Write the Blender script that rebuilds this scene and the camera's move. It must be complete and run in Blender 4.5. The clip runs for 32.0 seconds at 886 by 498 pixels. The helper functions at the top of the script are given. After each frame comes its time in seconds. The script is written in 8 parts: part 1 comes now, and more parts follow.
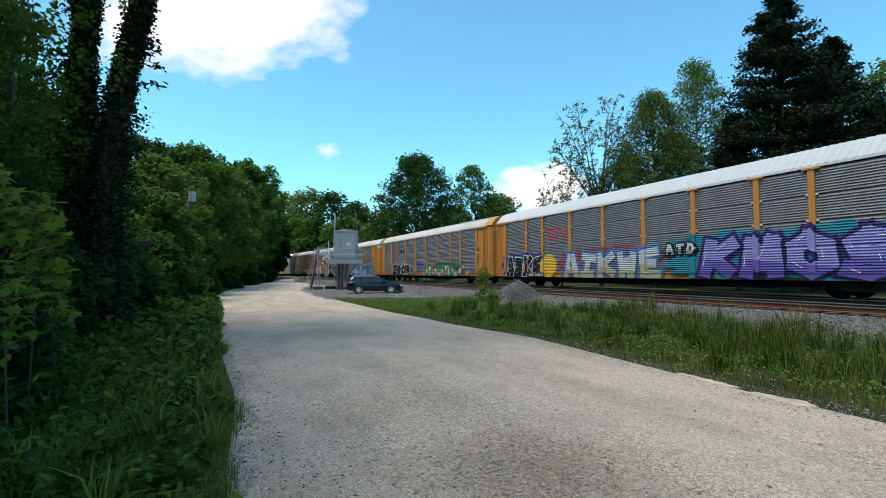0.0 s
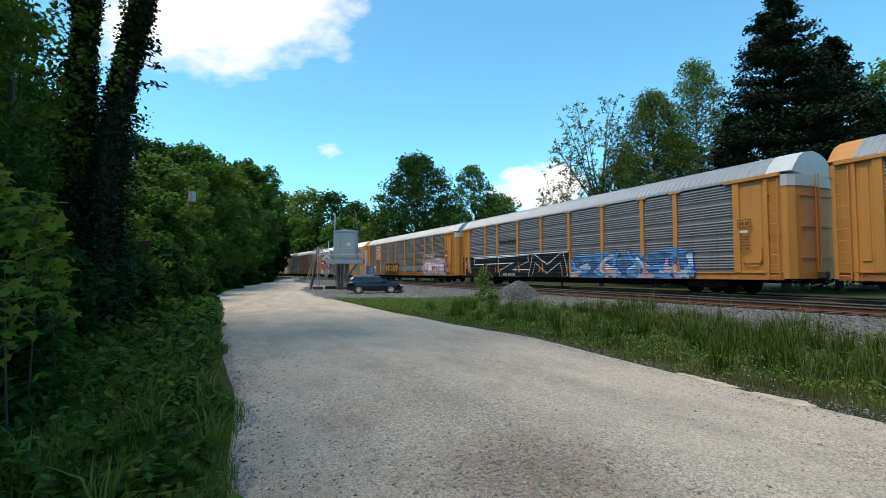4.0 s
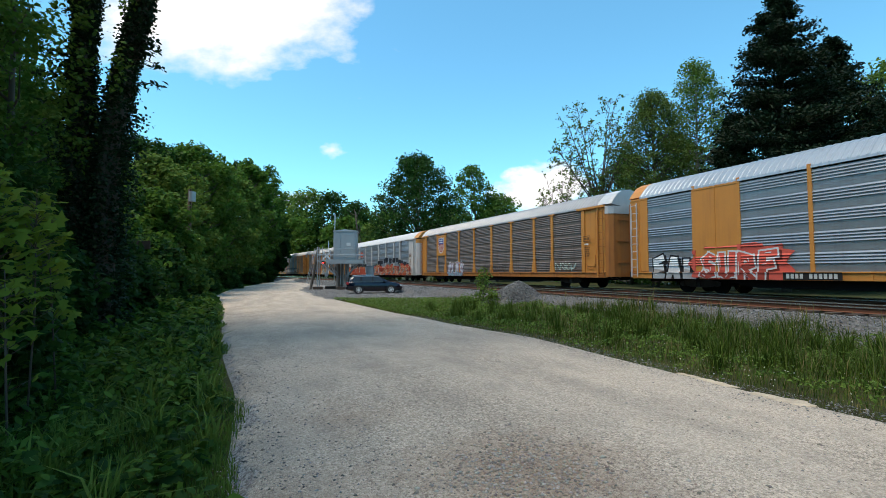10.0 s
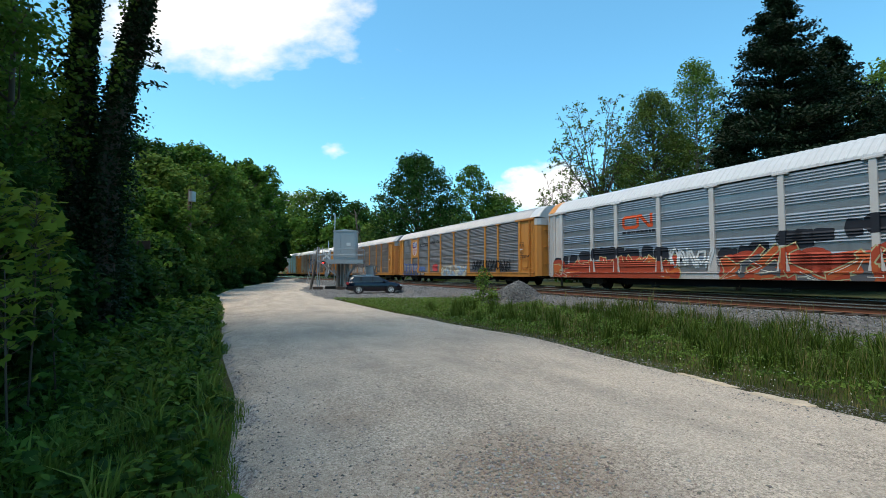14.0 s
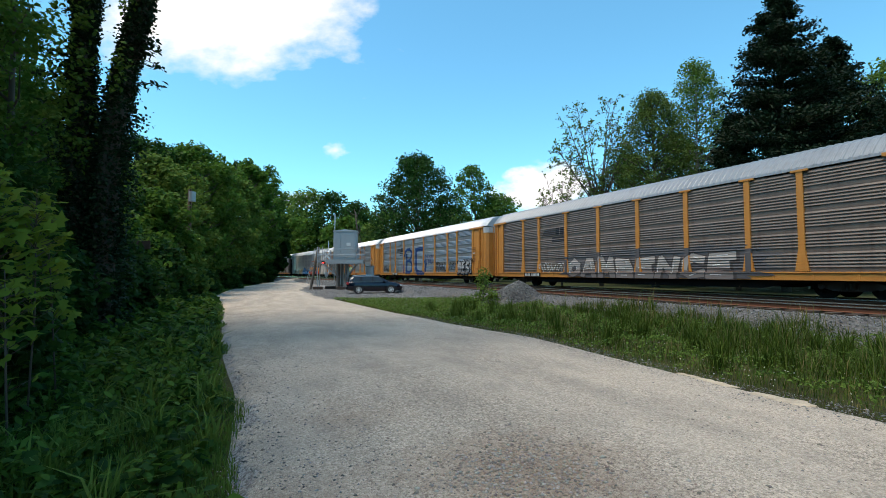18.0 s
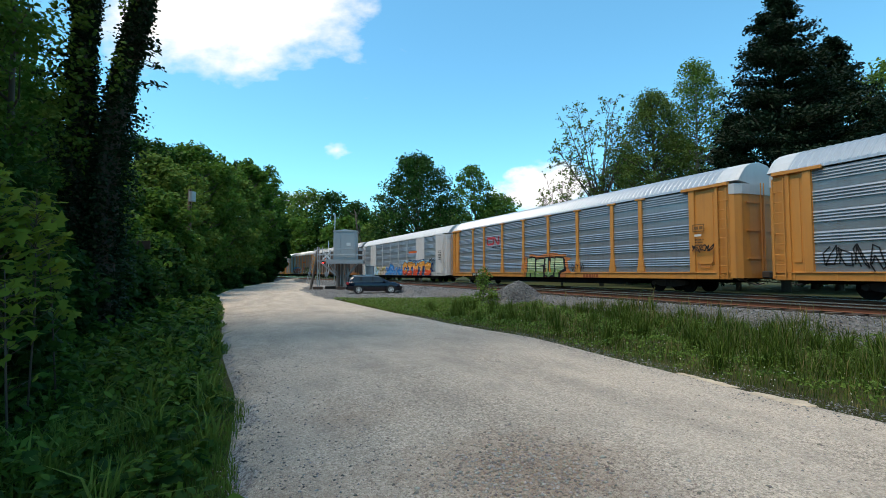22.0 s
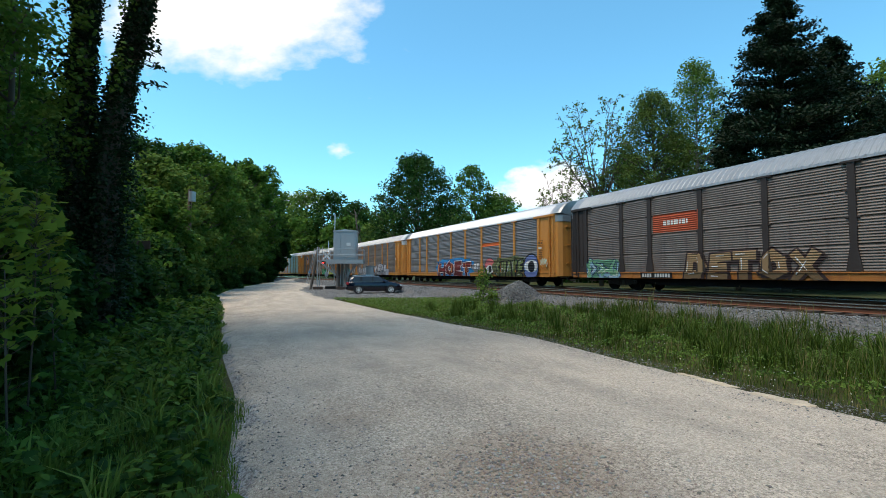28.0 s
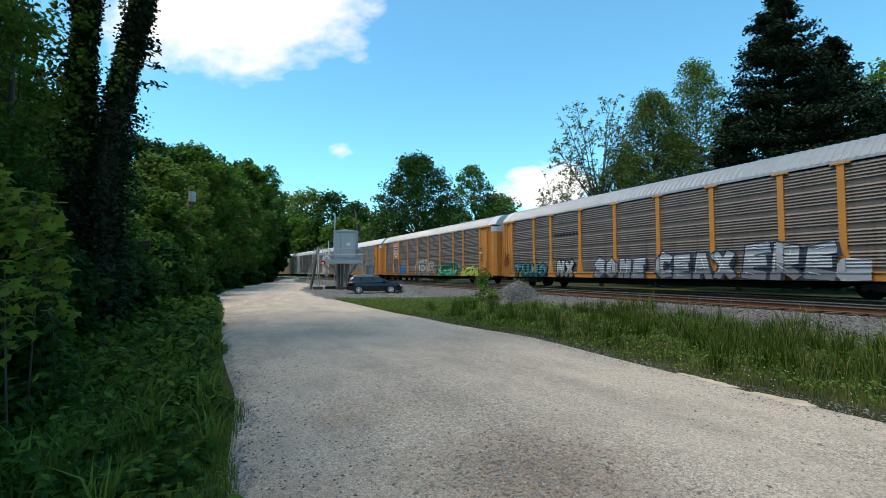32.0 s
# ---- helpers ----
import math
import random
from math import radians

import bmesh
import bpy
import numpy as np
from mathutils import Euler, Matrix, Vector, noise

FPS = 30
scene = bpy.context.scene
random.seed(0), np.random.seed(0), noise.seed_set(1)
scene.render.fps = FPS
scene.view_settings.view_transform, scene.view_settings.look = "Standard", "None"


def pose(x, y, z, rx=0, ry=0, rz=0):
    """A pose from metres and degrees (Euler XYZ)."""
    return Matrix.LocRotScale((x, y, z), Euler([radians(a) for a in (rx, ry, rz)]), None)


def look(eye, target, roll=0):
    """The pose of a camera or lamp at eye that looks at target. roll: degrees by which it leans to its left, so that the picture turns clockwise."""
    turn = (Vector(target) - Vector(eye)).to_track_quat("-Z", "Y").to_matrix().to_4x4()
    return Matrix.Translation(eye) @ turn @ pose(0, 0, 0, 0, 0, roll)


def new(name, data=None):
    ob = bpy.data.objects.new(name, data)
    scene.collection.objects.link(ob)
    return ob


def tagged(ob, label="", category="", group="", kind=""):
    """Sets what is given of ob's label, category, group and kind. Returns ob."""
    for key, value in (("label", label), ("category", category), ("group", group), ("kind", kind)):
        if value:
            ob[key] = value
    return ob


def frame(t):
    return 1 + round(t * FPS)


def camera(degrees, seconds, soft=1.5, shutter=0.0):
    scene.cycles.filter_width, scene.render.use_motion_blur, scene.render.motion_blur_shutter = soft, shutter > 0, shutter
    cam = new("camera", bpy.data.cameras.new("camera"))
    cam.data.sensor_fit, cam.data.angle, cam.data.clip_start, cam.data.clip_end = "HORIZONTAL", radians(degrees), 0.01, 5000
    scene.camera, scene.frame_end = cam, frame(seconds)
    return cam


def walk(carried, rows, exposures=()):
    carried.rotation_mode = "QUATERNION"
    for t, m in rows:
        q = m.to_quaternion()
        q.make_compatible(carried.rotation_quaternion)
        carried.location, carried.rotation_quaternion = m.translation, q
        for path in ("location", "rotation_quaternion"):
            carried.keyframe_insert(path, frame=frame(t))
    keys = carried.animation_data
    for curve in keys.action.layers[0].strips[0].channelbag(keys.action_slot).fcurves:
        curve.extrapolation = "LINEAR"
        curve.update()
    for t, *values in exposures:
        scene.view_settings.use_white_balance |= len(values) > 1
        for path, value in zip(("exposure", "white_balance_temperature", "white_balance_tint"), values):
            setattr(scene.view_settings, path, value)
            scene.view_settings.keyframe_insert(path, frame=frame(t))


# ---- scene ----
cam = camera(85.60, 32.0, soft=0.9, shutter=0.0)
EYE = (0.0, 0.0, 1.68)
AIM = pose(*EYE, 92.85, 0, 0)
walk(cam, [(0.0, AIM), (32.0, AIM)])

# ---- world and light ----
SUN_EL, SUN_AZ = 68.0, -122.0          # elevation; azimuth from +y, negative to the left
world = bpy.data.worlds.new("sky")
scene.world = world
world.use_nodes = True
wn, wl = world.node_tree.nodes, world.node_tree.links
wn.clear()
w_out = wn.new("ShaderNodeOutputWorld")
w_bg = wn.new("ShaderNodeBackground")
w_sky = wn.new("ShaderNodeTexSky")
w_sky.sky_type = "NISHITA"
w_sky.sun_disc = False
w_sky.sun_elevation = radians(SUN_EL)
w_sky.sun_rotation = radians(SUN_AZ)
w_sky.altitude = 200
w_sky.air_density, w_sky.dust_density, w_sky.ozone_density = 1.0, 0.6, 2.0
w_bg.inputs["Strength"].default_value = 0.142
w_hue = wn.new("ShaderNodeMix")
w_hue.data_type, w_hue.blend_type = "RGBA", "MULTIPLY"
w_hue.inputs[0].default_value = 1.0
w_hue.inputs[7].default_value = (0.58, 1.03, 1.0, 1)
wl.new(w_sky.outputs[0], w_hue.inputs[6])
wl.new(w_hue.outputs[2], w_bg.inputs[0])
wl.new(w_bg.outputs[0], w_out.inputs[0])

sun_data = bpy.data.lights.new("sun", "SUN")
sun_data.energy, sun_data.angle, sun_data.color = 2.1, radians(30), (1.0, 0.83, 0.65)
sun = new("sun", sun_data)
sun_dir = Vector((math.sin(radians(SUN_AZ)) * math.cos(radians(SUN_EL)),
                  math.cos(radians(SUN_AZ)) * math.cos(radians(SUN_EL)), math.sin(radians(SUN_EL))))
sun.matrix_basis = look(sun_dir * 300, (0, 0, 0))
scene.view_settings.exposure = 0.91


# ---- materials ----
def nodes_of(name):
    m = bpy.data.materials.new(name)
    m.use_nodes = True
    nt = m.node_tree
    return m, nt, nt.nodes["Principled BSDF"]


def ramp(nt, fac, stops):
    r = nt.nodes.new("ShaderNodeValToRGB")
    els = r.color_ramp.elements
    while len(els) < len(stops):
        els.new(0.5)
    for e, (p, c) in zip(els, stops):
        e.position, e.color = p, (*c, 1)
    nt.links.new(fac, r.inputs[0])
    return r.outputs[0]


def tex(nt, kind, scale, detail=4.0, stretch=(1, 1, 1), rough=0.55):
    co = nt.nodes.new("ShaderNodeTexCoord")
    mp = nt.nodes.new("ShaderNodeMapping")
    mp.inputs["Scale"].default_value = stretch
    nt.links.new(co.outputs["Object"], mp.inputs[0])
    t = nt.nodes.new("ShaderNodeTexNoise" if kind == "noise" else "ShaderNodeTexVoronoi")
    t.inputs["Scale"].default_value = scale
    if kind == "noise":
        t.inputs["Detail"].default_value = detail
        t.inputs["Roughness"].default_value = rough
    nt.links.new(mp.outputs[0], t.inputs["Vector"])
    return t


def mixc(nt, fac, a, b, mode="MIX"):
    m = nt.nodes.new("ShaderNodeMix")
    m.data_type, m.blend_type = "RGBA", mode
    for sock, v in ((m.inputs[0], fac), (m.inputs[6], a), (m.inputs[7], b)):
        if isinstance(v, (int, float)):
            sock.default_value = v
        elif isinstance(v, tuple):
            sock.default_value = (*v, 1)
        else:
            nt.links.new(v, sock)
    return m.outputs[2]


def bump(nt, bsdf, height, strength=0.4, dist=0.01):
    b = nt.nodes.new("ShaderNodeBump")
    b.inputs["Strength"].default_value, b.inputs["Distance"].default_value = strength, dist
    nt.links.new(height, b.inputs["Height"])
    nt.links.new(b.outputs[0], bsdf.inputs["Normal"])


def paint(name, col, dirt=(0.08, 0.06, 0.045), rough=0.5, amount=0.5, metal=0.0, streak=True):
    """Weathered paint or plain metal: base colour, broad stains, streaks that run down, fine grain."""
    m, nt, b = nodes_of(name)
    stain = tex(nt, "noise", 0.9, 6)
    run = tex(nt, "noise", 3.0, 5, (1.6, 1.6, 0.10) if streak else (1, 1, 1))
    s1 = ramp(nt, stain.outputs[0], [(0.42, (0, 0, 0)), (0.75, (1, 1, 1))])
    s2 = ramp(nt, run.outputs[0], [(0.48, (0, 0, 0)), (0.80, (1, 1, 1))])
    both = mixc(nt, 0.6, s1, s2)
    mul = nt.nodes.new("ShaderNodeMath")
    mul.operation = "MULTIPLY"
    nt.links.new(both, mul.inputs[0])
    mul.inputs[1].default_value = amount
    c = mixc(nt, mul.outputs[0], col, dirt)
    fine = tex(nt, "noise", 60, 3)
    c = mixc(nt, 0.12, c, fine.outputs[1], "OVERLAY")
    nt.links.new(c, b.inputs["Base Color"])
    b.inputs["Roughness"].default_value, b.inputs["Metallic"].default_value = rough, metal
    bump(nt, b, fine.outputs[0], 0.12, 0.004)
    return m


def leafy(name, dark, light, trans=0.35):
    m, nt, b = nodes_of(name)
    geo = nt.nodes.new("ShaderNodeNewGeometry")
    n = tex(nt, "noise", 0.35, 3)
    a = ramp(nt, geo.outputs["Random Per Island"], [(0.0, dark), (1.0, light)])
    c = mixc(nt, n.outputs[0], a, tuple(0.65 * v for v in light), "MIX")
    c = mixc(nt, 0.6, a, c)
    nt.links.new(c, b.inputs["Base Color"])
    b.inputs["Roughness"].default_value = 0.6
    b.inputs["Specular IOR Level"].default_value = 0.12
    tr = nt.nodes.new("ShaderNodeBsdfTranslucent")
    nt.links.new(c, tr.inputs[0])
    mx = nt.nodes.new("ShaderNodeMixShader")
    mx.inputs[0].default_value = trans
    nt.links.new(b.outputs[0], mx.inputs[1])
    nt.links.new(tr.outputs[0], mx.inputs[2])
    nt.links.new(mx.outputs[0], nt.nodes["Material Output"].inputs[0])
    return m


def stony(name, cols, scale, patch=0.25, strength=0.8, tint=None, dist=0.02):
    """Gravel: cells of several greys, with broad patches of dust between them."""
    m, nt, b = nodes_of(name)
    v = tex(nt, "voronoi", scale)
    v2 = tex(nt, "voronoi", scale * 2.7)
    c = ramp(nt, v.outputs["Color"], [(0.25 + 0.5 * i / (len(cols) - 1), c) for i, c in enumerate(cols)])
    c2 = ramp(nt, v2.outputs["Color"], [(0.25 + 0.5 * i / (len(cols) - 1), c) for i, c in enumerate(reversed(cols))])
    c = mixc(nt, 0.40, c, c2)
    mid = tex(nt, "noise", scale * 0.16, 5, rough=0.7)
    c = mixc(nt, 0.30, c, ramp(nt, mid.outputs[0], [(0.34, (0.16, 0.16, 0.16)), (0.66, (0.84, 0.84, 0.84))]), "OVERLAY")
    p = tex(nt, "noise", patch, 6, rough=0.62)
    if tint:
        f = ramp(nt, p.outputs[0], [(0.38, (0, 0, 0)), (0.62, (1, 1, 1))])
        c = mixc(nt, f, c, mixc(nt, 0.62, c, tint))
    fine = tex(nt, "noise", scale * 5, 3)
    c = mixc(nt, 0.25, c, fine.outputs[1], "OVERLAY")
    nt.links.new(c, b.inputs["Base Color"])
    b.inputs["Roughness"].default_value = 0.92
    b.inputs["Specular IOR Level"].default_value = 0.2
    add = nt.nodes.new("ShaderNodeMath")
    add.operation = "ADD"
    nt.links.new(v.outputs["Distance"], add.inputs[0])
    nt.links.new(v2.outputs["Distance"], add.inputs[1])
    inv = nt.nodes.new("ShaderNodeMath")
    inv.operation = "SUBTRACT"
    inv.inputs[0].default_value = 1.0
    nt.links.new(add.outputs[0], inv.inputs[1])
    bump(nt, b, inv.outputs[0], strength, dist)
    return m


def plain(name, col, rough=0.5, metal=0.0, emit=0.0):
    m, nt, b = nodes_of(name)
    n = tex(nt, "noise", 9, 4)
    c = mixc(nt, 0.18, col, n.outputs[1], "OVERLAY")
    nt.links.new(c, b.inputs["Base Color"])
    b.inputs["Roughness"].default_value, b.inputs["Metallic"].default_value = rough, metal
    if emit:
        b.inputs["Emission Color"].default_value = (*col, 1)
        b.inputs["Emission Strength"].default_value = emit
    return m


YELLOW = paint("rack_yellow_paint", (0.52, 0.212, 0.036), (0.24, 0.092, 0.030), 0.55, 0.55)
YELLOW_OLD = paint("rack_yellow_rusty", (0.38, 0.135, 0.022), (0.13, 0.045, 0.02), 0.65, 0.7)
WHITE = paint("rack_white_paint", (0.52, 0.49, 0.47), (0.25, 0.20, 0.16), 0.5, 0.45)
BROWN = paint("rack_brown_paint", (0.022, 0.015, 0.013), (0.06, 0.04, 0.03), 0.7, 0.4)
STEEL_NEW = paint("galvanised_bright", (0.33, 0.335, 0.355), (0.16, 0.158, 0.16), 0.33, 0.5, 0.62)
STEEL_GREY = paint("galvanised_grey", (0.198, 0.180, 0.174), (0.082, 0.064, 0.056), 0.44, 0.7, 0.30)
STEEL_BROWN = paint("galvanised_brown", (0.172, 0.133, 0.110), (0.064, 0.039, 0.029), 0.48, 0.8, 0.25)
ROOF_WHITE = paint("roof_white", (0.46, 0.465, 0.47), (0.26, 0.25, 0.24), 0.45, 0.3)
ROOF_GREY = paint("roof_galvanised", (0.28, 0.283, 0.287), (0.13, 0.125, 0.12), 0.42, 0.5, 0.4)
ROOF_BRIGHT = paint("roof_bright", (0.40, 0.415, 0.43), (0.2, 0.2, 0.2), 0.35, 0.35, 0.5)
BLACK_IRON = paint("black_iron", (0.008, 0.007, 0.007), (0.030, 0.020, 0.015), 0.85, 0.6)
BLACK_IRON.node_tree.nodes["Principled BSDF"].inputs["Specular IOR Level"].default_value = 0.15
TRUCK_STEEL = paint("truck_steel", (0.050, 0.042, 0.038), (0.02, 0.015, 0.012), 0.75, 0.6)
RAIL_RUST = paint("rail_rust", (0.14, 0.050, 0.024), (0.05, 0.022, 0.013), 0.75, 0.6, 0.2, False)
RAIL_HEAD = paint("rail_head", (0.40, 0.38, 0.36), (0.20, 0.16, 0.13), 0.25, 0.4, 0.8, False)
TIE_WOOD = paint("tie_wood", (0.055, 0.036, 0.026), (0.025, 0.018, 0.015), 0.9, 0.7)
GALV = paint("platform_galvanised", (0.34, 0.37, 0.39), (0.2, 0.2, 0.2), 0.45, 0.35, 0.4)
CABINET = paint("cabinet_grey_paint", (0.30, 0.34, 0.36), (0.2, 0.21, 0.21), 0.45, 0.3, 0.15)
BARK = paint("bark", (0.085, 0.065, 0.050), (0.035, 0.03, 0.025), 0.95, 0.9)
BARK_PALE = paint("bark_pale", (0.20, 0.17, 0.14), (0.08, 0.065, 0.05), 0.95, 0.8)
POLE_WOOD = paint("pole_wood", (0.13, 0.085, 0.06), (0.06, 0.045, 0.035), 0.9, 0.7)
POLE_GREY = paint("weathered_timber", (0.17, 0.145, 0.125), (0.07, 0.055, 0.045), 0.9, 0.7)

LEAF_DARK = leafy("leaf_dark", (0.010, 0.035, 0.006), (0.044, 0.110, 0.020), 0.45)
LEAF_MID = leafy("leaf_mid", (0.030, 0.080, 0.009), (0.116, 0.220, 0.032), 0.45)
LEAF_BRIGHT = leafy("leaf_bright", (0.050, 0.105, 0.014), (0.160, 0.245, 0.046), 0.4)
LEAF_OLIVE = leafy("leaf_olive", (0.054, 0.092, 0.016), (0.140, 0.200, 0.046), 0.4)
LEAF_CONIFER = leafy("leaf_conifer", (0.005, 0.013, 0.006), (0.016, 0.032, 0.013), 0.15)
LEAF_IVY = leafy("leaf_ivy", (0.008, 0.021, 0.010), (0.024, 0.050, 0.018), 0.2)
LEAF_MAPLE = leafy("leaf_maple", (0.120, 0.190, 0.018), (0.240, 0.320, 0.040), 0.5)
GRASS = leafy("grass_blades", (0.022, 0.050, 0.006), (0.096, 0.146, 0.020), 0.35)
GRASS_DRY = leafy("grass_dry", (0.14, 0.13, 0.05), (0.26, 0.22, 0.09), 0.3)



def road_gravel():
    """Fine crushed stone, paler where wheels have packed the dust, grey and coarse along the left edge, brown soil in two worn hollows."""
    m, nt, b = nodes_of("road_gravel")
    uv = nt.nodes.new("ShaderNodeTexCoord")

    def along(sx, sy, detail):
        mp = nt.nodes.new("ShaderNodeMapping")
        mp.inputs["Scale"].default_value = (sx, sy, 1)
        nt.links.new(uv.outputs["UV"], mp.inputs[0])
        t = nt.nodes.new("ShaderNodeTexNoise")
        t.inputs["Scale"].default_value, t.inputs["Detail"].default_value, t.inputs["Roughness"].default_value = 1.0, detail, 0.62
        nt.links.new(mp.outputs[0], t.inputs["Vector"])
        return t.outputs[0]
    v, v2 = tex(nt, "voronoi", 46), tex(nt, "voronoi", 105)
    cols = [(0.115, 0.096, 0.078), (0.47, 0.400, 0.325), (0.79, 0.683, 0.567), (0.35, 0.296, 0.236)]
    c = ramp(nt, v.outputs["Color"], [(0.25 + 0.5 * i / 3, q) for i, q in enumerate(cols)])
    c = mixc(nt, 0.5, c, ramp(nt, v2.outputs["Color"], [(0.25 + 0.5 * i / 3, q) for i, q in enumerate(reversed(cols))]))
    dust = ramp(nt, along(0.60, 0.20, 8), [(0.38, (0, 0, 0)), (0.62, (1, 1, 1))])
    c = mixc(nt, dust, c, mixc(nt, 0.42, c, (0.62, 0.53, 0.43)))
    grit = ramp(nt, along(0.9, 0.42, 9), [(0.45, (0, 0, 0)), (0.66, (1, 1, 1))])
    c = mixc(nt, grit, c, mixc(nt, 0.48, c, (0.25, 0.220, 0.190)))
    # grey stone along the left edge
    sep = nt.nodes.new("ShaderNodeSeparateXYZ")
    nt.links.new(uv.outputs["UV"], sep.inputs[0])
    wob = nt.nodes.new("ShaderNodeMath")
    wob.operation = "MULTIPLY_ADD"
    nt.links.new(along(1.6, 0.7, 6), wob.inputs[0])
    wob.inputs[1].default_value = 1.5
    nt.links.new(sep.outputs[0], wob.inputs[2])
    rim = ramp(nt, wob.outputs[0], [(0.0, (1, 1, 1)), (1.0, (0, 0, 0))])
    rim_node = rim.node
    rim_node.color_ramp.elements[0].position, rim_node.color_ramp.elements[1].position = 0.90, 1.0
    c = mixc(nt, rim, c, mixc(nt, 0.75, c, ramp(nt, v.outputs["Color"], [(0.3, (0.10, 0.105, 0.11)), (0.7, (0.36, 0.365, 0.37))])))
    # brown hollows
    for x, y, r in ((0.66, 4.0, 1.15), (-1.0, 3.4, 0.95), (-1.2, 5.6, 0.75)):
        d = nt.nodes.new("ShaderNodeVectorMath")
        d.operation = "DISTANCE"
        co = nt.nodes.new("ShaderNodeTexCoord")
        nt.links.new(co.outputs["Object"], d.inputs[0])
        d.inputs[1].default_value = (x, y, 0.03)
        n = tex(nt, "noise", 2.6, 6, rough=0.7)
        s = nt.nodes.new("ShaderNodeMath")
        s.operation = "MULTIPLY_ADD"
        nt.links.new(n.outputs[0], s.inputs[0])
        s.inputs[1].default_value = 1.7
        nt.links.new(d.outputs["Value"], s.inputs[2])
        k = nt.nodes.new("ShaderNodeMapRange")
        k.inputs[1].default_value, k.inputs[2].default_value = r - 0.15, r + 1.05
        k.inputs[3].default_value, k.inputs[4].default_value = 0.62 if x > 0 else 0.42, 0.0
        nt.links.new(s.outputs[0], k.inputs[0])
        c = mixc(nt, k.outputs[0], c, (0.30, 0.205, 0.140))
    fine = tex(nt, "noise", 230, 3)
    c = mixc(nt, 0.30, c, fine.outputs[1], "OVERLAY")
    nt.links.new(c, b.inputs["Base Color"])
    b.inputs["Roughness"].default_value = 0.93
    b.inputs["Specular IOR Level"].default_value = 0.15
    add = nt.nodes.new("ShaderNodeMath")
    add.operation = "ADD"
    nt.links.new(v.outputs["Distance"], add.inputs[0])
    nt.links.new(v2.outputs["Distance"], add.inputs[1])
    inv = nt.nodes.new("ShaderNodeMath")
    inv.operation = "SUBTRACT"
    inv.inputs[0].default_value = 1.0
    nt.links.new(add.outputs[0], inv.inputs[1])
    bump(nt, b, inv.outputs[0], 0.8, 0.014)
    return m


ROAD = road_gravel()
LOT = stony("lot_gravel", [(0.10, 0.10, 0.10), (0.31, 0.305, 0.30), (0.46, 0.45, 0.44), (0.20, 0.195, 0.19)], 14, 0.4, 1.0, (0.34, 0.30, 0.25), 0.05)
BALLAST = stony("ballast_stone", [(0.06, 0.060, 0.062), (0.17, 0.168, 0.168), (0.28, 0.275, 0.272), (0.11, 0.108, 0.108)], 13, 0.4, 1.0, (0.17, 0.145, 0.12), 0.05)
# oily ballast, its colour darkened further to stand for shade under the train
FOUL_SHADED = stony("oily_ballast", [(0.010, 0.008, 0.007), (0.030, 0.024, 0.020), (0.046, 0.038, 0.032), (0.018, 0.014, 0.012)], 13, 0.4, 1.0, (0.034, 0.020, 0.014), 0.05)
DIRT = stony("bare_dirt", [(0.34, 0.28, 0.21), (0.44, 0.37, 0.28), (0.39, 0.33, 0.25)], 30, 0.6, 0.3, (0.52, 0.44, 0.33), 0.01)


def soil():
    m, nt, b = nodes_of("soil_and_turf")
    n1, n2 = tex(nt, "noise", 0.25, 6), tex(nt, "noise", 7, 5)
    c = ramp(nt, n1.outputs[0], [(0.3, (0.030, 0.030, 0.014)), (0.55, (0.050, 0.055, 0.018)), (0.75, (0.085, 0.070, 0.035))])
    c = mixc(nt, 0.5, c, n2.outputs[1], "OVERLAY")
    nt.links.new(c, b.inputs["Base Color"])
    b.inputs["Roughness"].default_value = 1.0
    b.inputs["Specular IOR Level"].default_value = 0.1
    bump(nt, b, n2.outputs[0], 0.9, 0.05)
    return m


SOIL = soil()


# ---- mesh helpers ----
def mesh_from(name, verts, faces, mat=None, smooth=False):
    """A mesh from arrays: verts (n, 3), faces (m, k) with one k, or a list of tuples."""
    me = bpy.data.meshes.new(name)
    if isinstance(faces, np.ndarray):
        v = np.asarray(verts, dtype=np.float32)
        k = faces.shape[1]
        me.vertices.add(len(v))
        me.vertices.foreach_set("co", v.ravel())
        me.loops.add(faces.size)
        me.loops.foreach_set("vertex_index", faces.astype(np.int32).ravel())
        me.polygons.add(len(faces))
        me.polygons.foreach_set("loop_start", np.arange(0, faces.size, k, dtype=np.int32))
        me.update(calc_edges=True)
    else:
        me.from_pydata([tuple(p) for p in verts], [], faces)
        me.update()
    if smooth:
        me.shade_smooth()
    if mat:
        me.materials.append(mat)
    return me


def bm_mesh(name, bm, mat=None, smooth=False):
    me = bpy.data.meshes.new(name)
    bm.to_mesh(me)
    bm.free()
    if smooth:
        me.shade_smooth()
    if mat:
        me.materials.append(mat)
    return me


def put(name, me, parent=None, m=None, label="", mat=None):
    ob = new(name, me)
    if parent is not None:
        ob.parent = parent
    if m is not None:
        ob.matrix_basis = m
    if mat is not None:
        if not len(me.materials):
            me.materials.append(None)
        ob.material_slots[0].link = "OBJECT"
        ob.material_slots[0].material = mat
    if label:
        tagged(ob, label)
    return ob


def part(name, bm, mat, parent, label="", smooth=False):
    return put(name, bm_mesh(name, bm, mat, smooth), parent, label=label)


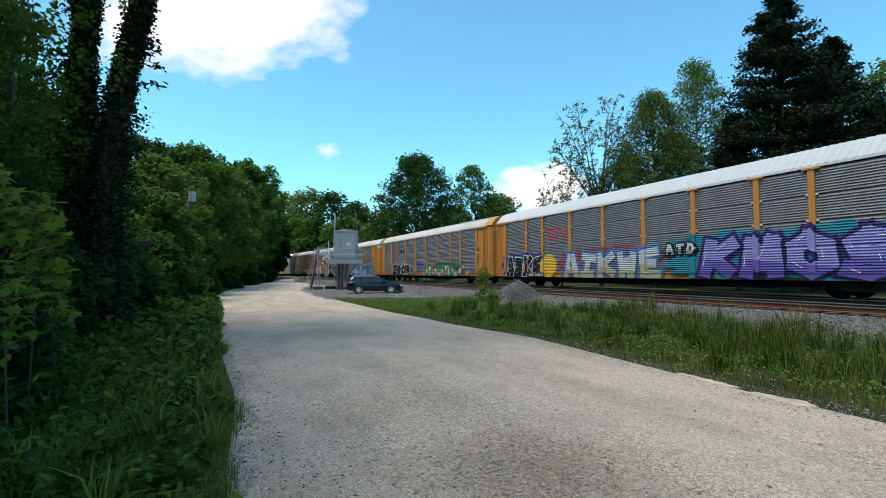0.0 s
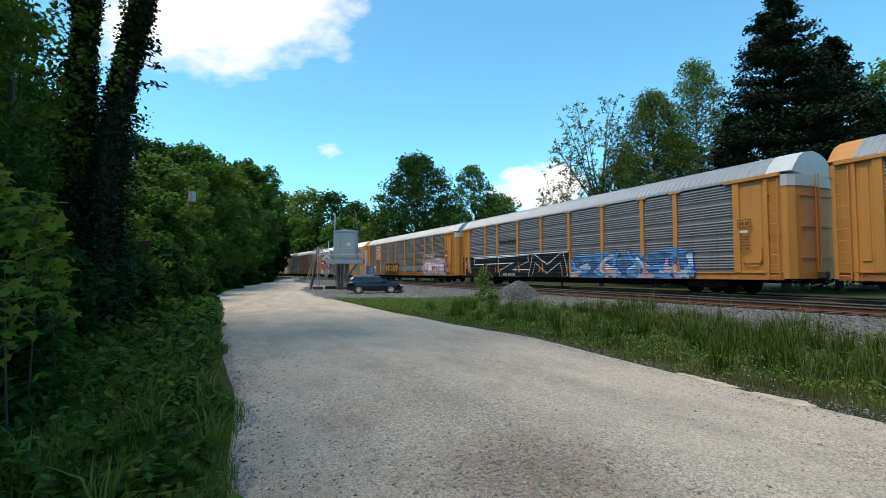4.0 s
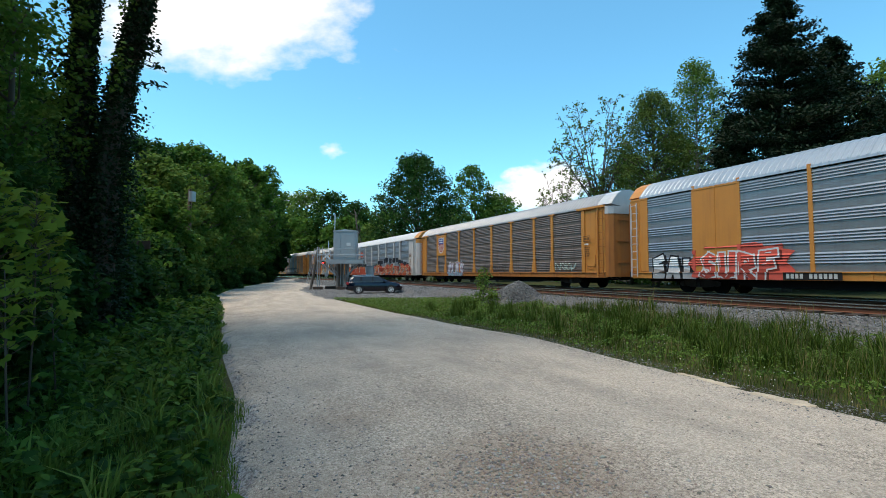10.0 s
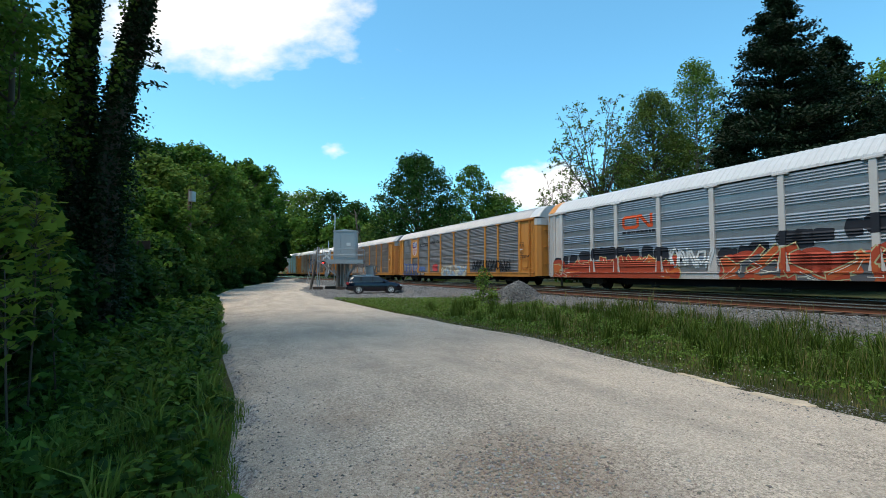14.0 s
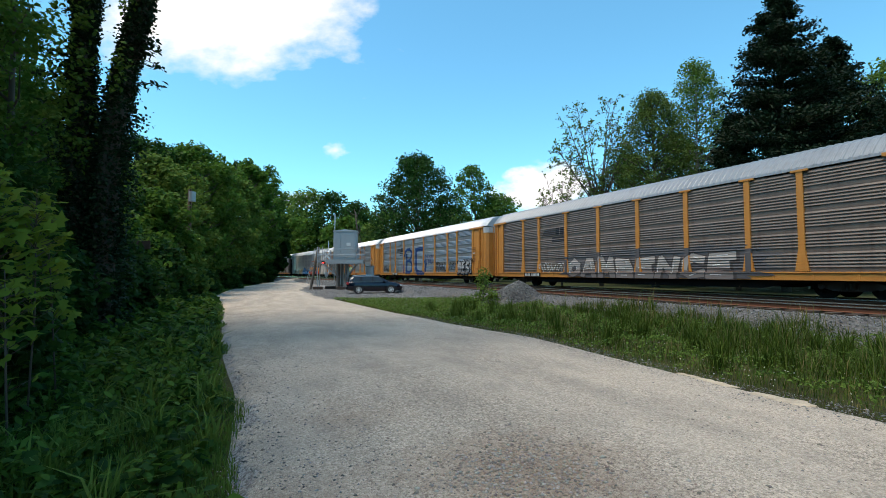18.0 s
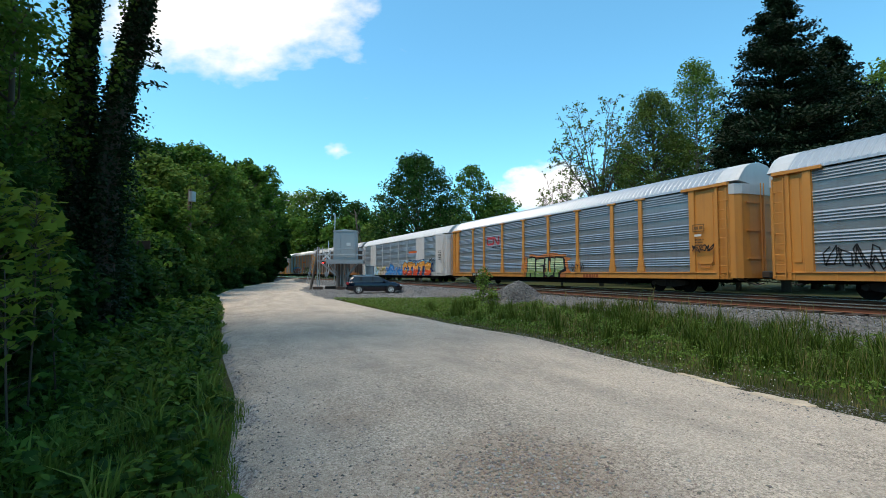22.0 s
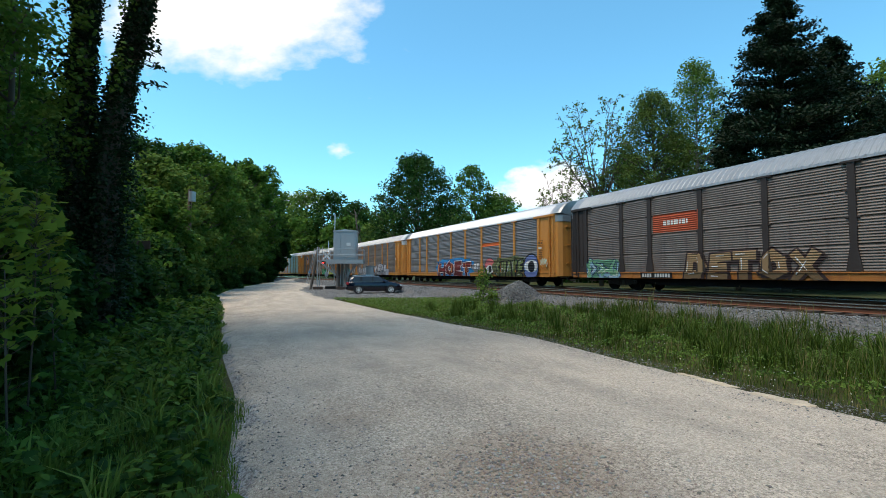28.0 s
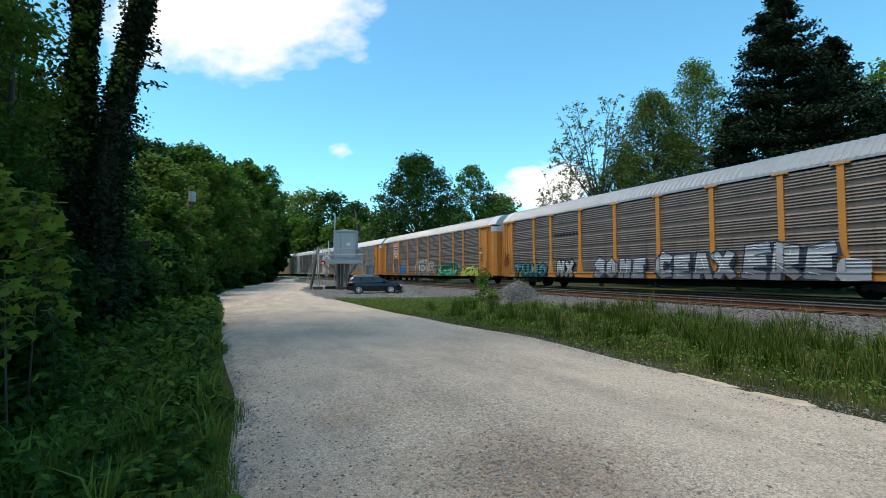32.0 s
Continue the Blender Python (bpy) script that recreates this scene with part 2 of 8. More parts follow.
def box(bm, x0, x1, y0, y1, z0, z1, bevel=0.0):
    r = bmesh.ops.create_cube(bm, size=1.0, matrix=Matrix.LocRotScale(
        ((x0 + x1) / 2, (y0 + y1) / 2, (z0 + z1) / 2), None, (x1 - x0, y1 - y0, z1 - z0)))
    if bevel:
        edges = list({e for v in r["verts"] for e in v.link_edges})
        bmesh.ops.bevel(bm, geom=edges, offset=bevel, segments=1, affect="EDGES", profile=0.6)
    return bm


def rod(bm, a, b, r0, r1=None, sides=8):
    a, b = Vector(a), Vector(b)
    d = b - a
    q = d.to_track_quat("Z", "Y").to_matrix().to_4x4()
    bmesh.ops.create_cone(bm, cap_ends=True, segments=sides, radius1=r0, radius2=r0 if r1 is None else r1,
                          depth=d.length, matrix=Matrix.Translation((a + b) / 2) @ q)
    return bm


def sweep(rings, closed_ring=True, caps=True):
    """Quads between rings of equal length: arrays of shape (n, k, 3)."""
    rings = np.asarray(rings, dtype=float)
    n, k, _ = rings.shape
    idx = np.arange(n * k).reshape(n, k)
    cols = range(k if closed_ring else k - 1)
    f = [(idx[i, j], idx[i + 1, j], idx[i + 1, (j + 1) % k], idx[i, (j + 1) % k]) for i in range(n - 1) for j in cols]
    if caps and closed_ring:
        f += [tuple(idx[0]), tuple(idx[-1][::-1])]
    return rings.reshape(-1, 3), [tuple(int(q) for q in t) for t in f]


# ---- the line of the railway ----
TH0, KAPPA, SIDE = -0.393051, -0.001151, 19.048
RAIL_Z = 0.75
HALF = 1.52


def track(s, u=0.0):
    """Place at arc length s and offset u from the near side of the train (positive: away from the road), and heading."""
    th = TH0 + KAPPA * s
    x = SIDE * math.cos(TH0) + (math.cos(TH0) - math.cos(th)) / KAPPA
    y = -SIDE * math.sin(TH0) + (math.sin(th) - math.sin(TH0)) / KAPPA
    return x + u * math.cos(th), y - u * math.sin(th), th


CX, CY = SIDE * math.cos(TH0) + math.cos(TH0) / KAPPA, -SIDE * math.sin(TH0) - math.sin(TH0) / KAPPA
RADIUS = -1.0 / KAPPA


def off_track(x, y):
    """Offset u of a place from the train's near side."""
    return np.hypot(np.asarray(x) - CX, np.asarray(y) - CY) - RADIUS


def strip_along(name, s0, s1, step, profile, mat, jitter=0.0):
    """A solid strip along the railway: profile is a closed list of (u, z)."""
    n = max(2, int((s1 - s0) / step))
    rings = []
    for i in range(n + 1):
        s = s0 + (s1 - s0) * i / n
        ring = []
        for u, z in profile:
            x, y, th = track(s, u)
            dz = jitter * noise.noise((x * 0.9, y * 0.9, 3.0)) if z > 0.05 else 0.0
            ring.append((x, y, z + dz))
        rings.append(ring)
    v, f = sweep(rings)
    return mesh_from(name, v, f, mat)


# ---- ground, road, railway bed ----
LEFT_EDGE = [(4.0, -30), (1.5, -8), (-0.2, -2), (-0.8, 1), (-1.66, 3.6), (-2.34, 5.2), (-2.95, 6.64), (-4.3, 9.2), (-5.8, 12.4),
             (-7.8, 16.7), (-10.9, 23.5), (-16.7, 35), (-20.8, 46), (-25.5, 62), (-29.5, 80), (-31.0, 92), (-29.8, 99)]
RIGHT_EDGE = [(22, -30), (12.5, -8), (9, -1), (6.3, 3.6), (5.3, 5.2), (4.7, 6.64), (3.7, 9.2), (2.55, 12.4),
              (0.1, 16.7), (-3.4, 23.5), (-8.7, 35), (-13.0, 46), (-17.2, 62), (-20.6, 80), (-22.5, 88), (-23.6, 95)]


def edge_at(pts, t):
    """Smooth place along a line of points, t from 0 to 1 by index."""
    q = t * (len(pts) - 1)
    i = min(int(q), len(pts) - 2)
    w = q - i
    p = [Vector((*pts[max(0, min(len(pts) - 1, j))], 0)) for j in (i - 1, i, i + 1, i + 2)]
    return 0.5 * ((2 * p[1]) + (p[2] - p[0]) * w + (2 * p[0] - 5 * p[1] + 4 * p[2] - p[3]) * w * w + (3 * p[1] - p[0] - 3 * p[2] + p[3]) * w ** 3)


def edge_x(pts, y):
    ys = [p[1] for p in pts]
    return np.interp(y, ys, [p[0] for p in pts])


def ground():
    """One sheet: fine near the camera, coarse to the horizon, sinking a little under road and railway bed."""
    g = np.concatenate([np.linspace(-2500, -160, 8), np.linspace(-120, 120, 97), np.linspace(160, 2500, 8)])
    gx, gy = np.meshgrid(g, g + 60)
    z = np.zeros_like(gx) - 0.03
    near = (np.abs(gx) < 130) & (np.abs(gy - 60) < 130)
    for i, j in zip(*np.nonzero(near)):
        z[i, j] += 0.03 * noise.noise((gx[i, j] * 0.12, gy[i, j] * 0.12, 0)) - 0.05
    v = np.stack([gx, gy, z], -1).reshape(-1, 3)
    n = len(g)
    idx = np.arange(n * n).reshape(n, n)
    f = np.stack([idx[:-1, :-1], idx[:-1, 1:], idx[1:, 1:], idx[1:, :-1]], -1).reshape(-1, 4)
    return tagged(new("ground", mesh_from("ground", v, f, SOIL, True)), "green turf and dark soil beside the gravel road", "ground", kind="structure")


def road():
    n, k = 220, 25
    left, right = LEFT_EDGE[:-1], RIGHT_EDGE
    rows = []
    for i in range(n + 1):
        a, b = edge_at(left, i / n), edge_at(right, i / n)
        for j in range(k):
            w = j / (k - 1)
            p = a.lerp(b, w)
            wob = 0.18 * noise.noise((p.x * 0.8, p.y * 0.8, 7)) if j in (0, k - 1) else 0.0
            z = 0.035 * math.sin(math.pi * w) + 0.022 * noise.noise((p.x * 0.7, p.y * 0.35, 1)) - (0.16 if j in (0, k - 1) else 0)
            rise = max(0.0, min(1.0, (p.y - 80) / 14.0))
            rows.append((p.x + wob, p.y, z + 0.015 + 0.62 * rise * rise))
    idx = np.arange((n + 1) * k).reshape(n + 1, k)
    f = np.stack([idx[:-1, :-1], idx[:-1, 1:], idx[1:, 1:], idx[1:, :-1]], -1).reshape(-1, 4)
    me = mesh_from("road", np.array(rows), f, ROAD, True)
    # across and along the road, in metres
    mid = [edge_at(left, i / n).lerp(edge_at(right, i / n), 0.5) for i in range(n + 1)]
    run_on = np.concatenate([[0], np.cumsum([(q - p).length for p, q in zip(mid, mid[1:])])])
    wide = np.array([(edge_at(right, i / n) - edge_at(left, i / n)).length for i in range(n + 1)])
    place = np.stack([np.linspace(0, 1, k)[None, :] * wide[:, None], np.repeat(run_on[:, None], k, 1)], -1).reshape(-1, 2)
    lay = me.uv_layers.new(name="lanes")
    lay.data.foreach_set("uv", place[f.ravel()].astype(np.float32).ravel())
    return tagged(new("road", me), "pale grey gravel road, dusty and rutted", "road", kind="structure")


def lot():
    """Gravel apron between road and railway bed, where the car stands."""
    ys = np.linspace(27.0, 92, 40)
    rows = []
    k = 9
    for y in ys:
        a = edge_x(RIGHT_EDGE, y) - 1.5
        lo, hi = a, a + 40
        for _ in range(30):
            mid = (lo + hi) / 2
            if off_track(mid, y) < -5.6:
                lo = mid
            else:
                hi = mid
        start = a if y > 31 else a + (31 - y) * 2.2
        for j in range(k):
            x = start + (max(lo, start) - start) * j / (k - 1)
            rows.append((x, y, 0.004 + 0.02 * noise.noise((x * 0.4, y * 0.4, 5))))
    idx = np.arange(len(ys) * k).reshape(len(ys), k)
    f = np.stack([idx[:-1, :-1], idx[:-1, 1:], idx[1:, 1:], idx[1:, :-1]], -1).reshape(-1, 4)
    return tagged(new("gravel_apron", mesh_from("gravel_apron", np.array(rows), f, LOT, True)), "grey crushed-stone apron beside the railway", "gravel", kind="structure")


ground()
road()
lot()
bed = strip_along("ballast_bed", -440, 620, 2.0,
                  [(-7.0, -0.1), (-6.3, 0.06), (-5.5, 0.32), (-4.75, 0.50), (-3.95, 0.51), (-3.95, -0.1)], BALLAST, 0.07)
tagged(new("ballast_bed", bed), "shoulder of grey crushed-stone ballast beside the tracks", "ballast", kind="structure")
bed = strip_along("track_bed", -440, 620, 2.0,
                  [(-3.95, 0.51), (-2.7, 0.53), (-0.6, 0.50), (1.5, 0.53), (3.6, 0.50), (4.4, 0.3), (5.4, -0.1), (-3.95, -0.1)], FOUL_SHADED, 0.07)
tagged(new("track_bed", bed), "oily ballast under the two tracks, darkened for the train's shade", "ballast", kind="structure")

RAIL_PROFILE = [(-0.075, 0), (0.075, 0), (0.075, 0.012), (0.012, 0.03), (0.012, 0.13), (0.036, 0.142), (0.036, 0.168),
                (-0.036, 0.168), (-0.036, 0.142), (-0.012, 0.13), (-0.012, 0.03), (-0.075, 0.012)]


def railway(u_mid, label):
    base = tagged(new("railway_track"), label, "railway track", "railway tracks")
    for side in (-0.755, 0.755):
        prof = [(u_mid + side + u, RAIL_Z - 0.168 + z) for u, z in RAIL_PROFILE]
        rail = put("rail", strip_along("rail", -440, 620, 4.0, prof, RAIL_RUST), base)
        head = [(u_mid + side + u, RAIL_Z + z) for u, z in ((-0.039, -0.030), (0.039, -0.030), (0.036, 0.005), (-0.036, 0.005))]
        put("rail_head", strip_along("rail_head", -440, 620, 4.0, head, RAIL_HEAD), rail)
    bm = box(bmesh.new(), -0.11, 0.11, -1.3, 1.3, -0.12, 0.06, 0.012)
    tie = bm_mesh("tie", bm, TIE_WOOD)
    for i in range(240):
        x, y, th = track(-2 + 0.54 * i, u_mid)
        put("tie", tie, base, pose(x, y, RAIL_Z - 0.225 + 0.012 * math.sin(i * 2.3), 0, 0, math.degrees(-th) + 90 + 1.2 * math.sin(i * 5.1)))
    v, f = [], []
    for i in range(-420, 620):
        s = 0.54 * i * 1.0
        if -2 <= s < 128:
            continue
        x, y, th = track(s, u_mid)
        c, q = math.cos(th), math.sin(th)
        o = len(v)
        for z in (-0.2, 0.06):
            for a, b in ((-0.11, -1.3), (0.11, -1.3), (0.11, 1.3), (-0.11, 1.3)):
                v.append((x + b * c + a * q, y - b * q + a * c, RAIL_Z - 0.225 + z))
        f += [(o, o + 1, o + 2, o + 3), (o + 4, o + 5, o + 6, o + 7), (o, o + 1, o + 5, o + 4), (o + 1, o + 2, o + 6, o + 5), (o + 2, o + 3, o + 7, o + 6), (o + 3, o, o + 4, o + 7)]
    tagged(put("far_ties", mesh_from("far_ties", v, f, TIE_WOOD), base), kind="stuff")
    return base


TRAIN_MID = HALF
railway(HALF - 4.3, "empty railway track with rusty rails on wooden ties")
railway(TRAIN_MID, "railway track with rusty rails under the freight train")


# ---- the freight train ----
LEN, PITCH = 27.3, 29.0
PANEL_Z0, PANEL_Z1 = 0.95, 4.68
STD = [("end", 1.4), ("panel", 2.71), ("panel", 1.93), ("panel", 2.89), ("panel", 2.89), ("panel", 2.92), ("panel", 2.90),
       ("panel", 2.89), ("panel", 2.0), ("panel", 2.85), ("end", 1.92)]
FLUSH = [("end", 1.07), ("panel", 2.67), ("solid", 2.16), ("panel", 2.73), ("panel", 3.0), ("panel", 2.87), ("panel", 2.85),
         ("panel", 2.84), ("solid", 2.0), ("panel", 2.95), ("end", 2.16)]
cache = {}
INFO = {}


def shared(key, make):
    if key not in cache:
        cache[key] = make()
    return cache[key]


def profile(style):
    """(z, outward) of one corrugated side sheet."""
    pts = []
    z = 0.0
    total = PANEL_Z1 - PANEL_Z0
    if style == "banded":                      # groups of four bright ribs between flat bands
        for g in range(5):
            pts += [(z, 0.004), (z + 0.30, 0.004)]
            q = z + 0.30
            for _ in range(4):
                pts += [(q + 0.014, 0.040), (q + 0.024, 0.040), (q + 0.086, 0.003), (q + 0.106, 0.003)]
                q += 0.110
            z += total / 5
        pts.append((total, 0.004))
    elif style == "ribbed":                    # ribs all over, four sheets with dark seams
        for g in range(4):
            pts += [(z, -0.02), (z + 0.022, -0.02), (z + 0.026, 0.012)]
            q = z + 0.03
            while q < z + total / 4 - 0.11:
                pts += [(q + 0.012, 0.034), (q + 0.022, 0.034), (q + 0.074, 0.006), (q + 0.094, 0.006)]
                q += 0.098
            z += total / 4
        pts.append((total, 0.012))
    else:                                      # even ribs with narrow flat bands
        for g in range(5):
            pts += [(z, 0.006), (z + 0.16, 0.006)]
            q = z + 0.16
            for _ in range(5):
                pts += [(q + 0.014, 0.040), (q + 0.026, 0.040), (q + 0.088, 0.004), (q + 0.112, 0.004)]
                q += 0.116
            z += total / 5
        pts.append((total, 0.006))
    return [(PANEL_Z0 + a, o) for a, o in pts]


def sheet_mesh(width, style):
    pr = profile(style)
    v, f = [], []
    for zz, o in pr:
        v += [(-width / 2, -o, zz), (width / 2, -o, zz)]
    n = len(pr)
    f += [(2 * i, 2 * i + 1, 2 * i + 3, 2 * i + 2) for i in range(n - 1)]
    o = len(v)
    v += [(-width / 2, 0.05, PANEL_Z0), (width / 2, 0.05, PANEL_Z0), (width / 2, 0.05, PANEL_Z1), (-width / 2, 0.05, PANEL_Z1)]
    f += [(o, o + 3, o + 2, o + 1), (0, o, o + 1, 1), (2 * n - 2, 2 * n - 1, o + 2, o + 3)]
    return mesh_from("side_sheet", v, f)


def post_mesh(kind):
    bm = bmesh.new()
    if kind == "post":                         # upright with a flared foot and a cap plate
        box(bm, -0.115, 0.115, -0.085, 0.03, PANEL_Z0, 4.68, 0.008)
        box(bm, -0.30, 0.30, -0.11, 0.02, 4.67, 4.75, 0.006)
        vs = [bm.verts.new(p) for p in ((-0.24, -0.095, 0.98), (0.24, -0.095, 0.98), (0.117, -0.095, 1.75), (-0.117, -0.095, 1.75),
                                        (-0.24, 0.02, 0.98), (0.24, 0.02, 0.98), (0.117, 0.02, 1.75), (-0.117, 0.02, 1.75))]
        for q in ((0, 1, 2, 3), (5, 4, 7, 6), (4, 0, 3, 7), (1, 5, 6, 2), (3, 2, 6, 7), (4, 5, 1, 0)):
            bm.faces.new([vs[i] for i in q])
    else:                                      # slim rib of a flush-sided car
        box(bm, -0.075, 0.075, -0.05, 0.03, PANEL_Z0, 4.9, 0.008)
    return bm_mesh("post", bm)


def end_bay_parts(width, kind, front):
    """Solid bay at a car's corner: sheet, frame posts, door leaf, top rail; (name, mesh) pairs."""
    w = width / 2
    q = 1 if front else -1
    out = []

    def piece(name, a, b, *rest):
        out.append((name, bm_mesh(name, box(bmesh.new(), min(a, b), max(a, b), *rest))))
    piece("end_sheet", -w, w, -0.02, 0.05, PANEL_Z0, PANEL_Z1)
    if kind == "post":
        piece("corner_post", q * (-w + 0.02), q * (-w + 0.30), -0.10, 0.03, PANEL_Z0, PANEL_Z1, 0.01)
        piece("door_post", q * (w - 0.62), q * (w - 0.48), -0.09, 0.03, PANEL_Z0 - 0.3, PANEL_Z1, 0.01)
        piece("door_leaf", q * (-w + 0.42), q * (w - 0.72), -0.05, 0.0, 1.3, 4.45, 0.012)
        piece("top_rail", -w - 0.35 if front else -w, w if front else w + 0.35, -0.14, 0.03, PANEL_Z1 - 0.01, PANEL_Z1 + 0.12, 0.01)
    else:
        piece("bay_plate", -w, w, -0.045, 0.0, PANEL_Z0 + 0.05, PANEL_Z1 - 0.02, 0.01)
        piece("seam_rib", -0.02, 0.02, -0.07, 0.0, PANEL_Z0, PANEL_Z1, 0.004)
        piece("top_rail", -w, w, -0.06, 0.03, PANEL_Z1 - 0.02, PANEL_Z1 + 0.08, 0.008)
    return out


def ladder_mesh():
    bm = bmesh.new()
    for x in (-0.2, 0.2):
        box(bm, x - 0.02, x + 0.02, -0.17, -0.13, 0.72, 4.55)
        for z in (0.9, 2.4, 4.0):
            box(bm, x - 0.015, x + 0.015, -0.14, 0.0, z, z + 0.03)
    for i in range(10):
        z = 0.82 + i * 0.40
        rod(bm, (-0.2, -0.15, z), (0.2, -0.15, z), 0.016, sides=6)
    return bm_mesh("ladder", bm)


def roof_mesh():
    """Arched roof of ribbed sheets, full length."""
    ring = [(-HALF - 0.05, 4.74), (-HALF - 0.03, 4.84), (-1.28, 5.16), (-0.98, 5.45), (-0.62, 5.62), (0, 5.72),
            (0.98, 5.45), (HALF + 0.03, 4.84), (HALF + 0.05, 4.74), (0, 4.72)]
    rings = []
    x = -LEN / 2 + 0.55
    while x < LEN / 2 - 0.55:
        for dx, out in ((0, 0), (0.03, 0.022), (0.11, 0.022), (0.14, 0.0)):
            rings.append([(x + dx, y * (1 + out * 0.4), z + (out if z > 4.80 else 0)) for y, z in ring])
        x += 0.28
    v, f = sweep(rings)
    return mesh_from("roof", v, f)


def roof_end_mesh():
    """Smooth hood and bulging end doors at a car's end, towards +x from 0."""
    ring = [(-HALF - 0.02, 0.62), (-HALF - 0.02, 4.84), (-1.27, 5.18), (-0.97, 5.47), (-0.6, 5.64), (0, 5.74),
            (0.6, 5.64), (0.97, 5.47), (1.27, 5.18), (HALF + 0.02, 4.84), (HALF + 0.02, 0.62)]
    return ring


def end_hood_mesh():
    ring = [p for p in roof_end_mesh() if p[1] > 4.75]
    rings = []
    for dx, s in ((-0.62, 1.0), (0.0, 1.0), (0.22, 0.97), (0.34, 0.90)):
        rings.append([(dx, y * s, 4.68 + (z - 4.68) * (1 if s == 1 else 0.99)) for y, z in ring] + [(dx, 0, 4.66)])
    v, f = sweep(rings)
    return mesh_from("end_hood", v, f)


def end_door_mesh():
    """Pair of tall folding doors that bulge outwards."""
    rings = []
    for z in (0.70, 4.68):
        ring = [(0.0, -HALF - 0.01, z), (0.18, -1.45, z), (0.34, -1.2, z), (0.40, -0.8, z), (0.42, -0.06, z), (0.36, -0.05, z), (0.36, 0.05, z), (0.42, 0.06, z),
                (0.40, 0.8, z), (0.34, 1.2, z), (0.18, 1.45, z), (0.0, HALF + 0.01, z), (-0.1, HALF - 0.1, z), (-0.1, -HALF + 0.1, z)]
        rings.append(ring)
    v, f = sweep(rings)
    bm = bmesh.new()
    bm.from_mesh(mesh_from("tmp", v, f))
    for z in (1.5, 2.7, 3.9):
        box(bm, 0.36, 0.44, -1.0, -0.15, z, z + 0.05)
        box(bm, 0.36, 0.44, 0.15, 1.0, z, z + 0.05)
    for y in (-0.10, 0.10):
        rod(bm, (0.45, y, 0.8), (0.45, y, 4.8), 0.022, sides=6)
    return bm_mesh("end_door", bm)


def truck_mesh():
    bm = bmesh.new()
    for q in (-1, 1):
        y = q * 1.0
        box(bm, -0.30, 0.30, y - 0.07, y + 0.07, 0.26, 0.62, 0.03)
        for k in (-1, 1):
            vs = []
            for yy in (y - 0.06, y + 0.06):
                vs += [bm.verts.new((k * a, yy, b)) for a, b in ((0.28, 0.60), (0.80, 0.56), (1.02, 0.50), (1.02, 0.36), (0.84, 0.38), (0.62, 0.30), (0.28, 0.26))]
            n = 7
            bm.faces.new(vs[:n])
            bm.faces.new(vs[n:][::-1])
            for i in range(n):
                bm.faces.new((vs[i], vs[(i + 1) % n], vs[n + (i + 1) % n], vs[n + i]))
            rod(bm, (k * 0.875, y - 0.1, 0.42), (k * 0.875, y + 0.12 * q + 0.0, 0.42), 0.11, sides=10)
        for sx in (-0.16, 0.0, 0.16):
            rod(bm, (sx, y + 0.09 * q, 0.32), (sx, y + 0.09 * q, 0.55), 0.055, sides=8)
    box(bm, -0.18, 0.18, -1.05, 1.05, 0.42, 0.66, 0.02)
    bmesh.ops.recalc_face_normals(bm, faces=bm.faces)
    return bm_mesh("truck", bm, TRUCK_STEEL)


def wheelset_mesh():
    bm = bmesh.new()
    rod(bm, (0, -1.0, 0), (0, 1.0, 0), 0.075, sides=10)
    for q in (-1, 1):
        rod(bm, (0, q * 0.72, 0), (0, q * 0.83, 0), 0.42, 0.415, sides=28)
        rod(bm, (0, q * 0.69, 0), (0, q * 0.72, 0), 0.45, 0.45, sides=28)
        rod(bm, (0, q * 0.83, 0), (0, q * 0.86, 0), 0.15, 0.11, sides=14)
        for k in range(4):
            a = k * math.pi / 2
            box(bm, 0.24 * math.cos(a) - 0.03, 0.24 * math.cos(a) + 0.03, q * 0.84 - 0.01, q * 0.84 + 0.01, 0.24 * math.sin(a) - 0.03, 0.24 * math.sin(a) + 0.03)
    return bm_mesh("wheelset", bm, BLACK_IRON)


def underframe_mesh():
    bm = bmesh.new()
    box(bm, -LEN / 2 + 0.1, LEN / 2 - 0.1, -0.42, 0.42, 0.50, 0.95)
    for i in range(-9, 10):
        box(bm, i * 1.4 - 0.05, i * 1.4 + 0.05, -1.40, 1.40, 0.72, 0.93)
    box(bm, -LEN / 2 + 0.05, LEN / 2 - 0.05, -1.42, 1.42, 0.93, 0.99)
    box(bm, -LEN / 2 + 0.05, LEN / 2 - 0.05, -1.41, 1.41, 1.0, 4.68)
    for y in (-1.28, 1.28):                   # deep side girders between the trucks
        vs = []
        for yy in (y - 0.05, y + 0.05):
            vs += [bm.verts.new((a, yy, b)) for a, b in ((-13.4, 0.72), (-9.2, 0.60), (-8.2, 0.50), (-7.2, 0.32), (7.2, 0.32), (8.2, 0.50), (9.2, 0.60), (13.4, 0.72))]
        bm.faces.new(vs[:8])
        bm.faces.new(vs[8:][::-1])
        for i in range(8):
            bm.faces.new((vs[i], vs[(i + 1) % 8], vs[8 + (i + 1) % 8], vs[8 + i]))
    for x in (-3.2, 2.6):                     # brake reservoir and valve boxes
        rod(bm, (x, -0.75, 0.66), (x + 1.2, -0.75, 0.66), 0.15, sides=12)
    box(bm, 0.6, 1.1, -1.1, -0.7, 0.42, 0.72, 0.02)
    rod(bm, (-8.5, -0.62, 0.42), (8.5, -0.62, 0.42), 0.022, sides=6)
    return bm_mesh("underframe", bm, BLACK_IRON)


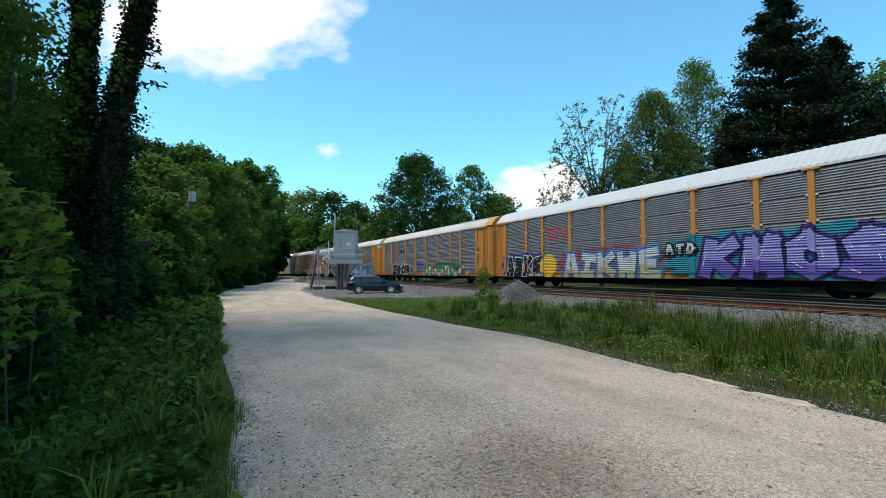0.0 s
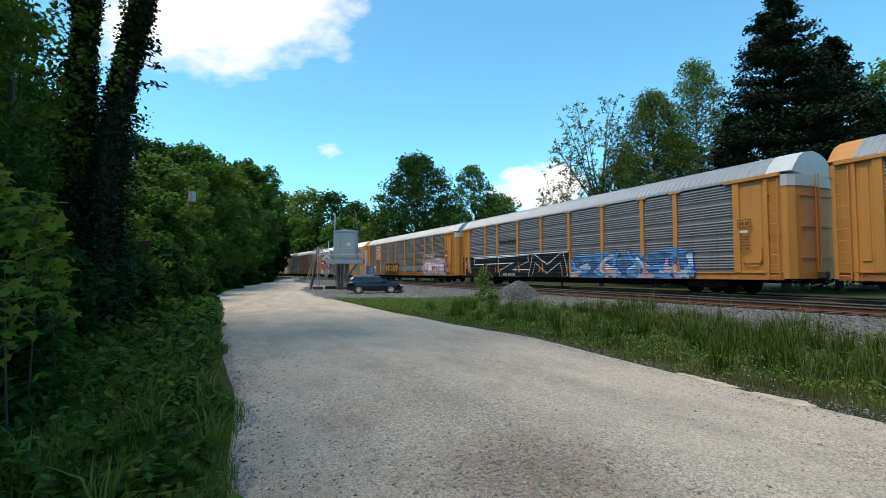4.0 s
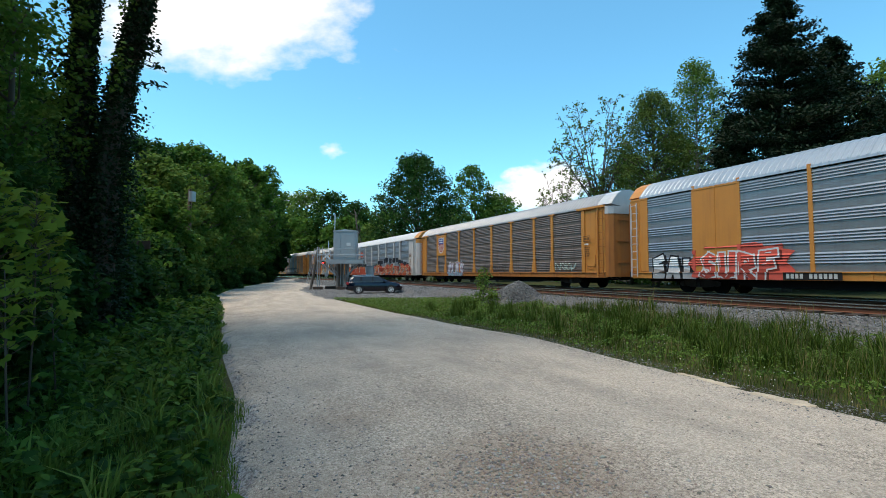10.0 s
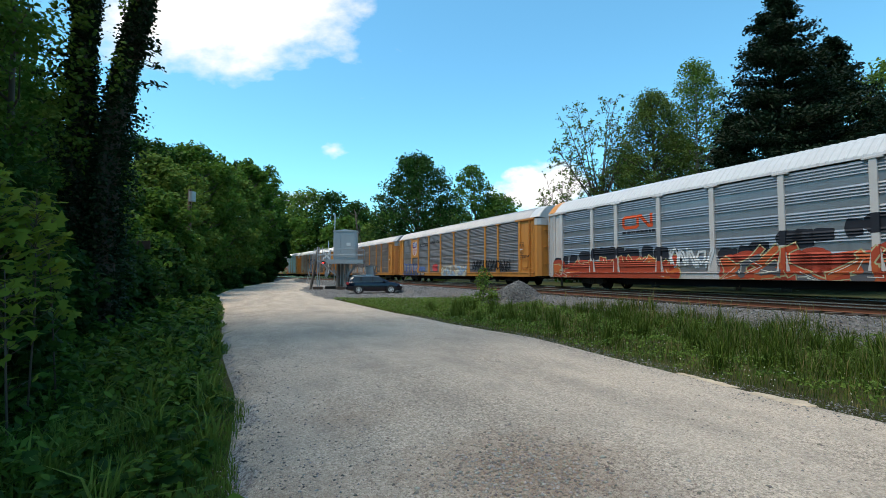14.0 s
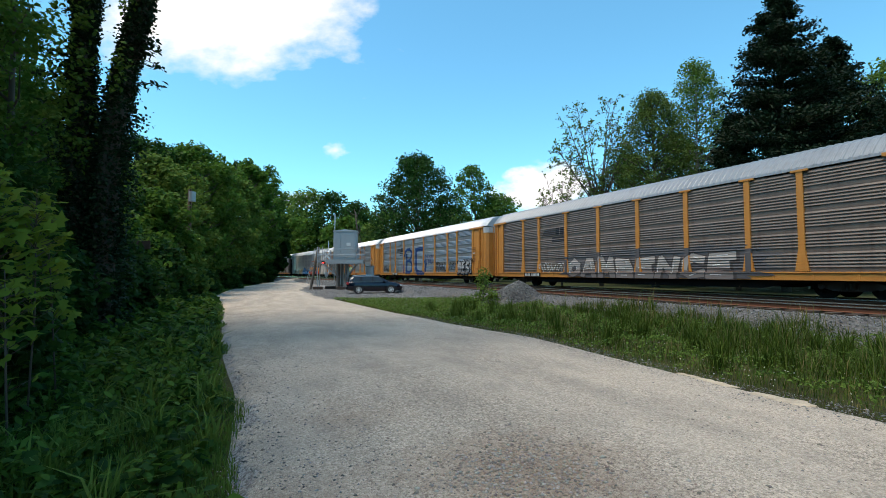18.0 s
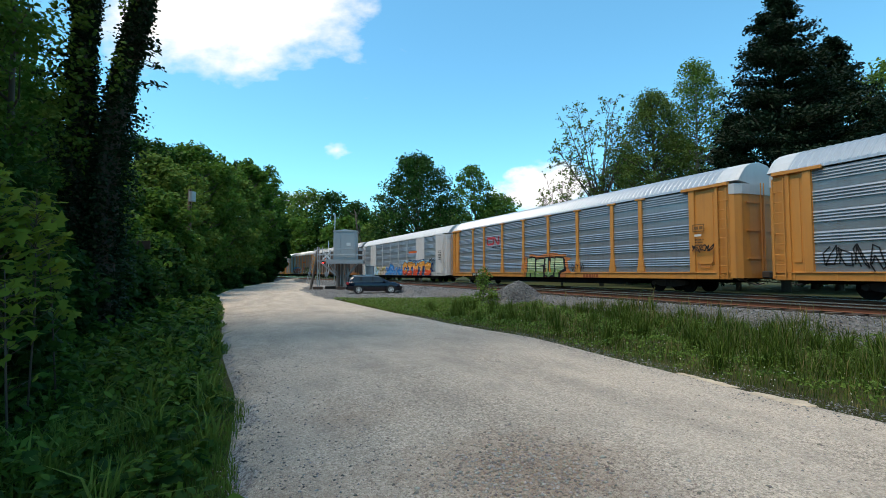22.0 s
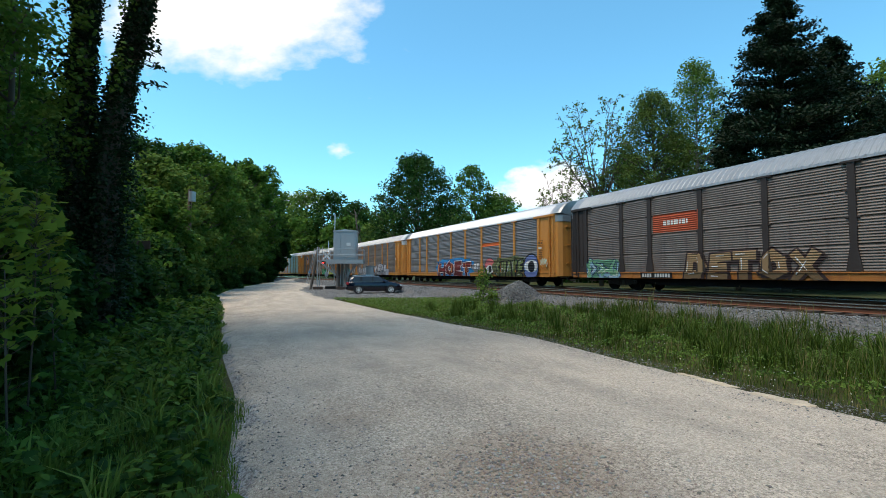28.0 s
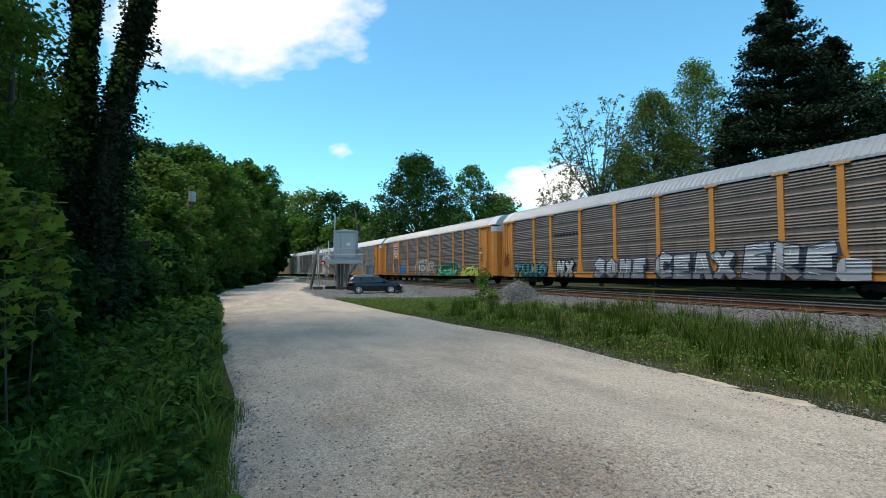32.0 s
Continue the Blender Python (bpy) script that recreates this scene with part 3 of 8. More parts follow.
def coupler_mesh():
    bm = bmesh.new()
    box(bm, -0.3, 0.42, -0.09, 0.09, 0.76, 0.94, 0.02)
    box(bm, 0.40, 0.72, -0.15, 0.15, 0.70, 1.0, 0.04)
    pts = [(-0.1, -0.75, 0.72), (0.2, -0.72, 0.5), (0.5, -0.62, 0.42), (0.72, -0.5, 0.5)]
    for a, b in zip(pts, pts[1:]):
        rod(bm, a, b, 0.03, sides=6)
    pts = [(0.0, -1.35, 0.8), (0.22, -1.35, 0.62), (0.2, -0.9, 0.62), (0.0, -0.4, 0.66)]
    for a, b in zip(pts, pts[1:]):
        rod(bm, a, b, 0.022, sides=6)
    return bm_mesh("coupler", bm, TRUCK_STEEL)


def end_cap_mesh():
    """Upper band of the bulging end doors, under the hood."""
    rings = []
    for z in (4.28, 4.72):
        rings.append([(0.0, -HALF - 0.03, z), (0.19, -1.47, z), (0.36, -1.22, z), (0.43, -0.8, z), (0.45, 0.0, z), (0.43, 0.8, z), (0.36, 1.22, z),
                      (0.19, 1.47, z), (0.0, HALF + 0.03, z), (-0.08, HALF - 0.1, z), (-0.08, -HALF + 0.1, z)])
    v, f = sweep(rings)
    return mesh_from("end_cap", v, f)


def door_bar_mesh(width):
    """Bent locking bar at the foot of a door leaf."""
    bm = bmesh.new()
    w = width / 2
    pts = [(-w + 0.42, -0.075, 1.42), (-w + 0.60, -0.075, 1.20), (w - 0.90, -0.075, 1.20), (w - 0.74, -0.075, 1.45), (w - 0.74, -0.075, 1.95)]
    for a, b in zip(pts, pts[1:]):
        rod(bm, a, b, 0.018, sides=5)
    return bm_mesh("door_bar", bm)


def clip_mesh():
    """Pale clasp that holds a sheet's seam beside a post."""
    return bm_mesh("seam_clasp", box(bmesh.new(), -0.045, 0.045, -0.075, -0.02, -0.04, 0.04, 0.01))


def sill_mesh():
    bm = bmesh.new()
    box(bm, -LEN / 2, LEN / 2, -0.05, 0.12, 0.64, 0.955, 0.012)
    box(bm, -LEN / 2, LEN / 2, -0.09, 0.02, 0.905, 0.96, 0.008)
    for i in range(20):
        box(bm, -LEN / 2 + 0.7 + i * 1.385 - 0.03, -LEN / 2 + 0.7 + i * 1.385 + 0.03, -0.07, 0.02, 0.65, 0.92)
    return bm_mesh("side_sill", bm)


TURN = Matrix.Rotation(math.pi, 4, "Z")


def rack_car(label, frame_mat, panel_mat, roof_mat, style="even", layout=STD, sill_mat=None, hood_mat=None, end_mat=None):
    """Closed car-carrier wagon. Local +x is the way it runs, -y its side towards the road, z = 0 the rail head."""
    car = tagged(new("rail_car"), label, "rail car", "cars of the freight train")
    kind = "post" if layout is STD else "rib"
    put("underframe", shared("under", underframe_mesh), car)
    sill_mat = sill_mat or frame_mat
    end_mat = end_mat or frame_mat
    for side in (Matrix.Identity(4), TURN):
        at = side @ Matrix.Translation((0, -HALF, 0))
        put("side_sill", shared("sill", sill_mesh), car, at, mat=sill_mat)
        x = -LEN / 2
        for i, (what, w) in enumerate(layout):
            mid = x + w / 2
            here = Matrix.Translation((mid, 0, 0))
            if what == "panel":
                put("side_sheet", shared(("sheet", w, style), lambda: sheet_mesh(w, style)), car, at @ here, mat=panel_mat)
            elif what == "end":
                for name, me in shared(("bay", w, kind, i > 0), lambda: end_bay_parts(w, kind, i > 0)):
                    put(name, me, car, at @ here, mat=frame_mat)
                if kind == "post" and i > 0:
                    put("door_bar", shared(("bar", w), lambda: door_bar_mesh(w)), car, at @ here, mat=YELLOW_OLD if frame_mat is YELLOW else frame_mat)
            else:
                for name, me in shared(("solid", w), lambda: end_bay_parts(w, "rib", False)):
                    put(name, me, car, at @ here, mat=frame_mat)
            if 0 < i < len(layout) - 1:
                if i > 1:
                    put("post", shared(("post", kind), lambda: post_mesh(kind)), car, at @ Matrix.Translation((x, 0, 0)), mat=frame_mat)
                    if style == "ribbed":
                        for dx in (-0.17, 0.17):
                            for z in (2.81, 3.75):
                                put("seam_clasp", shared("clasp", clip_mesh), car, at @ Matrix.Translation((x + dx, 0, z)), mat=WHITE if frame_mat is not BROWN else BROWN)
            x += w
        for q in (-1, 1):
            put("ladder", shared("ladder", ladder_mesh), car, at @ Matrix.Translation((q * (LEN / 2 - 0.25), 0, 0)), mat=end_mat)
    put("roof", shared("roof", roof_mesh), car, mat=roof_mat)
    for q in (Matrix.Identity(4), TURN):
        end = q @ Matrix.Translation((LEN / 2, 0, 0))
        put("end_hood", shared("hood", end_hood_mesh), car, end, mat=hood_mat or roof_mat)
        put("end_door", shared("door", end_door_mesh), car, end, mat=end_mat)
        put("end_cap", shared("cap", end_cap_mesh), car, end, mat=hood_mat or roof_mat)
        put("coupler", shared("coupler", coupler_mesh), car, end)
        bogie = put("truck", shared("truck", truck_mesh), car, q @ Matrix.Translation((10.1, 0, 0)))
        for k in (-0.875, 0.875):
            put("wheelset", shared("wheelset", wheelset_mesh), bogie, Matrix.Translation((k, 0, 0.42)))
    INFO[car.name] = (style, layout)
    return car


# ---- paint and lettering on the cars ----
def surface(car_style, layout):
    """Breaks and outward offset of a car's side, so that paint lies on ribs, posts and sill."""
    pr = profile(car_style)
    zs = [0.904, 0.906, 0.956, 0.959] + [z for z, _ in pr]
    posts = []
    x = -LEN / 2
    for i, (what, w) in enumerate(layout):
        if 1 < i < len(layout) - 1:
            posts.append(x)
        x += w
    half, proud = (0.115, 0.085) if layout is STD else (0.075, 0.05)

    def out(px, pz):
        if pz < 0.905:
            return 0.072
        if pz < 0.9575:
            return 0.092
        base = float(np.interp(pz, [a for a, _ in pr], [b for _, b in pr]))
        for c in posts:
            if abs(px - c) < half + 0.004:
                return proud + (0.012 if pz < 1.75 and layout is STD else 0.0)
        if px < -LEN / 2 + layout[0][1] or px > LEN / 2 - layout[-1][1]:
            base = max(base, 0.10 if layout is STD else 0.05)
        return base
    xs = [c + q * h for c in posts for q in (-1, 1) for h in (half, half + 0.01)]
    xs += [-LEN / 2 + layout[0][1], LEN / 2 - layout[-1][1]]
    return zs, xs, out


def drape(bm, car, lift):
    """Lays a flat drawing (x along the car, z up) on the car's side."""
    kind_of, layout = INFO[car.name]
    zs, xs, out = shared(("surface", kind_of, layout is STD), lambda: surface(kind_of, layout))
    lo = [min(v.co[i] for v in bm.verts) for i in (0, 2)]
    hi = [max(v.co[i] for v in bm.verts) for i in (0, 2)]
    for z in zs:
        if lo[1] < z < hi[1]:
            bmesh.ops.bisect_plane(bm, geom=bm.verts[:] + bm.edges[:] + bm.faces[:], plane_co=(0, 0, z), plane_no=(0, 0, 1))
    for x in xs:
        if lo[0] < x < hi[0]:
            bmesh.ops.bisect_plane(bm, geom=bm.verts[:] + bm.edges[:] + bm.faces[:], plane_co=(x, 0, 0), plane_no=(1, 0, 0))
    for v in bm.verts:
        v.co.y = -HALF - out(v.co.x, v.co.z) - lift - v.co.y
    for f in bm.faces:
        f.normal_update()
        if f.normal.y > 0:
            f.normal_flip()
    return bm


def glyph(ch, fat):
    """Outline of a character as a flat mesh, 1 unit high, in x and z."""
    cu = bpy.data.curves.new("glyph", "FONT")
    cu.body, cu.size, cu.offset, cu.resolution_u = ch, 1.0, fat, 3
    ob = new("glyph", cu)
    me = bpy.data.meshes.new_from_object(ob.evaluated_get(bpy.context.evaluated_depsgraph_get()))
    v = np.empty(len(me.vertices) * 3, dtype=np.float32)
    me.vertices.foreach_get("co", v)
    v = v.reshape(-1, 3)
    faces = [tuple(p.vertices) for p in me.polygons]
    bpy.data.objects.remove(ob)
    bpy.data.curves.remove(cu)
    bpy.data.meshes.remove(me)
    return v, faces


def add_flat(bm, pts, faces):
    vs = [bm.verts.new((x, 0, z)) for x, z in pts]
    for f in faces:
        try:
            bm.faces.new([vs[i] for i in f])
        except ValueError:
            pass


def letters(bm, word, x0, x1, z0, z1, fat):
    """Printed characters of a word, each filling its share of the box."""
    step = (x1 - x0) / len(word)
    for i, ch in enumerate(word):
        if ch == " ":
            continue
        thin = shared(("glyph", ch, 0.0), lambda: glyph(ch, 0.0))[0]
        lo, hi = thin.min(0), thin.max(0)
        v, faces = shared(("glyph", ch, fat), lambda: glyph(ch, fat))
        sz = (z1 - z0) / max(hi[1] - lo[1], 0.12)
        sx = min(step * 0.86 / max(hi[0] - lo[0], 0.12), sz * 1.25)
        pts = [(x0 + step * (i + 0.5) + (p[0] - (lo[0] + hi[0]) / 2) * sx, z0 + (p[1] - lo[1]) * sz) for p in v]
        add_flat(bm, pts, faces)
    return bm


def blob(bm, x0, x1, z0, z1, seed, spikes=14, depth=0.25, smooth=True):
    """Irregular cloud or flame shape in a box."""
    r = random.Random(seed)
    cx, cz = (x0 + x1) / 2, (z0 + z1) / 2
    pts = []
    n = spikes * (4 if smooth else 2)
    for i in range(n):
        a = 2 * math.pi * i / n
        k = 1 - depth * (0.5 + 0.5 * math.cos(spikes * a + r.uniform(-0.4, 0.4))) * r.uniform(0.5, 1.0)
        c, s = math.cos(a), math.sin(a)
        e = 0.55
        pts.append((cx + (x1 - x0) / 2 * k * math.copysign(abs(c) ** e, c), cz + (z1 - z0) / 2 * k * math.copysign(abs(s) ** e, s)))
    mid = len(pts)
    add_flat(bm, pts + [(cx, cz)], [(i, (i + 1) % mid, mid) for i in range(mid)])
    return bm


def disc(bm, cx, cz, r, rz=None, n=28):
    rz = rz or r
    add_flat(bm, [(cx + r * math.cos(2 * math.pi * i / n), cz + rz * math.sin(2 * math.pi * i / n)) for i in range(n)], [tuple(range(n))])
    return bm


def stroke(bm, pts, w, w1=None, reach=0.33):
    """A broad line through points; w1: its width at the end."""
    n = len(pts) - 1
    w1 = w if w1 is None else w1
    for k, ((a, b), (c, d)) in enumerate(zip(pts, pts[1:])):
        l = math.hypot(c - a, d - b) or 1e-6
        p, q = (w + (w1 - w) * k / n) / 2, (w + (w1 - w) * (k + 1) / n) / 2
        nx, nz = -(d - b) / l, (c - a) / l
        ex, ez = (c - a) / l * 2 * reach, (d - b) / l * 2 * reach
        o = len(bm.verts)
        add_flat(bm, [(a + nx * p - ex * p, b + nz * p - ez * p), (a - nx * p - ex * p, b - nz * p - ez * p),
                      (c - nx * q + ex * q, d - nz * q + ez * q), (c + nx * q + ex * q, d + nz * q + ez * q)], [(0, 1, 2, 3)])
        bm.verts.ensure_lookup_table()
        for v in bm.verts[o:]:
            v.co.y = 0.00002 * (o % 60)
    return bm


# letters as a sprayer draws them: broad strokes in a unit square
TAGS = {
    "A": "0,0 .38,1 .62,1 1,0|.2,.34 .8,.34", "B": "0,0 0,1 .75,.95 .8,.65 .1,.52 .95,.42 .9,.05 0,0", "C": "1,.85 .5,1 .08,.7 .05,.3 .45,0 1,.15",
    "D": "0,0 .05,1 .7,.9 1,.5 .7,.08 0,0", "E": "1,1 .1,.92 .04,.05 1,0|.08,.5 .8,.52", "F": "1,1 .08,.95 .02,0|.06,.5 .75,.55", "G": "1,.85 .5,1 .05,.65 .1,.2 .6,0 .95,.15 .95,.45 .55,.45",
    "H": "0,0 .08,1|.95,0 1,1|.05,.5 .98,.5", "I": "0.45,0 .55,1|.1,1 .95,.95|.05,.03 .9,0", "K": "0,0 .06,1|1,1 .12,.5 1,0", "L": "0.05,1 0,.05 1,0", "M": "0,0 .1,1 .5,.3 .9,1 1,0",
    "N": "0,0 .08,1 .92,0 1,1", "O": ".5,1 .05,.72 .05,.28 .5,0 .95,.28 .95,.72 .5,1", "P": "0.02,0 0,1 .8,.92 .9,.6 .05,.42", "Q": ".5,1 .05,.72 .05,.28 .5,0 .95,.28 .95,.72 .5,1|.6,.3 1,-.05",
    "R": "0,0 .02,1 .8,.92 .85,.62 .08,.48 1,0", "S": "1,.88 .45,1 .06,.78 .25,.55 .85,.45 .95,.2 .5,0 0,.12", "T": "0,.95 1,1|.5,.97 .45,0", "U": "0,1 .06,.2 .5,0 .94,.2 1,1",
    "V": "0,1 .45,0 1,1", "W": "0,1 .2,0 .5,.7 .78,0 1,1", "X": "0,0 1,1|0,1 1,0", "Z": "0,.95 1,1 .05,.04 1,0",
}


def tag_lines(ch, x0, x1, z0, z1, seed, wild):
    """The strokes of one sprayed letter in its box, pulled about by hand."""
    r = random.Random(seed)
    lean, top, drop = r.uniform(-0.12, 0.22) * wild, r.uniform(-0.06, 0.10) * wild, r.uniform(-0.05, 0.05) * wild
    lines = []
    for path in TAGS.get(ch, TAGS["I"]).split("|"):
        pts = []
        for p in path.split():
            a, b = (float(q) for q in p.split(","))
            a += r.uniform(-0.06, 0.06) * wild + lean * (b - 0.5)
            b += r.uniform(-0.05, 0.05) * wild
            pts.append((x0 + (x1 - x0) * a, z0 + (z1 - z0) * (drop + b * (1 + top))))
        lines.append(pts)
    return lines


def rect(bm, x0, x1, z0, z1):
    add_flat(bm, [(x0, z0), (x1, z0), (x1, z1), (x0, z1)], [(0, 1, 2, 3)])
    return bm


SPRAY = {}


def spray(rgb):
    key = tuple(rgb)
    if key not in SPRAY:
        SPRAY[key] = paint("spray_paint", key, tuple(0.40 * c + 0.03 for c in key), 0.6, 0.40)
        SPRAY[key].node_tree.nodes["Principled BSDF"].inputs["Specular IOR Level"].default_value = 0.18
    return SPRAY[key]


class Wall:
    """Collects the drawings on one car, coat upon coat; x is metres from the car's rear end."""

    def __init__(self, car):
        self.car, self.lift = car, 0.004

    def coat(self, name, bm, rgb, label="", many=False):
        for v in bm.verts:
            v.co.x = 0.1 + 0.984 * v.co.x - LEN / 2
            v.co.z = max(v.co.z - 0.06, 0.648)
        if not len(bm.verts):
            return
        drape(bm, self.car, self.lift)
        self.lift += 0.0035
        ob = part(name, bm, spray(rgb), self.car, label)
        if many:
            tagged(ob, kind="stuff")

    def word(self, text, x0, x1, z0, z1, fill, edge, cloud=None, seed=1, wild=1.0, fat=0.05, rim=0.05, label="", shine=True, low=None, halo=None):
        """A sprayed word: cloud behind, halo, dark block shadow, then letter over letter an outline and a fill that fades to a second colour."""
        if cloud:
            self.coat("graffiti", blob(bmesh.new(), x0 - 0.65, x1 + 0.65, z0 - 0.05, z1 + 0.38, seed, 11, 0.22), cloud)
        n = len(text)
        step, h = (x1 - x0) / n, z1 - z0
        wide = min(0.34 * step, 0.30 * h) * (0.85 + 2.2 * min(fat, 0.1))
        rim = 0.035 + rim * 0.7
        low = low or tuple(0.55 * c for c in fill)
        every = []
        for i, ch in enumerate(text):
            a = x0 + i * step
            pad = wide * 0.5 + rim
            every.append(tag_lines(ch, a + pad, a + step * 1.03 - pad, z0 + wide * 0.5, z1 - wide * 0.5, seed * 17 + i, wild))
        dark = edge if edge and sum(edge) < 0.5 else tuple(0.25 * c for c in fill)
        if halo:
            bm = bmesh.new()
            for lines in every:
                for pts in lines:
                    stroke(bm, pts, wide + 4.6 * rim, reach=0.42)
            self.coat("graffiti", bm, halo, "", True)
        bm = bmesh.new()
        for lines in every:
            for pts in lines:
                stroke(bm, [(x + 0.9 * rim + 0.05, z - 0.9 * rim - 0.03) for x, z in pts], wide + 1.6 * rim, reach=0.42)
        self.coat("graffiti", bm, dark, "", True)
        at = self.lift
        for i, lines in enumerate(every):
            self.lift = at + 0.008 * (i % 2)
            if edge:
                bm = bmesh.new()
                for pts in lines:
                    stroke(bm, pts, wide + 2 * rim, wide * 1.06 + 2 * rim, 0.42)
                self.coat("graffiti_outline", bm, edge)
            bm = bmesh.new()
            for pts in lines:
                stroke(bm, pts, wide, wide * 1.06, 0.40)
            under = bm.copy()
            self.coat("graffiti_letter", bm, fill, label)
            cut = z0 + h * (0.42 + 0.08 * math.sin(i * 2.1 + seed))
            bmesh.ops.bisect_plane(under, geom=under.verts[:] + under.edges[:] + under.faces[:], plane_co=(x0 + (i + 0.5) * step, 0, cut), plane_no=(0.12, 0, 1), clear_outer=True)
            self.coat("graffiti_fade", under, low)
        self.lift = at + 0.022
        if shine:
            bm = bmesh.new()
            for lines in every:
                for pts in lines:
                    q = [(x - wide * 0.26, z + wide * 0.16) for x, z in pts]
                    for (a, b), (c, d) in list(zip(q, q[1:]))[::2]:
                        stroke(bm, [(a + 0.15 * (c - a), b + 0.15 * (d - b)), (a + 0.7 * (c - a), b + 0.7 * (d - b))], 0.045, 0.02)
            self.coat("graffiti", bm, (0.62, 0.62, 0.62), "", True)

    def piece(self, x0, x1, z0, z1, cols, seed, n=5, spiky=True):
        """A wild-style piece that cannot be read: a cloud, interlocked letter strokes with outlines, highlights.
        cols: cloud, outline, fill, then further fills."""
        r = random.Random(seed)
        bm = bmesh.new()
        for i in range(int((x1 - x0) * 1.1) + 2):
            a = x0 + (x1 - x0) * (i + 0.5) / (int((x1 - x0) * 1.1) + 2)
            w = r.uniform(0.6, 1.1)
            blob(bm, max(x0, a - w), min(x1, a + w), z0, z1 - r.uniform(0, 0.35) * (z1 - z0), seed * 3 + i, 6, 0.12)
        self.coat("graffiti", bm, cols[0], "", True)
        step = (x1 - x0) / n
        h = z1 - z0
        lines = []
        for i in range(n):
            a = x0 + step * i
            for k in range(5):
                t0 = r.uniform(0, 2 * math.pi)
                pts = [(a + step * r.uniform(0.05, 0.95), z0 + h * r.uniform(0.08, 0.30))]
                for m in range(3):
                    pts.append((min(x1 - 0.2, max(x0 + 0.2, pts[-1][0] + step * r.uniform(-0.42, 0.46))), min(z0 + 0.88 * h, max(z0 + 0.05, pts[-1][1] + h * r.uniform(-0.12, 0.34)))))
                lines.append((k, pts))
        wide = 0.11 * min(1.3, step)
        for extra, which in ((0.10, None),) + tuple((0.0, k) for k in range(len(cols) - 2)):
            bm = bmesh.new()
            for k, pts in lines:
                if which is None or k % max(1, len(cols) - 2) == which:
                    stroke(bm, pts, wide * 2 + extra, wide * 1.5 + extra, 0.42)
            self.coat("graffiti", bm, cols[1] if which is None else cols[2 + which], "", True)
        bm = bmesh.new()
        for k, pts in lines[::2]:
            stroke(bm, [(a - wide * 0.5, b + 0.05) for a, b in pts[:3]], 0.03)
        self.coat("graffiti", bm, (0.62, 0.60, 0.52), "", True)

    def scrawl(self, x0, x1, z0, z1, col, seed, w=0.045):
        r = random.Random(seed)
        bm = bmesh.new()
        n = max(3, int((x1 - x0) / 0.45))
        for i in range(n):
            a = x0 + (x1 - x0) * i / n
            d = (x1 - x0) / n
            pts = [(a + d * r.uniform(0, 0.3), z0 + (z1 - z0) * r.uniform(0, 0.3))]
            for k in range(7):
                t = k * 1.05 + r.uniform(-0.3, 0.3)
                pts.append((a + d * (0.5 + 0.5 * math.cos(t + seed)), (z0 + z1) / 2 + (z1 - z0) / 2 * math.sin(t * 1.3 + i) * r.uniform(0.6, 1)))
            stroke(bm, pts, w)
        self.coat("graffiti", bm, col, "", True)

    def lettering(self, text, x0, x1, z0, z1, col):
        self.coat("lettering", letters(bmesh.new(), text, x0, x1, z0, z1, 0.035), col)

    def bars(self, x0, x1, z0, z1, rows, col, seed=0):
        r = random.Random(seed)
        bm = bmesh.new()
        h = (z1 - z0) / (2 * rows - 1)
        for i in range(rows):
            x = x0
            while x < x1 - 0.05:
                w = min(r.uniform(0.10, 0.28), x1 - x)
                rect(bm, x, x + w, z0 + 2 * i * h, z0 + (2 * i + 1) * h)
                x += w + 0.05
        self.coat("lettering", bm, col, "", True)

    def shield(self, x0, x1, z0, z1):
        """A yellow plate with a striped shield."""
        bm = box(bmesh.new(), x0 - LEN / 2, x1 - LEN / 2, -HALF - 0.075, -HALF - 0.02, z0, z1)
        part("logo_plate", bm, YELLOW, self.car)
        cx, w, zb, zt = (x0 + x1) / 2, 0.62, z0 + 0.25, z1 - 0.22

        def outline(g):
            w2, h = w + g, zt - zb
            return [(cx + w2 * a, zb - g + (h + 2 * g) * b) for a, b in ((0, 0), (0.5, 0.07), (0.88, 0.24), (1.0, 0.42), (0.86, 0.68), (0.98, 0.82), (0.86, 0.97), (0.45, 0.92), (0, 1.0),
                                                                        (-0.45, 0.92), (-0.86, 0.97), (-0.98, 0.82), (-0.86, 0.68), (-1.0, 0.42), (-0.88, 0.24), (-0.5, 0.07))]

        def flat(name, polys, rgb, dy):
            bm = bmesh.new()
            for p in polys:
                add_flat(bm, p, [tuple(range(len(p)))])
            for v in bm.verts:
                v.co.x -= LEN / 2
                v.co.y = -HALF - 0.075 - dy
            part(name, bm, spray(rgb), self.car)
        flat("logo", [outline(0.05)], (0.65, 0.62, 0.6), 0.004)
        flat("logo", [[(x, min(max(z, zb + 0.05), zb + 0.58 * (zt - zb))) for x, z in outline(-0.02)]], (0.35, 0.05, 0.04), 0.008)
        h = zt - zb
        flat("logo", [[(cx + w * (-0.8 + 0.36 * i), zb + 0.12 * h), (cx + w * (-0.64 + 0.36 * i), zb + 0.10 * h), (cx + w * (-0.64 + 0.36 * i), zb + 0.56 * h), (cx + w * (-0.8 + 0.36 * i), zb + 0.56 * h)] for i in range(5)], (0.65, 0.62, 0.6), 0.012)
        flat("logo", [[(x, max(z, zb + 0.58 * (zt - zb))) for x, z in outline(-0.02)]], (0.02, 0.06, 0.28), 0.016)
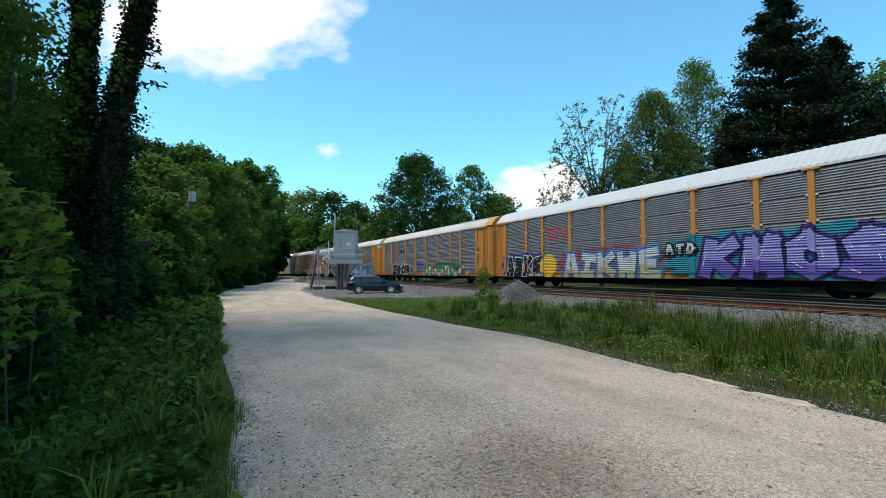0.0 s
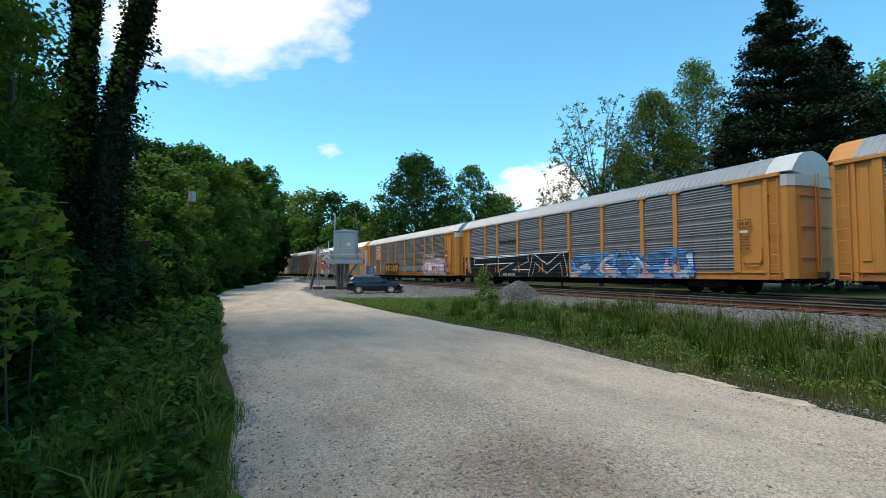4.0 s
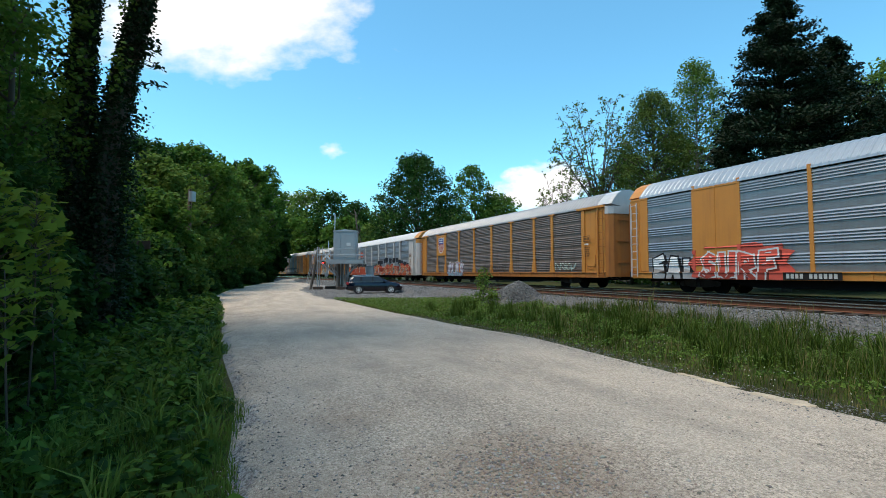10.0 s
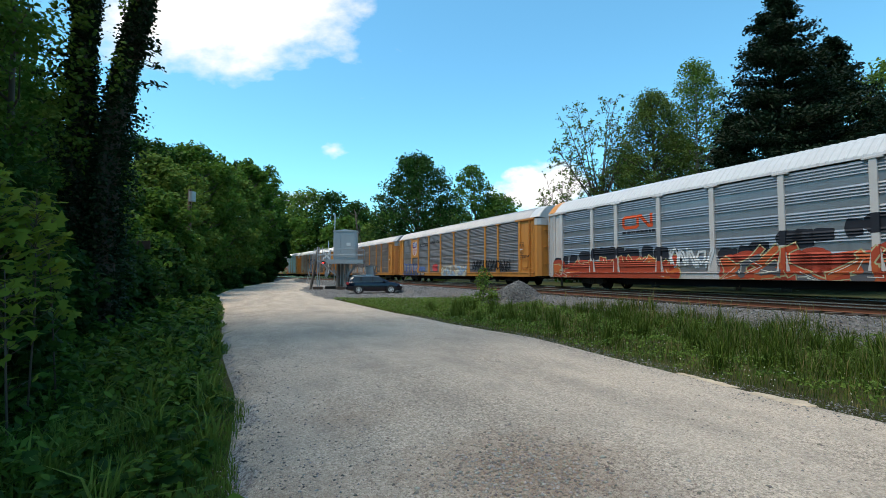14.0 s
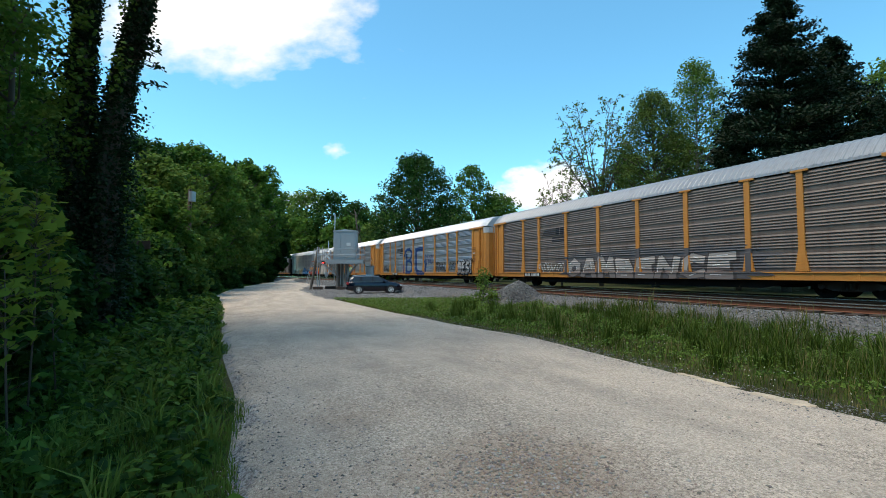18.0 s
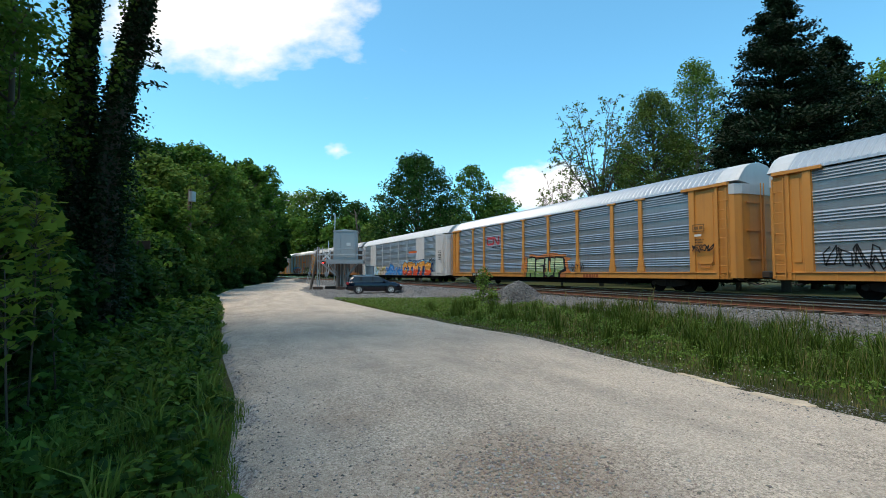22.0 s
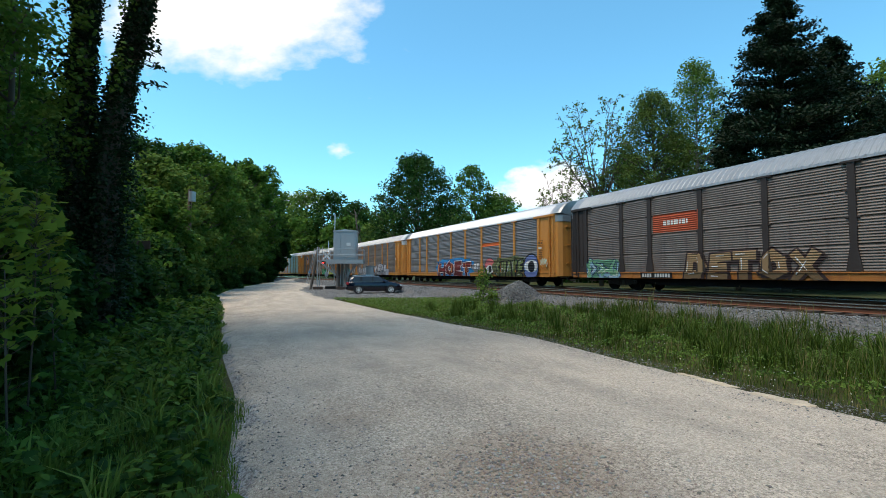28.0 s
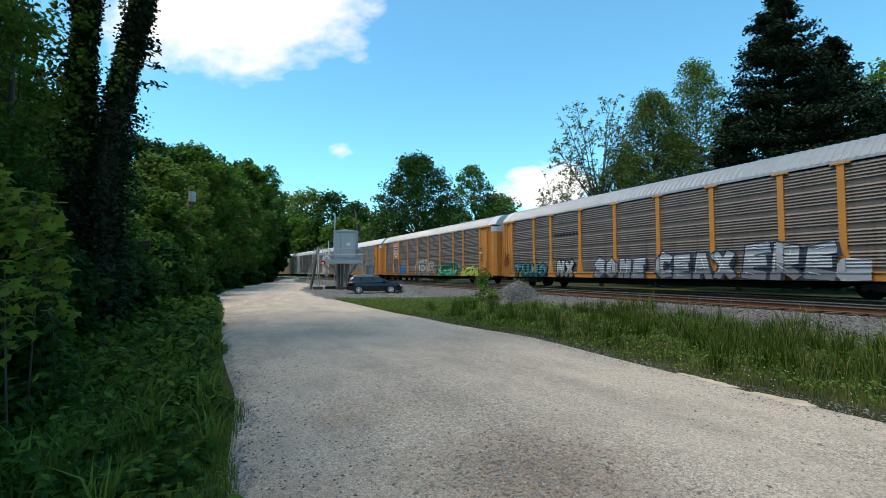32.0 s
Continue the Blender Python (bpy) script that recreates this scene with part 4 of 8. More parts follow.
        flat("logo", [[(cx - w * 0.6, z), (cx + w * 0.6, z), (cx + w * 0.6, z + 0.11), (cx - w * 0.6, z + 0.11)] for z in (zb + 0.66 * h, zb + 0.80 * h)], (0.65, 0.64, 0.62), 0.020)

    def bracket_logo(self, x0, x1, z0, z1):
        bm = bmesh.new()
        w = 0.06
        rect(bm, x0, x0 + w, z0, z1), rect(bm, x0, x0 + 0.2, z1 - w, z1), rect(bm, x0, x0 + 0.2, z0, z0 + w)
        rect(bm, x1 - w, x1, z0, z1), rect(bm, x1 - 0.2, x1, z1 - w, z1), rect(bm, x1 - 0.2, x1, z0, z0 + w)
        d = (x1 - x0 - 0.6) / 3
        for i in range(3):
            rect(bm, x0 + 0.3 + i * d, x0 + 0.3 + i * d + d * 0.85, z0 + 0.25 * (z1 - z0), z0 + 0.75 * (z1 - z0))
        self.coat("logo", bm, (0.03, 0.03, 0.035))

    def ribbon_logo(self, x0, x1, z0, z1, col):
        """Two joined looping letters of one broad line."""
        bm = bmesh.new()
        w, h = (x1 - x0), (z1 - z0)
        stroke(bm, [(x0 + w * a, z0 + h * b) for a, b in ((0.44, 0.95), (0.10, 0.95), (0.04, 0.8), (0.04, 0.2), (0.10, 0.05), (0.46, 0.05), (0.52, 0.2), (0.52, 0.95), (0.62, 0.95), (0.86, 0.06), (0.95, 0.06), (0.95, 1.0))], 0.17)
        self.coat("logo", bm, col)

    def speed_logo(self, x0, x1, z0, z1, col):
        bm = bmesh.new()
        h = (z1 - z0)
        for i in range(4):
            rect(bm, x0 + 0.08 * i, x0 + 0.62 * (x1 - x0), z0 + h * (0.5 + 0.12 * i), z0 + h * (0.56 + 0.12 * i))
        d = (x1 - x0) * 0.19
        for i in range(2):
            rect(bm, x1 - d * (2 - i), x1 - d * (2 - i) + d * 0.85, z0 + h * 0.48, z1)
        for i in range(2):
            rect(bm, x0 + 0.45 * (x1 - x0), x1, z0 + h * 0.22 * i, z0 + h * (0.22 * i + 0.13))
        self.coat("logo", bm, col)

    def plate(self, x0, x1, z0, z1, col):
        self.coat("logo_plate", rect(bmesh.new(), x0, x1, z0, z1), col)

    def number(self, text, x0, x1):
        """The car's running number, as plain bars of its size on a dark patch of the sill."""
        self.coat("lettering_patch", rect(bmesh.new(), x0 - 0.12, x0 + 0.16 * len(text) + 0.1, 0.72, 1.0), (0.02, 0.018, 0.016))
        bm = bmesh.new()
        for i, ch in enumerate(text):
            if ch != " ":
                rect(bm, x0 + 0.16 * i, x0 + 0.16 * i + 0.11, 0.77, 0.95)
        self.coat("lettering", bm, (0.50, 0.50, 0.48), "", True)

    def notices(self):
        """Small stencilled notices on the front end bay."""
        self.bars(26.05, 26.5, 1.95, 2.5, 5, (0.16, 0.08, 0.03), 3)
        bm = bmesh.new()
        for a, b, c, d in ((25.95, 26.55, 3.13, 3.17), (25.95, 26.55, 2.83, 2.87), (25.95, 25.99, 2.83, 3.17), (26.51, 26.55, 2.83, 3.17)):
            rect(bm, a, b, c, d)
        self.coat("notice_frame", bm, (0.16, 0.08, 0.03))
        self.bars(26.03, 26.47, 2.93, 3.07, 1, (0.16, 0.08, 0.03), 5)
        self.coat("placard", rect(bmesh.new(), 26.05, 26.4, 2.62, 2.72), (0.62, 0.58, 0.52))


BLK, WHT, NAVY = (0.012, 0.012, 0.014), (0.56, 0.57, 0.58), (0.02, 0.035, 0.16)
ink = (0.03, 0.03, 0.035)


def dress(k, car):
    w = Wall(car)
    if k == 0:
        w.ribbon_logo(6.6, 8.7, 3.25, 3.85, (0.50, 0.05, 0.05))
        w.word("ABKE", 1.3, 5.9, 0.68, 2.1, BLK, WHT, (0.06, 0.05, 0.22), 3, 1.0, 0.10)
        w.coat("graffiti", disc(bmesh.new(), 6.75, 1.45, 0.85, 0.78), (0.65, 0.40, 0.04))
        w.word("AIKWE", 8.3, 16.0, 0.64, 2.15, (0.46, 0.48, 0.50), (0.03, 0.13, 0.36), (0.26, 0.07, 0.08), 5, 1.0, 0.06, low=(0.36, 0.34, 0.22), halo=(0.05, 0.20, 0.42))
        w.coat("graffiti", blob(bmesh.new(), 15.8, 27.5, 0.62, 2.85, 8, 16, 0.25), (0.02, 0.20, 0.26))
        w.word("ATD", 16.2, 18.0, 1.85, 2.35, WHT, BLK, None, 6, 0.6, 0.03)
        w.word("KMOSE", 18.2, 27.2, 0.64, 2.5, (0.24, 0.22, 0.50), (0.018, 0.015, 0.07), None, 7, 1.0, 0.09, low=(0.12, 0.09, 0.34), halo=(0.05, 0.02, 0.14))
        w.number("XXXX XXXXXX", 4.6, 7.2)
    elif k == 1:
        w.bracket_logo(6.7, 8.5, 3.2, 3.9)
        w.word("ZROP", 4.3, 10.3, 0.62, 1.95, BLK, WHT, None, 4, 0.8, 0.10, 0.07, shine=False, low=BLK)
        w.coat("graffiti", disc(disc(bmesh.new(), 3.9, 1.3, 0.2, 0.42), 10.75, 1.35, 0.24, 0.5), WHT)
        w.coat("graffiti", disc(disc(bmesh.new(), 3.9, 1.3, 0.13, 0.34), 10.75, 1.35, 0.17, 0.42), BLK)
        w.scrawl(12.3, 13.9, 1.25, 2.3, (0.03, 0.10, 0.40), 6, 0.05)
        w.piece(14.6, 23.4, 0.62, 2.12, [(0.05, 0.17, 0.09), (0.02, 0.06, 0.10), (0.07, 0.25, 0.13), (0.10, 0.28, 0.17), (0.36, 0.12, 0.07)], 21, 8, False)
        bm = bmesh.new()
        for i in range(14):
            disc(bm, 14.5 + i * 0.75, 0.85 + 0.8 * ((i * 7) % 5) / 5, 0.16 + 0.04 * (i % 3))
        w.coat("graffiti", bm, (0.48, 0.50, 0.30))
        w.number("XXXX XXXXXX", 8.2, 10.8)
    elif k == 2:
        w.coat("graffiti", rect(bmesh.new(), 0.05, 14.9, 0.62, 2.34), BLK)
        bm = bmesh.new()
        for x0, x1 in ((1.9, 14.8),):
            stroke(bm, [(x0, 2.3), (x1, 2.3)], 0.06)
        stroke(bm, [(0.5, 0.8), (0.6, 1.6), (0.9, 2.15), (1.2, 2.0), (1.35, 1.5), (1.5, 0.9)], 0.05)
        stroke(bm, [(0.6, 1.5), (0.9, 1.35), (1.2, 1.5), (0.9, 1.75), (0.7, 1.6)], 0.04)
        w.coat("graffiti", bm, WHT)
        w.word("TZM", 1.9, 14.6, 0.72, 2.2, BLK, WHT, None, 9, 0.3, 0.06, 0.035, shine=False, low=BLK)
        w.piece(15.0, 23.8, 0.66, 2.25, [(0.10, 0.22, 0.42), (0.03, 0.05, 0.20), (0.36, 0.48, 0.60), (0.10, 0.26, 0.50), (0.45, 0.30, 0.36)], 33, 5)
        w.bars(6.4, 8.9, 3.2, 3.45, 1, ink, 8)
        w.number("XXXX XXXXXX", 7.0, 9.6)
    elif k == 3:
        w.shield(4.24, 5.91, 2.62, 4.60)
        w.coat("graffiti", disc(disc(bmesh.new(), 2.4, 1.5, 0.55, 0.42), 3.5, 1.75, 0.38, 0.2), (0.6, 0.6, 0.6))
        w.scrawl(4.4, 5.8, 1.2, 1.7, NAVY, 3)
        w.word("SELEX", 8.0, 12.7, 0.66, 1.95, (0.42, 0.24, 0.03), (0.012, 0.008, 0.006), (0.20, 0.11, 0.02), 12, 0.8, 0.06, 0.06, shine=False, low=(0.10, 0.05, 0.015), halo=(0.02, 0.012, 0.008))
        w.scrawl(13.2, 18.8, 1.05, 1.7, (0.25, 0.33, 0.42), 4, 0.05)
        w.scrawl(20.6, 23.4, 2.5, 3.0, WHT, 5)
        w.word("ENCUNE", 20.6, 26.2, 0.75, 2.1, (0.62, 0.60, 0.62), (0.50, 0.07, 0.10), (0.45, 0.30, 0.32), 14, 0.8, 0.09, 0.05)
        w.number("XXXX XXXX", 6.0, 8.4)
    elif k == 4:
        w.bracket_logo(4.15, 5.7, 3.0, 3.85)
        w.word("EAL", 1.2, 3.9, 0.62, 1.75, (0.62, 0.64, 0.66), BLK, None, 15, 1.0, 0.10, 0.06)
        w.word("SURF", 4.0, 7.5, 0.62, 1.85, (0.58, 0.10, 0.07), WHT, (0.58, 0.10, 0.07), 16, 0.8, 0.03, 0.05)
        w.bars(26.2, 27.0, 2.2, 3.2, 6, (0.10, 0.05, 0.02), 4)
        w.number("XXXX XXXXXX", 7.8, 9.9)
    elif k == 5:
        w.shield(4.24, 5.91, 2.62, 4.60)
        w.word("CLMS", 6.6, 9.8, 0.62, 1.85, (0.44, 0.46, 0.52), (0.30, 0.16, 0.20), None, 17, 1.0, 0.08, 0.03, low=(0.22, 0.34, 0.42), halo=(0.52, 0.50, 0.52))
        w.scrawl(13.0, 17.0, 1.0, 1.7, (0.10, 0.08, 0.07), 8)
        w.scrawl(23.1, 25.2, 1.1, 1.7, (0.40, 0.48, 0.42), 9)
    elif k == 6:
        w.ribbon_logo(6.5, 8.6, 3.35, 3.95, (0.62, 0.08, 0.02))
        w.bars(6.5, 8.8, 3.05, 3.18, 1, ink, 2)
        w.piece(0.3, 10.2, 0.56, 1.95, [(0.34, 0.055, 0.03), (0.44, 0.36, 0.18), (0.36, 0.05, 0.025), (0.46, 0.11, 0.03)], 41, 8)
        w.scrawl(9.6, 12.0, 1.2, 2.2, WHT, 10, 0.10)
        w.coat("graffiti", blob(bmesh.new(), 1.5, 10.2, 0.56, 1.65, 44, 12, 0.35, False), (0.34, 0.055, 0.025))
        w.coat("graffiti", blob(bmesh.new(), 12.0, 22.5, 0.56, 1.75, 45, 14, 0.4, False), (0.36, 0.06, 0.025))
        w.piece(12.2, 26.4, 0.56, 2.15, [(0.36, 0.055, 0.03), (0.40, 0.36, 0.20), (0.38, 0.06, 0.025), (0.42, 0.09, 0.03), (0.10, 0.10, 0.11)], 43, 9)
        bm = bmesh.new()
        r = random.Random(6)
        for x0, x1, base, rise in ((0.4, 10.3, 1.55, 0.55), (12.1, 25.6, 1.45, 1.15)):
            x = x0
            while x < x1:
                q = r.uniform(0.28, 0.62)
                z = base + rise * math.sin(math.pi * (x + q - x0) / (x1 - x0 + 1)) ** 0.7
                blob(bm, x, x + 2 * q, z - r.uniform(0.22, 0.5), z + r.uniform(0.15, 0.4), int(x * 9), 5, 0.18)
                x += q * r.uniform(1.2, 2.6)
        w.lift = 0.0045
        w.coat("graffiti", bm, (0.02, 0.022, 0.03))
        w.number("XXXX XXXX", 6.3, 8.3)
    elif k == 7:
        w.shield(4.24, 5.91, 2.62, 4.60)
        w.lettering("BUILDING", 6.45, 8.75, 3.80, 4.15, ink)
        w.lettering("AMERICA", 9.25, 11.6, 3.95, 4.25, ink)
        w.word("RUNUE", 1.5, 5.9, 0.62, 1.95, (0.21, 0.205, 0.215), (0.03, 0.08, 0.32), None, 66, 0.8, 0.07, 0.035, shine=False)
        w.scrawl(6.2, 8.0, 1.1, 1.7, (0.08, 0.16, 0.40), 12, 0.09)
        w.coat("graffiti", blob(bmesh.new(), 9.9, 11.3, 1.1, 1.9, 5, 7, 0.3), (0.48, 0.06, 0.06))
        w.piece(12.1, 17.6, 0.66, 1.8, [(0.38, 0.36, 0.32), (0.30, 0.22, 0.12), (0.52, 0.50, 0.42), (0.24, 0.34, 0.48)], 47, 5)
        w.scrawl(18.6, 24.6, 1.1, 2.1, BLK, 13, 0.09)
        w.scrawl(26.3, 27.2, 2.0, 2.3, BLK, 14, 0.04)
        w.number("XXXX XXXXXX", 6.2, 8.7)
    elif k == 8:
        w.speed_logo(6.4, 8.8, 3.0, 3.9, ink)
        w.coat("graffiti", blob(bmesh.new(), 7.6, 22.4, 0.62, 2.25, 51, 18, 0.2), (0.10, 0.095, 0.10))
        w.word("OAMBENCE", 9.0, 20.2, 0.64, 1.85, (0.32, 0.29, 0.27), (0.07, 0.06, 0.06), None, 18, 1.0, 0.08, 0.03, low=(0.20, 0.17, 0.16))
        w.scrawl(6.1, 8.9, 1.0, 1.7, (0.50, 0.50, 0.48), 15, 0.035)
        w.number("XXXX XXXXXX", 4.4, 7.3)
    elif k == 9:
        w.speed_logo(6.4, 8.8, 3.05, 3.9, ink)
        blue = (0.018, 0.055, 0.17)
        bm = bmesh.new()
        stroke(bm, [(9.85, 1.05), (9.85, 3.05)], 0.46)
        stroke(bm, [(9.2, 2.95), (9.45, 3.45), (10.0, 3.66), (10.8, 3.66), (11.3, 3.35), (11.35, 2.9), (11.0, 2.5), (10.1, 2.32)], 0.30)
        stroke(bm, [(10.6, 2.4), (11.2, 2.2), (11.5, 1.8), (11.45, 1.3), (10.9, 1.05), (9.7, 1.05)], 0.32)
        stroke(bm, [(8.75, 2.1), (9.0, 1.6), (9.1, 1.0)], 0.26)
        w.coat("graffiti_letter", bm, blue)
        bm = bmesh.new()
        stroke(bm, [(14.75, 3.55), (14.0, 3.60), (12.65, 3.50)], 0.42)
        stroke(bm, [(12.75, 3.5), (12.75, 1.5), (13.0, 1.15), (13.5, 1.0)], 0.52)
        stroke(bm, [(13.2, 1.05), (14.3, 0.98), (15.0, 1.0), (15.4, 1.4), (15.5, 1.9), (15.25, 2.2)], 0.40)
        w.coat("graffiti_letter", bm, blue)
        w.scrawl(15.3, 17.2, 1.8, 3.0, (0.12, 0.15, 0.25), 16, 0.12)
        w.scrawl(1.6, 3.9, 1.0, 2.0, BLK, 17)
        w.scrawl(18.0, 20.6, 0.95, 2.2, BLK, 18)
        w.scrawl(21.1, 22.6, 1.3, 2.0, BLK, 19)
        w.word("DEST", 22.9, 25.9, 0.9, 2.1, (0.36, 0.365, 0.37), BLK, None, 20, 1.0, 0.09, 0.035, shine=False)
        w.number("XXXX XXXXXX", 5.2, 7.3)
    elif k == 10:
        w.ribbon_logo(6.5, 8.5, 3.25, 3.8, (0.42, 0.05, 0.06))
        w.bars(7.4, 8.7, 2.98, 3.1, 1, ink, 2)
        w.word("MEUP", 12.3, 16.6, 0.62, 1.95, (0.34, 0.42, 0.24), BLK, (0.42, 0.15, 0.05), 22, 0.8, 0.09, 0.07, low=(0.16, 0.25, 0.08))
        w.scrawl(17.2, 18.4, 1.0, 1.6, BLK, 20, 0.03)
        w.bars(18.4, 19.7, 0.68, 0.92, 1, (0.26, 0.08, 0.03), 12)
        w.scrawl(25.9, 27.0, 1.9, 2.25, BLK, 21, 0.05)
        w.number("XXXX XXXXXX", 4.2, 6.6)
    elif k == 11:
        w.coat("stripe", rect(bmesh.new(), 18.0, 20.7, 3.2, 3.42), (0.58, 0.12, 0.03))
        w.piece(1.0, 7.6, 0.64, 1.9, [(0.36, 0.36, 0.16), (0.10, 0.25, 0.42), (0.56, 0.60, 0.66), (0.30, 0.50, 0.62)], 53, 5)
        w.piece(7.2, 10.6, 0.64, 2.0, [(0.40, 0.33, 0.12), (0.10, 0.06, 0.05), (0.46, 0.38, 0.30)], 55, 3)
        w.piece(10.2, 16.2, 0.64, 2.25, [(0.35, 0.36, 0.36), (0.01, 0.05, 0.22), (0.03, 0.26, 0.60), (0.02, 0.18, 0.48)], 57, 4)
        w.coat("graffiti", blob(bmesh.new(), 15.8, 25.2, 0.64, 2.5, 58, 12, 0.3, False), (0.02, 0.05, 0.14))
        w.word("CIWTS", 16.2, 24.4, 0.64, 2.2, (0.62, 0.26, 0.04), (0.03, 0.03, 0.09), None, 23, 0.9, 0.10, 0.05, low=(0.58, 0.07, 0.02), halo=(0.30, 0.48, 0.54))
        w.bars(26.2, 26.9, 2.3, 3.2, 6, (0.06, 0.06, 0.06), 6)
        w.scrawl(24.0, 25.6, 2.1, 2.5, BLK, 22)
    elif k == 12:
        w.plate(6.25, 8.9, 2.95, 3.85, (0.40, 0.075, 0.03))
        w.bars(6.9, 8.3, 3.28, 3.52, 1, (0.68, 0.66, 0.62), 9)
        w.piece(1.2, 4.0, 0.66, 1.9, [(0.12, 0.28, 0.18), (0.02, 0.03, 0.10), (0.22, 0.36, 0.46), (0.16, 0.34, 0.20)], 61, 3)
        w.word("DETOX", 8.1, 13.9, 0.62, 1.85, (0.26, 0.165, 0.085), (0.035, 0.02, 0.018), None, 24, 0.9, 0.06, 0.06)
        w.bars(20.0, 21.2, 0.66, 0.9, 1, (0.35, 0.06, 0.03), 7)
        w.number("XXXX XXXXXX", 5.6, 8.2)
    elif k == 13:
        w.coat("stripe", rect(bmesh.new(), 17.95, 20.65, 3.15, 3.42), (0.55, 0.11, 0.03))
        w.word("HOET", 9.0, 16.0, 0.64, 2.0, (0.16, 0.028, 0.025), WHT, (0.03, 0.22, 0.48), 25, 0.9, 0.07, 0.045, shine=False, low=(0.10, 0.015, 0.015), halo=(0.02, 0.10, 0.30))
        w.lettering("2F", 16.5, 17.4, 1.35, 1.75, WHT)
        w.coat("graffiti", disc(bmesh.new(), 19.2, 1.45, 0.85, 0.75), BLK)
        w.coat("graffiti", disc(bmesh.new(), 19.2, 1.55, 0.75, 0.62), (0.45, 0.12, 0.12))
        w.coat("graffiti", disc(bmesh.new(), 19.2, 1.25, 0.6, 0.35), WHT)
        w.coat("graffiti", disc(bmesh.new(), 19.25, 1.25, 0.25, 0.3), BLK)
        w.word("SHATE", 20.2, 24.0, 0.66, 1.9, (0.14, 0.17, 0.06), BLK, (0.10, 0.11, 0.05), 26, 0.8, 0.09, 0.06)
        w.coat("graffiti", disc(bmesh.new(), 25.05, 1.4, 1.0, 0.95), BLK)
        w.coat("graffiti", disc(bmesh.new(), 25.05, 1.4, 0.9, 0.86), (0.12, 0.16, 0.34))
        w.coat("graffiti", disc(bmesh.new(), 25.05, 1.45, 0.85, 0.42), WHT)
        w.coat("graffiti", disc(bmesh.new(), 25.05, 1.42, 0.4, 0.4), BLK)
        w.scrawl(26.2, 27.0, 1.4, 2.0, (0.45, 0.55, 0.45), 24)
    elif k == 14:
        w.bars(6.4, 8.8, 3.3, 3.5, 1, ink, 5)
        w.word("TUMO", 1.4, 5.6, 0.66, 1.6, (0.03, 0.20, 0.22), BLK, None, 27, 0.9, 0.10, 0.05)
        w.word("NX", 6.6, 8.4, 0.75, 1.7, (0.40, 0.40, 0.41), BLK, None, 28, 0.9, 0.06, 0.06)
        w.word("SONE", 10.2, 14.1, 0.64, 1.75, (0.34, 0.35, 0.38), (0.04, 0.045, 0.07), None, 29, 0.9, 0.07, 0.05)
        w.word("CEAX", 14.7, 18.9, 0.64, 1.9, (0.34, 0.35, 0.38), (0.04, 0.045, 0.07), None, 30, 0.9, 0.07, 0.05)
        w.word("ERE", 19.2, 22.7, 0.64, 2.05, (0.34, 0.35, 0.38), (0.04, 0.045, 0.07), None, 31, 0.9, 0.07, 0.05)
        w.coat("graffiti", blob(bmesh.new(), 22.6, 23.7, 0.64, 1.5, 32, 5, 0.2), (0.34, 0.35, 0.38))
        w.scrawl(0.4, 1.1, 1.2, 2.6, BLK, 25)
    elif k == 15:
        w.shield(4.24, 5.91, 2.62, 4.60)
        w.coat("graffiti", blob(bmesh.new(), 5.8, 8.6, 0.8, 1.75, 71, 7, 0.3), (0.03, 0.16, 0.42))
        w.word("GEAS", 11.2, 16.2, 0.75, 2.2, (0.20, 0.19, 0.18), (0.55, 0.55, 0.54), None, 33, 1.0, 0.04, 0.05)
        w.piece(17.0, 21.8, 0.66, 1.9, [(0.02, 0.10, 0.06), (0.01, 0.03, 0.03), (0.04, 0.28, 0.16)], 73, 4)
        w.piece(22.4, 25.8, 0.66, 1.8, [(0.16, 0.18, 0.04), (0.05, 0.05, 0.02), (0.42, 0.48, 0.08)], 75, 3)
    elif k == 16:
        w.speed_logo(6.4, 8.8, 3.05, 3.9, ink)
        w.scrawl(10.0, 16.0, 0.9, 1.6, (0.25, 0.25, 0.3), 40)
    elif k == 17:
        w.scrawl(8.0, 14.0, 0.9, 1.8, (0.3, 0.12, 0.1), 41, 0.08)
    if k not in (11, 4, -1):
        w.notices()


